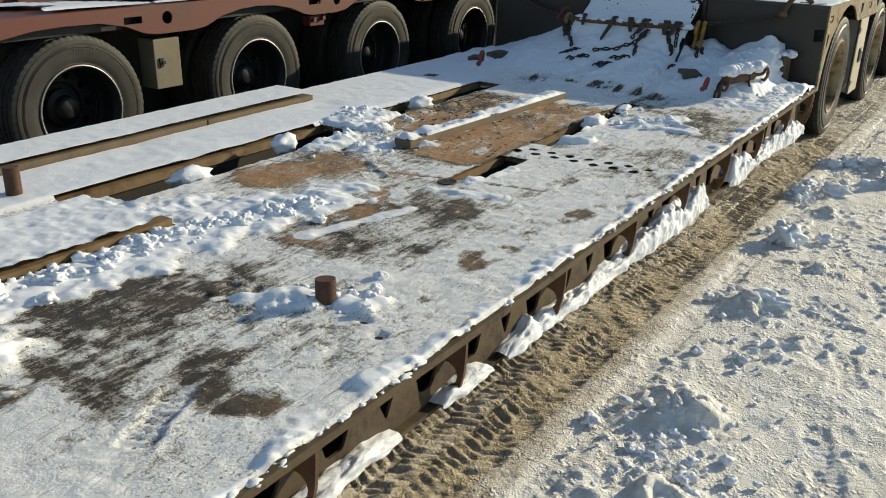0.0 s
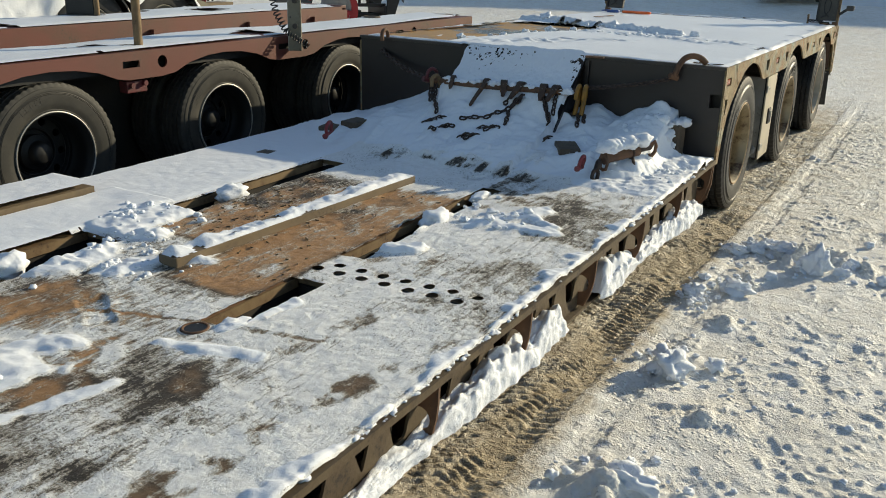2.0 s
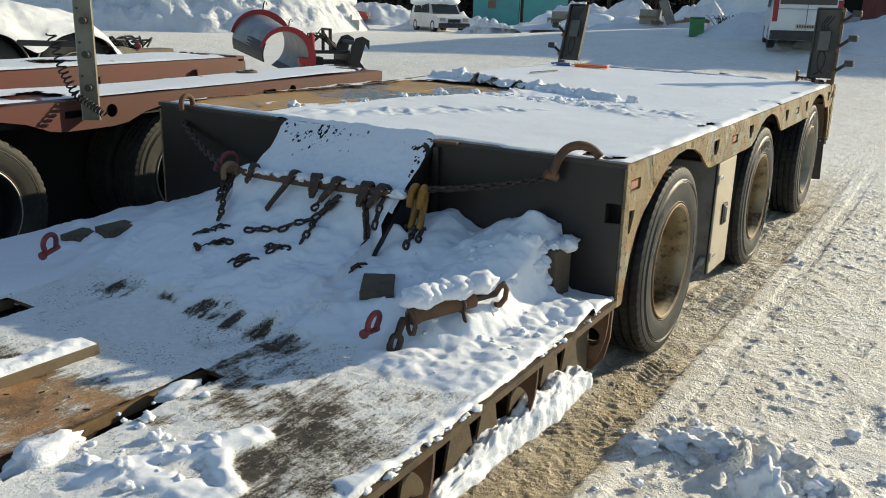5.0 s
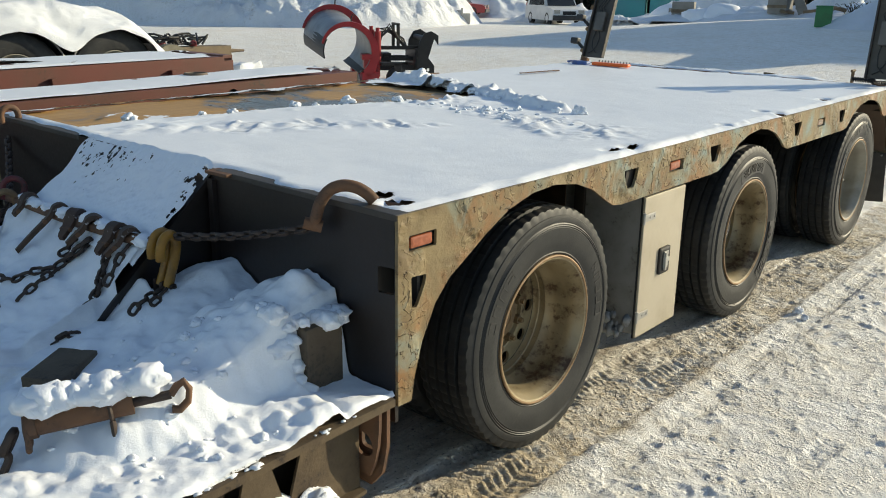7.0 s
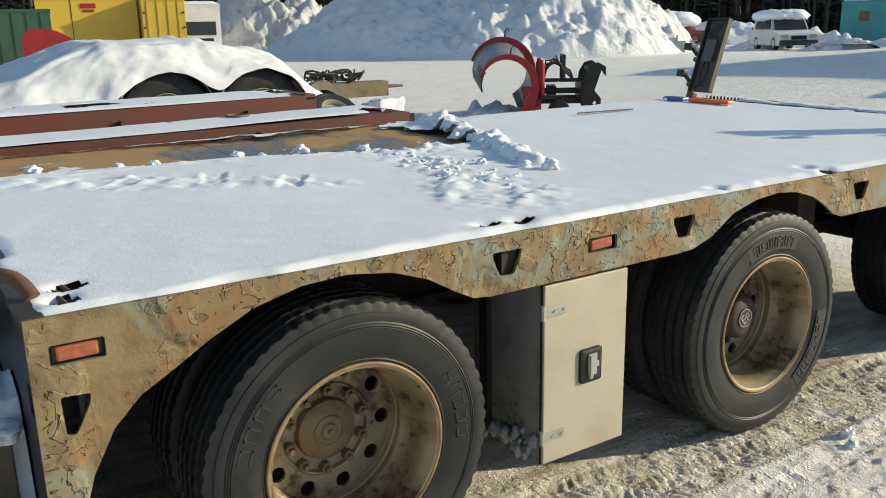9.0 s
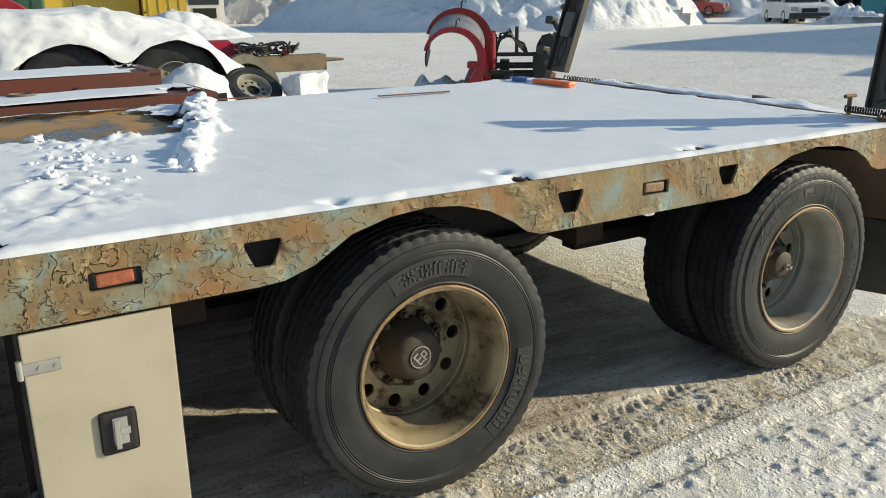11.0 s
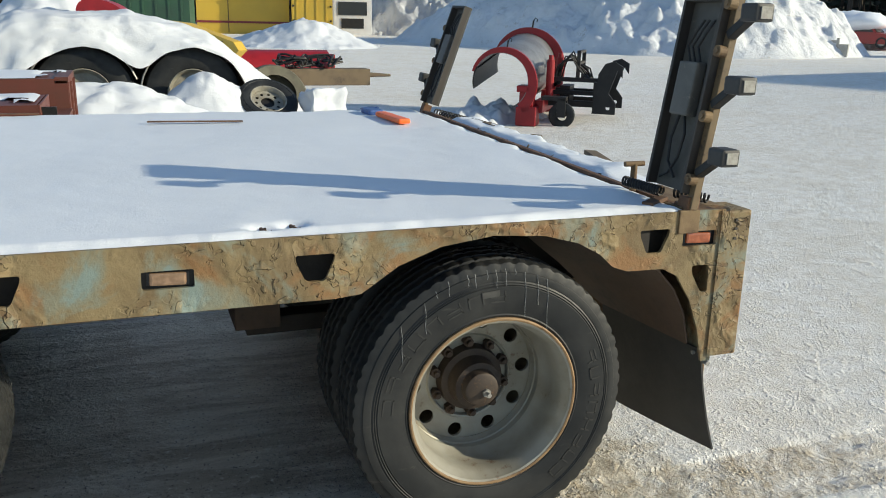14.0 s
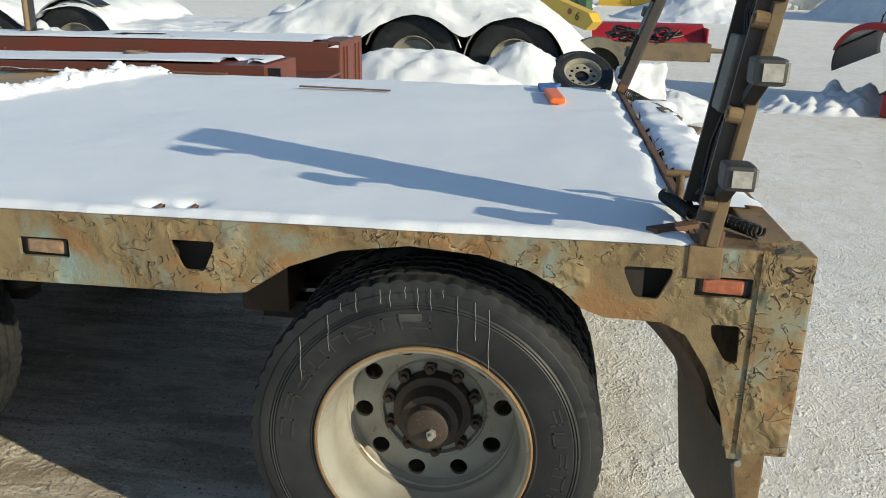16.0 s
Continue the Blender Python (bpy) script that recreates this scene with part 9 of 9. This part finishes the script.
# ---- vehicles and buildings at the far side ----
def car(name, label, m, paint, long=4.4, wide=1.8, tall=1.65, van=False, snow=0.16):
    root = thing(name, label, "car", m)
    h, bh = tall, tall * 0.58
    l = long / 2
    body = [(-l, 0.32), (-l + 0.05, 0.25), (l - 0.05, 0.25), (l, 0.34), (l, bh * 0.78), (l - 0.25, bh * 0.90), (l - 1.15, bh), (-l + 0.05, bh), (-l, bh * 0.9)]
    if van:
        body = [(-l, 0.32), (-l + 0.05, 0.25), (l - 0.05, 0.25), (l, 0.34), (l, 0.85), (l - 0.35, 1.05), (l - 0.85, 1.12), (-l, 1.12)]
    bm = bmesh.new()
    plate(bm, round_loop(body, 0.10, 3), [], lambda x, z: (x, -wide / 2, z), (0, wide, 0))
    part("body", bm, paint, root, smooth=40)
    b0 = body[-1][1] if van else bh
    cabin = [(l - 1.15, bh - 0.01), (l - 1.75, h - 0.02), (l - 2.0, h), (-l + 0.45, h), (-l + 0.12, bh - 0.01)] if not van else [(l - 0.85, 1.11), (l - 1.45, h - 0.05), (l - 1.75, h), (-l + 0.06, h), (-l, h - 0.08), (-l, 1.11)]
    bm = bmesh.new()
    plate(bm, cabin, [], lambda x, z: (x, -wide / 2 + 0.07 * (z - b0) / (h - b0) + 0.02, z), (0, wide - 0.08, 0))
    for v in bm.verts:
        k = (v.co.z - b0) / (h - b0)
        v.co.y = max(-wide / 2 + 0.02 + 0.09 * k, min(wide / 2 - 0.02 - 0.09 * k, v.co.y))
    part("cabin", bm, paint, root, smooth=30)
    zt, zb = h - 0.10, b0 + 0.05
    for s in (-1, 1):
        if not van:
            spans = ((-l + 0.55, -l + 1.55), (-l + 1.65, l - 1.55))
        else:
            spans = ((l - 1.95, l - 1.15),)
        for a, b in spans:
            bm = bmesh.new()
            q = [(a, zb), (b + 0.20, zb), (b - 0.05, zt), (a + 0.12, zt)]
            plate(bm, q, [], lambda x, z, s=s: (x, s * (wide / 2 - 0.015 - 0.09 * (z - b0) / (h - b0)), z), (0, s * 0.012, 0))
            part("side_window", bm, DARK_GLASS, root)
    bm = bmesh.new()
    x0 = l - 1.17 if not van else l - 0.88
    vs = [bm.verts.new(p) for p in ((x0 + 0.03, -wide / 2 + 0.14, b0 + 0.03), (x0 + 0.03, wide / 2 - 0.14, b0 + 0.03), (x0 - 0.52, wide / 2 - 0.22, h - 0.09), (x0 - 0.52, -wide / 2 + 0.22, h - 0.09))]
    ext = bmesh.ops.extrude_face_region(bm, geom=[bm.faces.new(vs)])["geom"]
    bmesh.ops.translate(bm, vec=(0.02, 0, 0.015), verts=[v for v in ext if isinstance(v, bmesh.types.BMVert)])
    part("windscreen", bm, DARK_GLASS, root)
    part("rear_window", boxes((-l - 0.012 if van else -l + 0.13, -l + 0.02 if van else -l + 0.30, -wide / 2 + 0.2, wide / 2 - 0.2, zb + 0.05, zt)), DARK_GLASS, root)
    part("bumper", boxes((-l - 0.07, -l + 0.08, -wide / 2 + 0.02, wide / 2 - 0.02, 0.26, 0.52), bevel=0.04), PLASTIC, root)
    part("bumper", boxes((l - 0.08, l + 0.07, -wide / 2 + 0.02, wide / 2 - 0.02, 0.26, 0.50), bevel=0.04), PLASTIC, root)
    part("grille", boxes((l - 0.02, l + 0.015, -0.35, 0.35, 0.52, 0.70)), BLACK, root)
    for s in (-1, 1):
        part("headlight", boxes((l - 0.10, l + 0.012, s * 0.65 - 0.16, s * 0.65 + 0.16, 0.58, 0.76), bevel=0.02), CLEAR, root)
        part("tail_light", boxes((-l - 0.015, -l + 0.06, s * (wide / 2 - 0.10) - 0.07, s * (wide / 2 - 0.10) + 0.07, 0.75, 1.10 if not van else 1.35), bevel=0.02), RED, root)
    for x in (-l + 0.85, l - 0.85):
        for s in (-1, 1):
            w = new("wheel")
            w.parent = root
            w.matrix_basis = pose(x, s * (wide / 2 - 0.10), 0.33)
            bm = bmesh.new()
            lathe(bm, [(-0.1, 0.2), (-0.11, 0.28), (-0.08, 0.33), (0.08, 0.33), (0.11, 0.28), (0.1, 0.2)], 28, "y")
            part("tyre", bm, TYRE, w, smooth=40)
            bm = bmesh.new()
            lathe(bm, [(0.09 * s, 0.21), (0.06 * s, 0.16), (0.08 * s, 0.05), (0.085 * s, 0.0)], 24, "y")
            part("rim", bm, ZINC, w, smooth=40)
    # snow on the roof and bonnet
    if snow:
        bm = bmesh.new()
        for k in range(9):
            x = -l + 0.55 + (long - 2.6) * k / 8 if not van else -l + 0.3 + (long - 2.2) * k / 8
            for s in (-0.45, 0, 0.45):
                clod(bm, (x, s, h), snow * 1.6, k * 3 + s, (2.2, 2.2, 0.9), 2, 0.25)
        o = solid("roof_snow", bm, SNOW, "thick snow lying on a car roof", "snow", kind="stuff", smooth=180, m=m)
    return root


car("suv", "white snow-dusted off-road car parked in the snow", pose(-24.4, 37.4, rise_at(-24.4, 37.4) - 0.02, 0, 0, -36), CAR_WHITE, 4.3, 1.8, 1.62, snow=0.20)
car("red_car", "red car almost buried in deep snow", pose(-36.2, 43.3, rise_at(-36, 43) + 0.1, 0, 0, 30), CAR_RED, 4.2, 1.75, 1.45, snow=0.36)
van = car("van", "white delivery van seen from behind, parked in snow", pose(-3.68, 24.75, rise_at(-3.68, 24.75) - 0.02, 0, 0, 104), CAR_WHITE, 4.4, 1.85, 1.95, True, 0)
part("number_plate", boxes((-2.225, -2.205, -0.26, 0.26, 0.58, 0.69)), ALU, van)
part("plate_bars", boxes(*[(-2.229, -2.224, -0.20 + 0.065 * k, -0.165 + 0.065 * k, 0.605, 0.665) for k in range(7)]), BLACK, van)
part("door_seam", boxes((-2.212, -2.199, -0.006, 0.006, 0.4, 1.9)), BLACK, van)

bin_ = thing("wheelie_bin", "green plastic bin standing in the snow", "bin", pose(-7.35, 26.9, rise_at(-7.35, 26.9) + 0.0, 0, 0, 15))
part("bin_body", boxes((-0.24, 0.24, -0.24, 0.24, 0.0, 0.60), bevel=0.02), GREEN, bin_)
part("bin_lid", boxes((-0.25, 0.25, -0.26, 0.26, 0.60, 0.65), bevel=0.02), GREEN, bin_)


def container(name, label, cx, cy, lx, ly, h, mat, turn, cat="container", roof_snow=0.25, ribs=True):
    z = rise_at(cx, cy)
    root = thing(name, label, cat, pose(cx, cy, z, 0, 0, turn))
    part("wall", boxes((-lx / 2, lx / 2, -ly / 2, ly / 2, 0, h), bevel=0.02), mat, root)
    if ribs:
        bm = bmesh.new()
        for k in range(int(lx / 0.55)):
            x = -lx / 2 + 0.3 + 0.55 * k
            box(bm, x - 0.04, x + 0.04, -ly / 2 - 0.035, ly / 2 + 0.035, 0.12, h - 0.12)
        part("rib", bm, mat, root)
    for z0, z1 in ((h - 0.10, h + 0.03), (0, 0.1)):
        part("rail", boxes((-lx / 2 - 0.03, lx / 2 + 0.03, -ly / 2 - 0.03, ly / 2 + 0.03, z0, z1)), mat, root)
    if roof_snow:
        xs, ys = np.linspace(-lx / 2, lx / 2, 40), np.linspace(-ly / 2, ly / 2, 24)
        X, Y = np.meshgrid(xs, ys, indexing="ij")
        e = np.minimum(lx / 2 - np.abs(X), ly / 2 - np.abs(Y))
        Z = h + 0.03 + roof_snow * ss((e + 0.1) / 0.5) * (1 + 0.4 * fbm(X, Y, 1.5, 3, cx))
        o = new("roof_snow", sheet("roof_snow", xs, ys, Z, SNOW_SMOOTH))
        o.matrix_basis = pose(cx, cy, z, 0, 0, turn)
        tagged(o, "thick snow lying on a container roof", "snow", kind="stuff")
    return root


teal = container("site_cabin", "teal painted site cabin with snow on the roof", -30.6, 55.5, 3.4, 2.6, 2.5, TEAL, 25, "cabin", 0.3, False)
part("window_pane", boxes((-0.6, 0.0, -1.34, -1.30, 1.3, 1.9), bevel=0.01), TIMBER, teal)
container("site_cabin", "teal painted site cabin with snow on the roof", -27.2, 56.8, 3.2, 2.6, 2.4, TEAL, 25, "cabin", 0.3)
container("waste_container", "blue waste container under snow", -56.0, 21.8, 4.5, 2.2, 1.3, worn("faded_blue_paint", (0.10, 0.22, 0.30), (0.08, 0.18, 0.25), (0.06, 0.1, 0.13), 0.8, 12, 0.5, 0, 0.1, 0.003, 0.62), 70)
container("waste_container", "dark green waste container", -40.0, 5.2, 3.4, 2.2, 2.4, worn("dark_green_paint", (0.03, 0.09, 0.05), (0.03, 0.07, 0.045), (0.03, 0.05, 0.04), 0.8, 12, 0.5, 0, 0.1, 0.003, 0.62), 80, roof_snow=0)
truck = container("box_truck", "yellow box truck body with a dark red stripe", -50.3, 10.6, 5.2, 2.5, 3.3, YELLOW_TRUCK, 80, "truck", 0.2, False)
part("stripe", boxes((-2.63, 2.63, -1.275, 1.275, 0.62, 0.74)), RED_OLD, truck)
part("panel_seam", boxes((-0.85, -0.81, -1.27, 1.27, 0.1, 3.2)), DARK_STEEL, truck)
part("sign_bars", boxes((-0.35, 0.45, -1.285, -1.25, 2.75, 3.0), (-0.25, 0.35, -1.285, -1.25, 2.55, 2.68)), RED, truck)
back = container("box_truck", "yellow box truck with closed rear doors", -48.4, 14.2, 2.3, 2.5, 3.2, YELLOW_TRUCK, 80, "truck", 0.2)
part("door_hinge", boxes(*[(-1.1 + 2.1 * i, -1.0 + 2.1 * i, -1.30, -1.25, z, z + 0.1) for i in (0, 1) for z in (0.8, 1.6, 2.4)]), BLACK, back)
cabin2 = container("lorry_cab", "white lorry with snow on its roof", -52.5, 17.6, 2.4, 2.4, 3.0, CAR_WHITE, 80, "truck", 0.2, False)
part("windscreen", boxes((-0.9, 0.9, -1.24, -1.20, 1.2, 2.0)), DARK_GLASS, cabin2)
part("grille", boxes((-0.7, 0.7, -1.24, -1.20, 0.4, 1.0)), BLACK, cabin2)
# long red building that throws its shadow over the far yard
barn = thing("red_building", "long dark red board-clad building", "building", pose(0, 0, 0))
Z0 = rise_at(6, 38)
part("wall", boxes((-3.9, 46.0, 41.4, 46.4, Z0 - 0.5, Z0 + 7.6)), WALL_RED, barn)
bm = bmesh.new()
for k in range(110):
    x = -3.9 + 0.45 * k
    box(bm, x - 0.03, x + 0.03, 41.37, 41.4, Z0 - 0.3, Z0 + 7.5)
part("batten", bm, WALL_RED, barn)
bm = bmesh.new()
plate(bm, [(40.9, Z0 + 7.4), (43.9, Z0 + 7.9), (46.9, Z0 + 7.4), (46.9, Z0 + 7.7), (43.9, Z0 + 8.2), (40.9, Z0 + 7.7)], [], lambda y, z: (-4.4, y, z), (50.6, 0, 0))
part("roof", bm, SNOW_SMOOTH, barn)
GREY_BOARDS = worn("grey_boards", (0.25, 0.235, 0.21), (0.2, 0.185, 0.165), (0.12, 0.11, 0.10), 2, 30, 0.8, 0, 0.3, 0.004, 0.57)
# rubble of snowy odds and ends between the bin and the cabins
for i, (cx, cy, r) in enumerate(((-9.0, 36.6, 0.5), (-13.4, 37.0, 0.5), (-14.9, 37.0, 0.75), (-16.0, 36.6, 0.6), (-8.0, 37.0, 0.6), (-19.0, 40.0, 0.8), (-21.0, 45.0, 1.0))):
    bm = bmesh.new()
    clod(bm, (0, 0, r * 0.3), r, i, (1.2, 1.2, 0.8), 3, 0.4)
    solid("snow_knoll", bm, SNOW, "snow-covered heap at the edge of the yard", "snow heap", "snow heaps at the yard's edge", smooth=180, m=Matrix.Translation((cx, cy, rise_at(cx, cy))))
for i, (cx, cy, s) in enumerate(((-12.2, 36.4, 0.8), (-17.0, 37.2, 1.0), (-18.2, 39.0, 0.7))):
    root = thing("crate", "snowy grey crate at the edge of the yard", "crate", pose(cx, cy, rise_at(cx, cy) + 0.22, 0, 0, 20 * i), "crates")
    part("crate_body", boxes((-s / 2, s / 2, -s / 2, s / 2, 0, s * 0.8), bevel=0.02), GREY_BOARDS, root)
    part("crate_slat", boxes((-s / 2 - 0.02, s / 2 + 0.02, -s / 2 - 0.02, -s / 2, s * 0.3, s * 0.45)), TIMBER, root)

# dark leafless brushwood lying on the bank beside the van
rnd = random.Random(77)
bm = bmesh.new()
for k in range(46):
    a = rnd.uniform(0, math.tau)
    p = Vector((rnd.uniform(-0.3, 0.3), rnd.uniform(-0.2, 0.2), 0))
    for j in range(3):
        q = p + Vector((math.cos(a) * rnd.uniform(0.05, 0.2), math.sin(a) * rnd.uniform(0.05, 0.15), rnd.uniform(0.08, 0.26) - 0.06 * j))
        rod(bm, p, q, 0.011 - 0.002 * j, 5)
        p, a = q, a + rnd.uniform(-0.8, 0.8)
solid("brushwood", bm, BARK, "heap of dark bare branches on a snow bank", "branches", m=pose(-6.75, 28.1, rise_at(-6.75, 28.1) + 0.30))
# board leaning on the heap, and scraps of timber round it
root = thing("leaning_board", "grey snow-dusted board leaning on a snow heap", "board", pose(-11.3, 36.7, rise_at(-11.3, 36.7) + 0.2, 0, -24, 10))
part("board", boxes((-0.20, 0.20, -0.04, 0.04, 0.0, 1.15), bevel=0.01), GREY_BOARDS, root)
part("board_batten", boxes((-0.22, 0.22, -0.07, -0.04, 0.25, 0.33), (-0.22, 0.22, -0.07, -0.04, 0.85, 0.93)), GREY_BOARDS, root)
for i, (dx, dy, ln, tr) in enumerate(((-10.6, 36.0, 0.9, 20), (-10.0, 35.8, 0.7, -30), (-10.3, 36.2, 0.8, 70), (-11.8, 36.1, 0.6, 40), (-9.6, 35.9, 0.5, 10))):
    solid("timber_scrap", boxes((-ln / 2, ln / 2, -0.06, 0.06, 0, 0.12), bevel=0.01), TIMBER, "weathered timber scrap lying in the snow", "timber", "timber scraps", m=pose(dx, dy, rise_at(dx, dy) + 0.22 + 0.05 * (i % 3), 6 * i, -8 + 5 * i, tr))
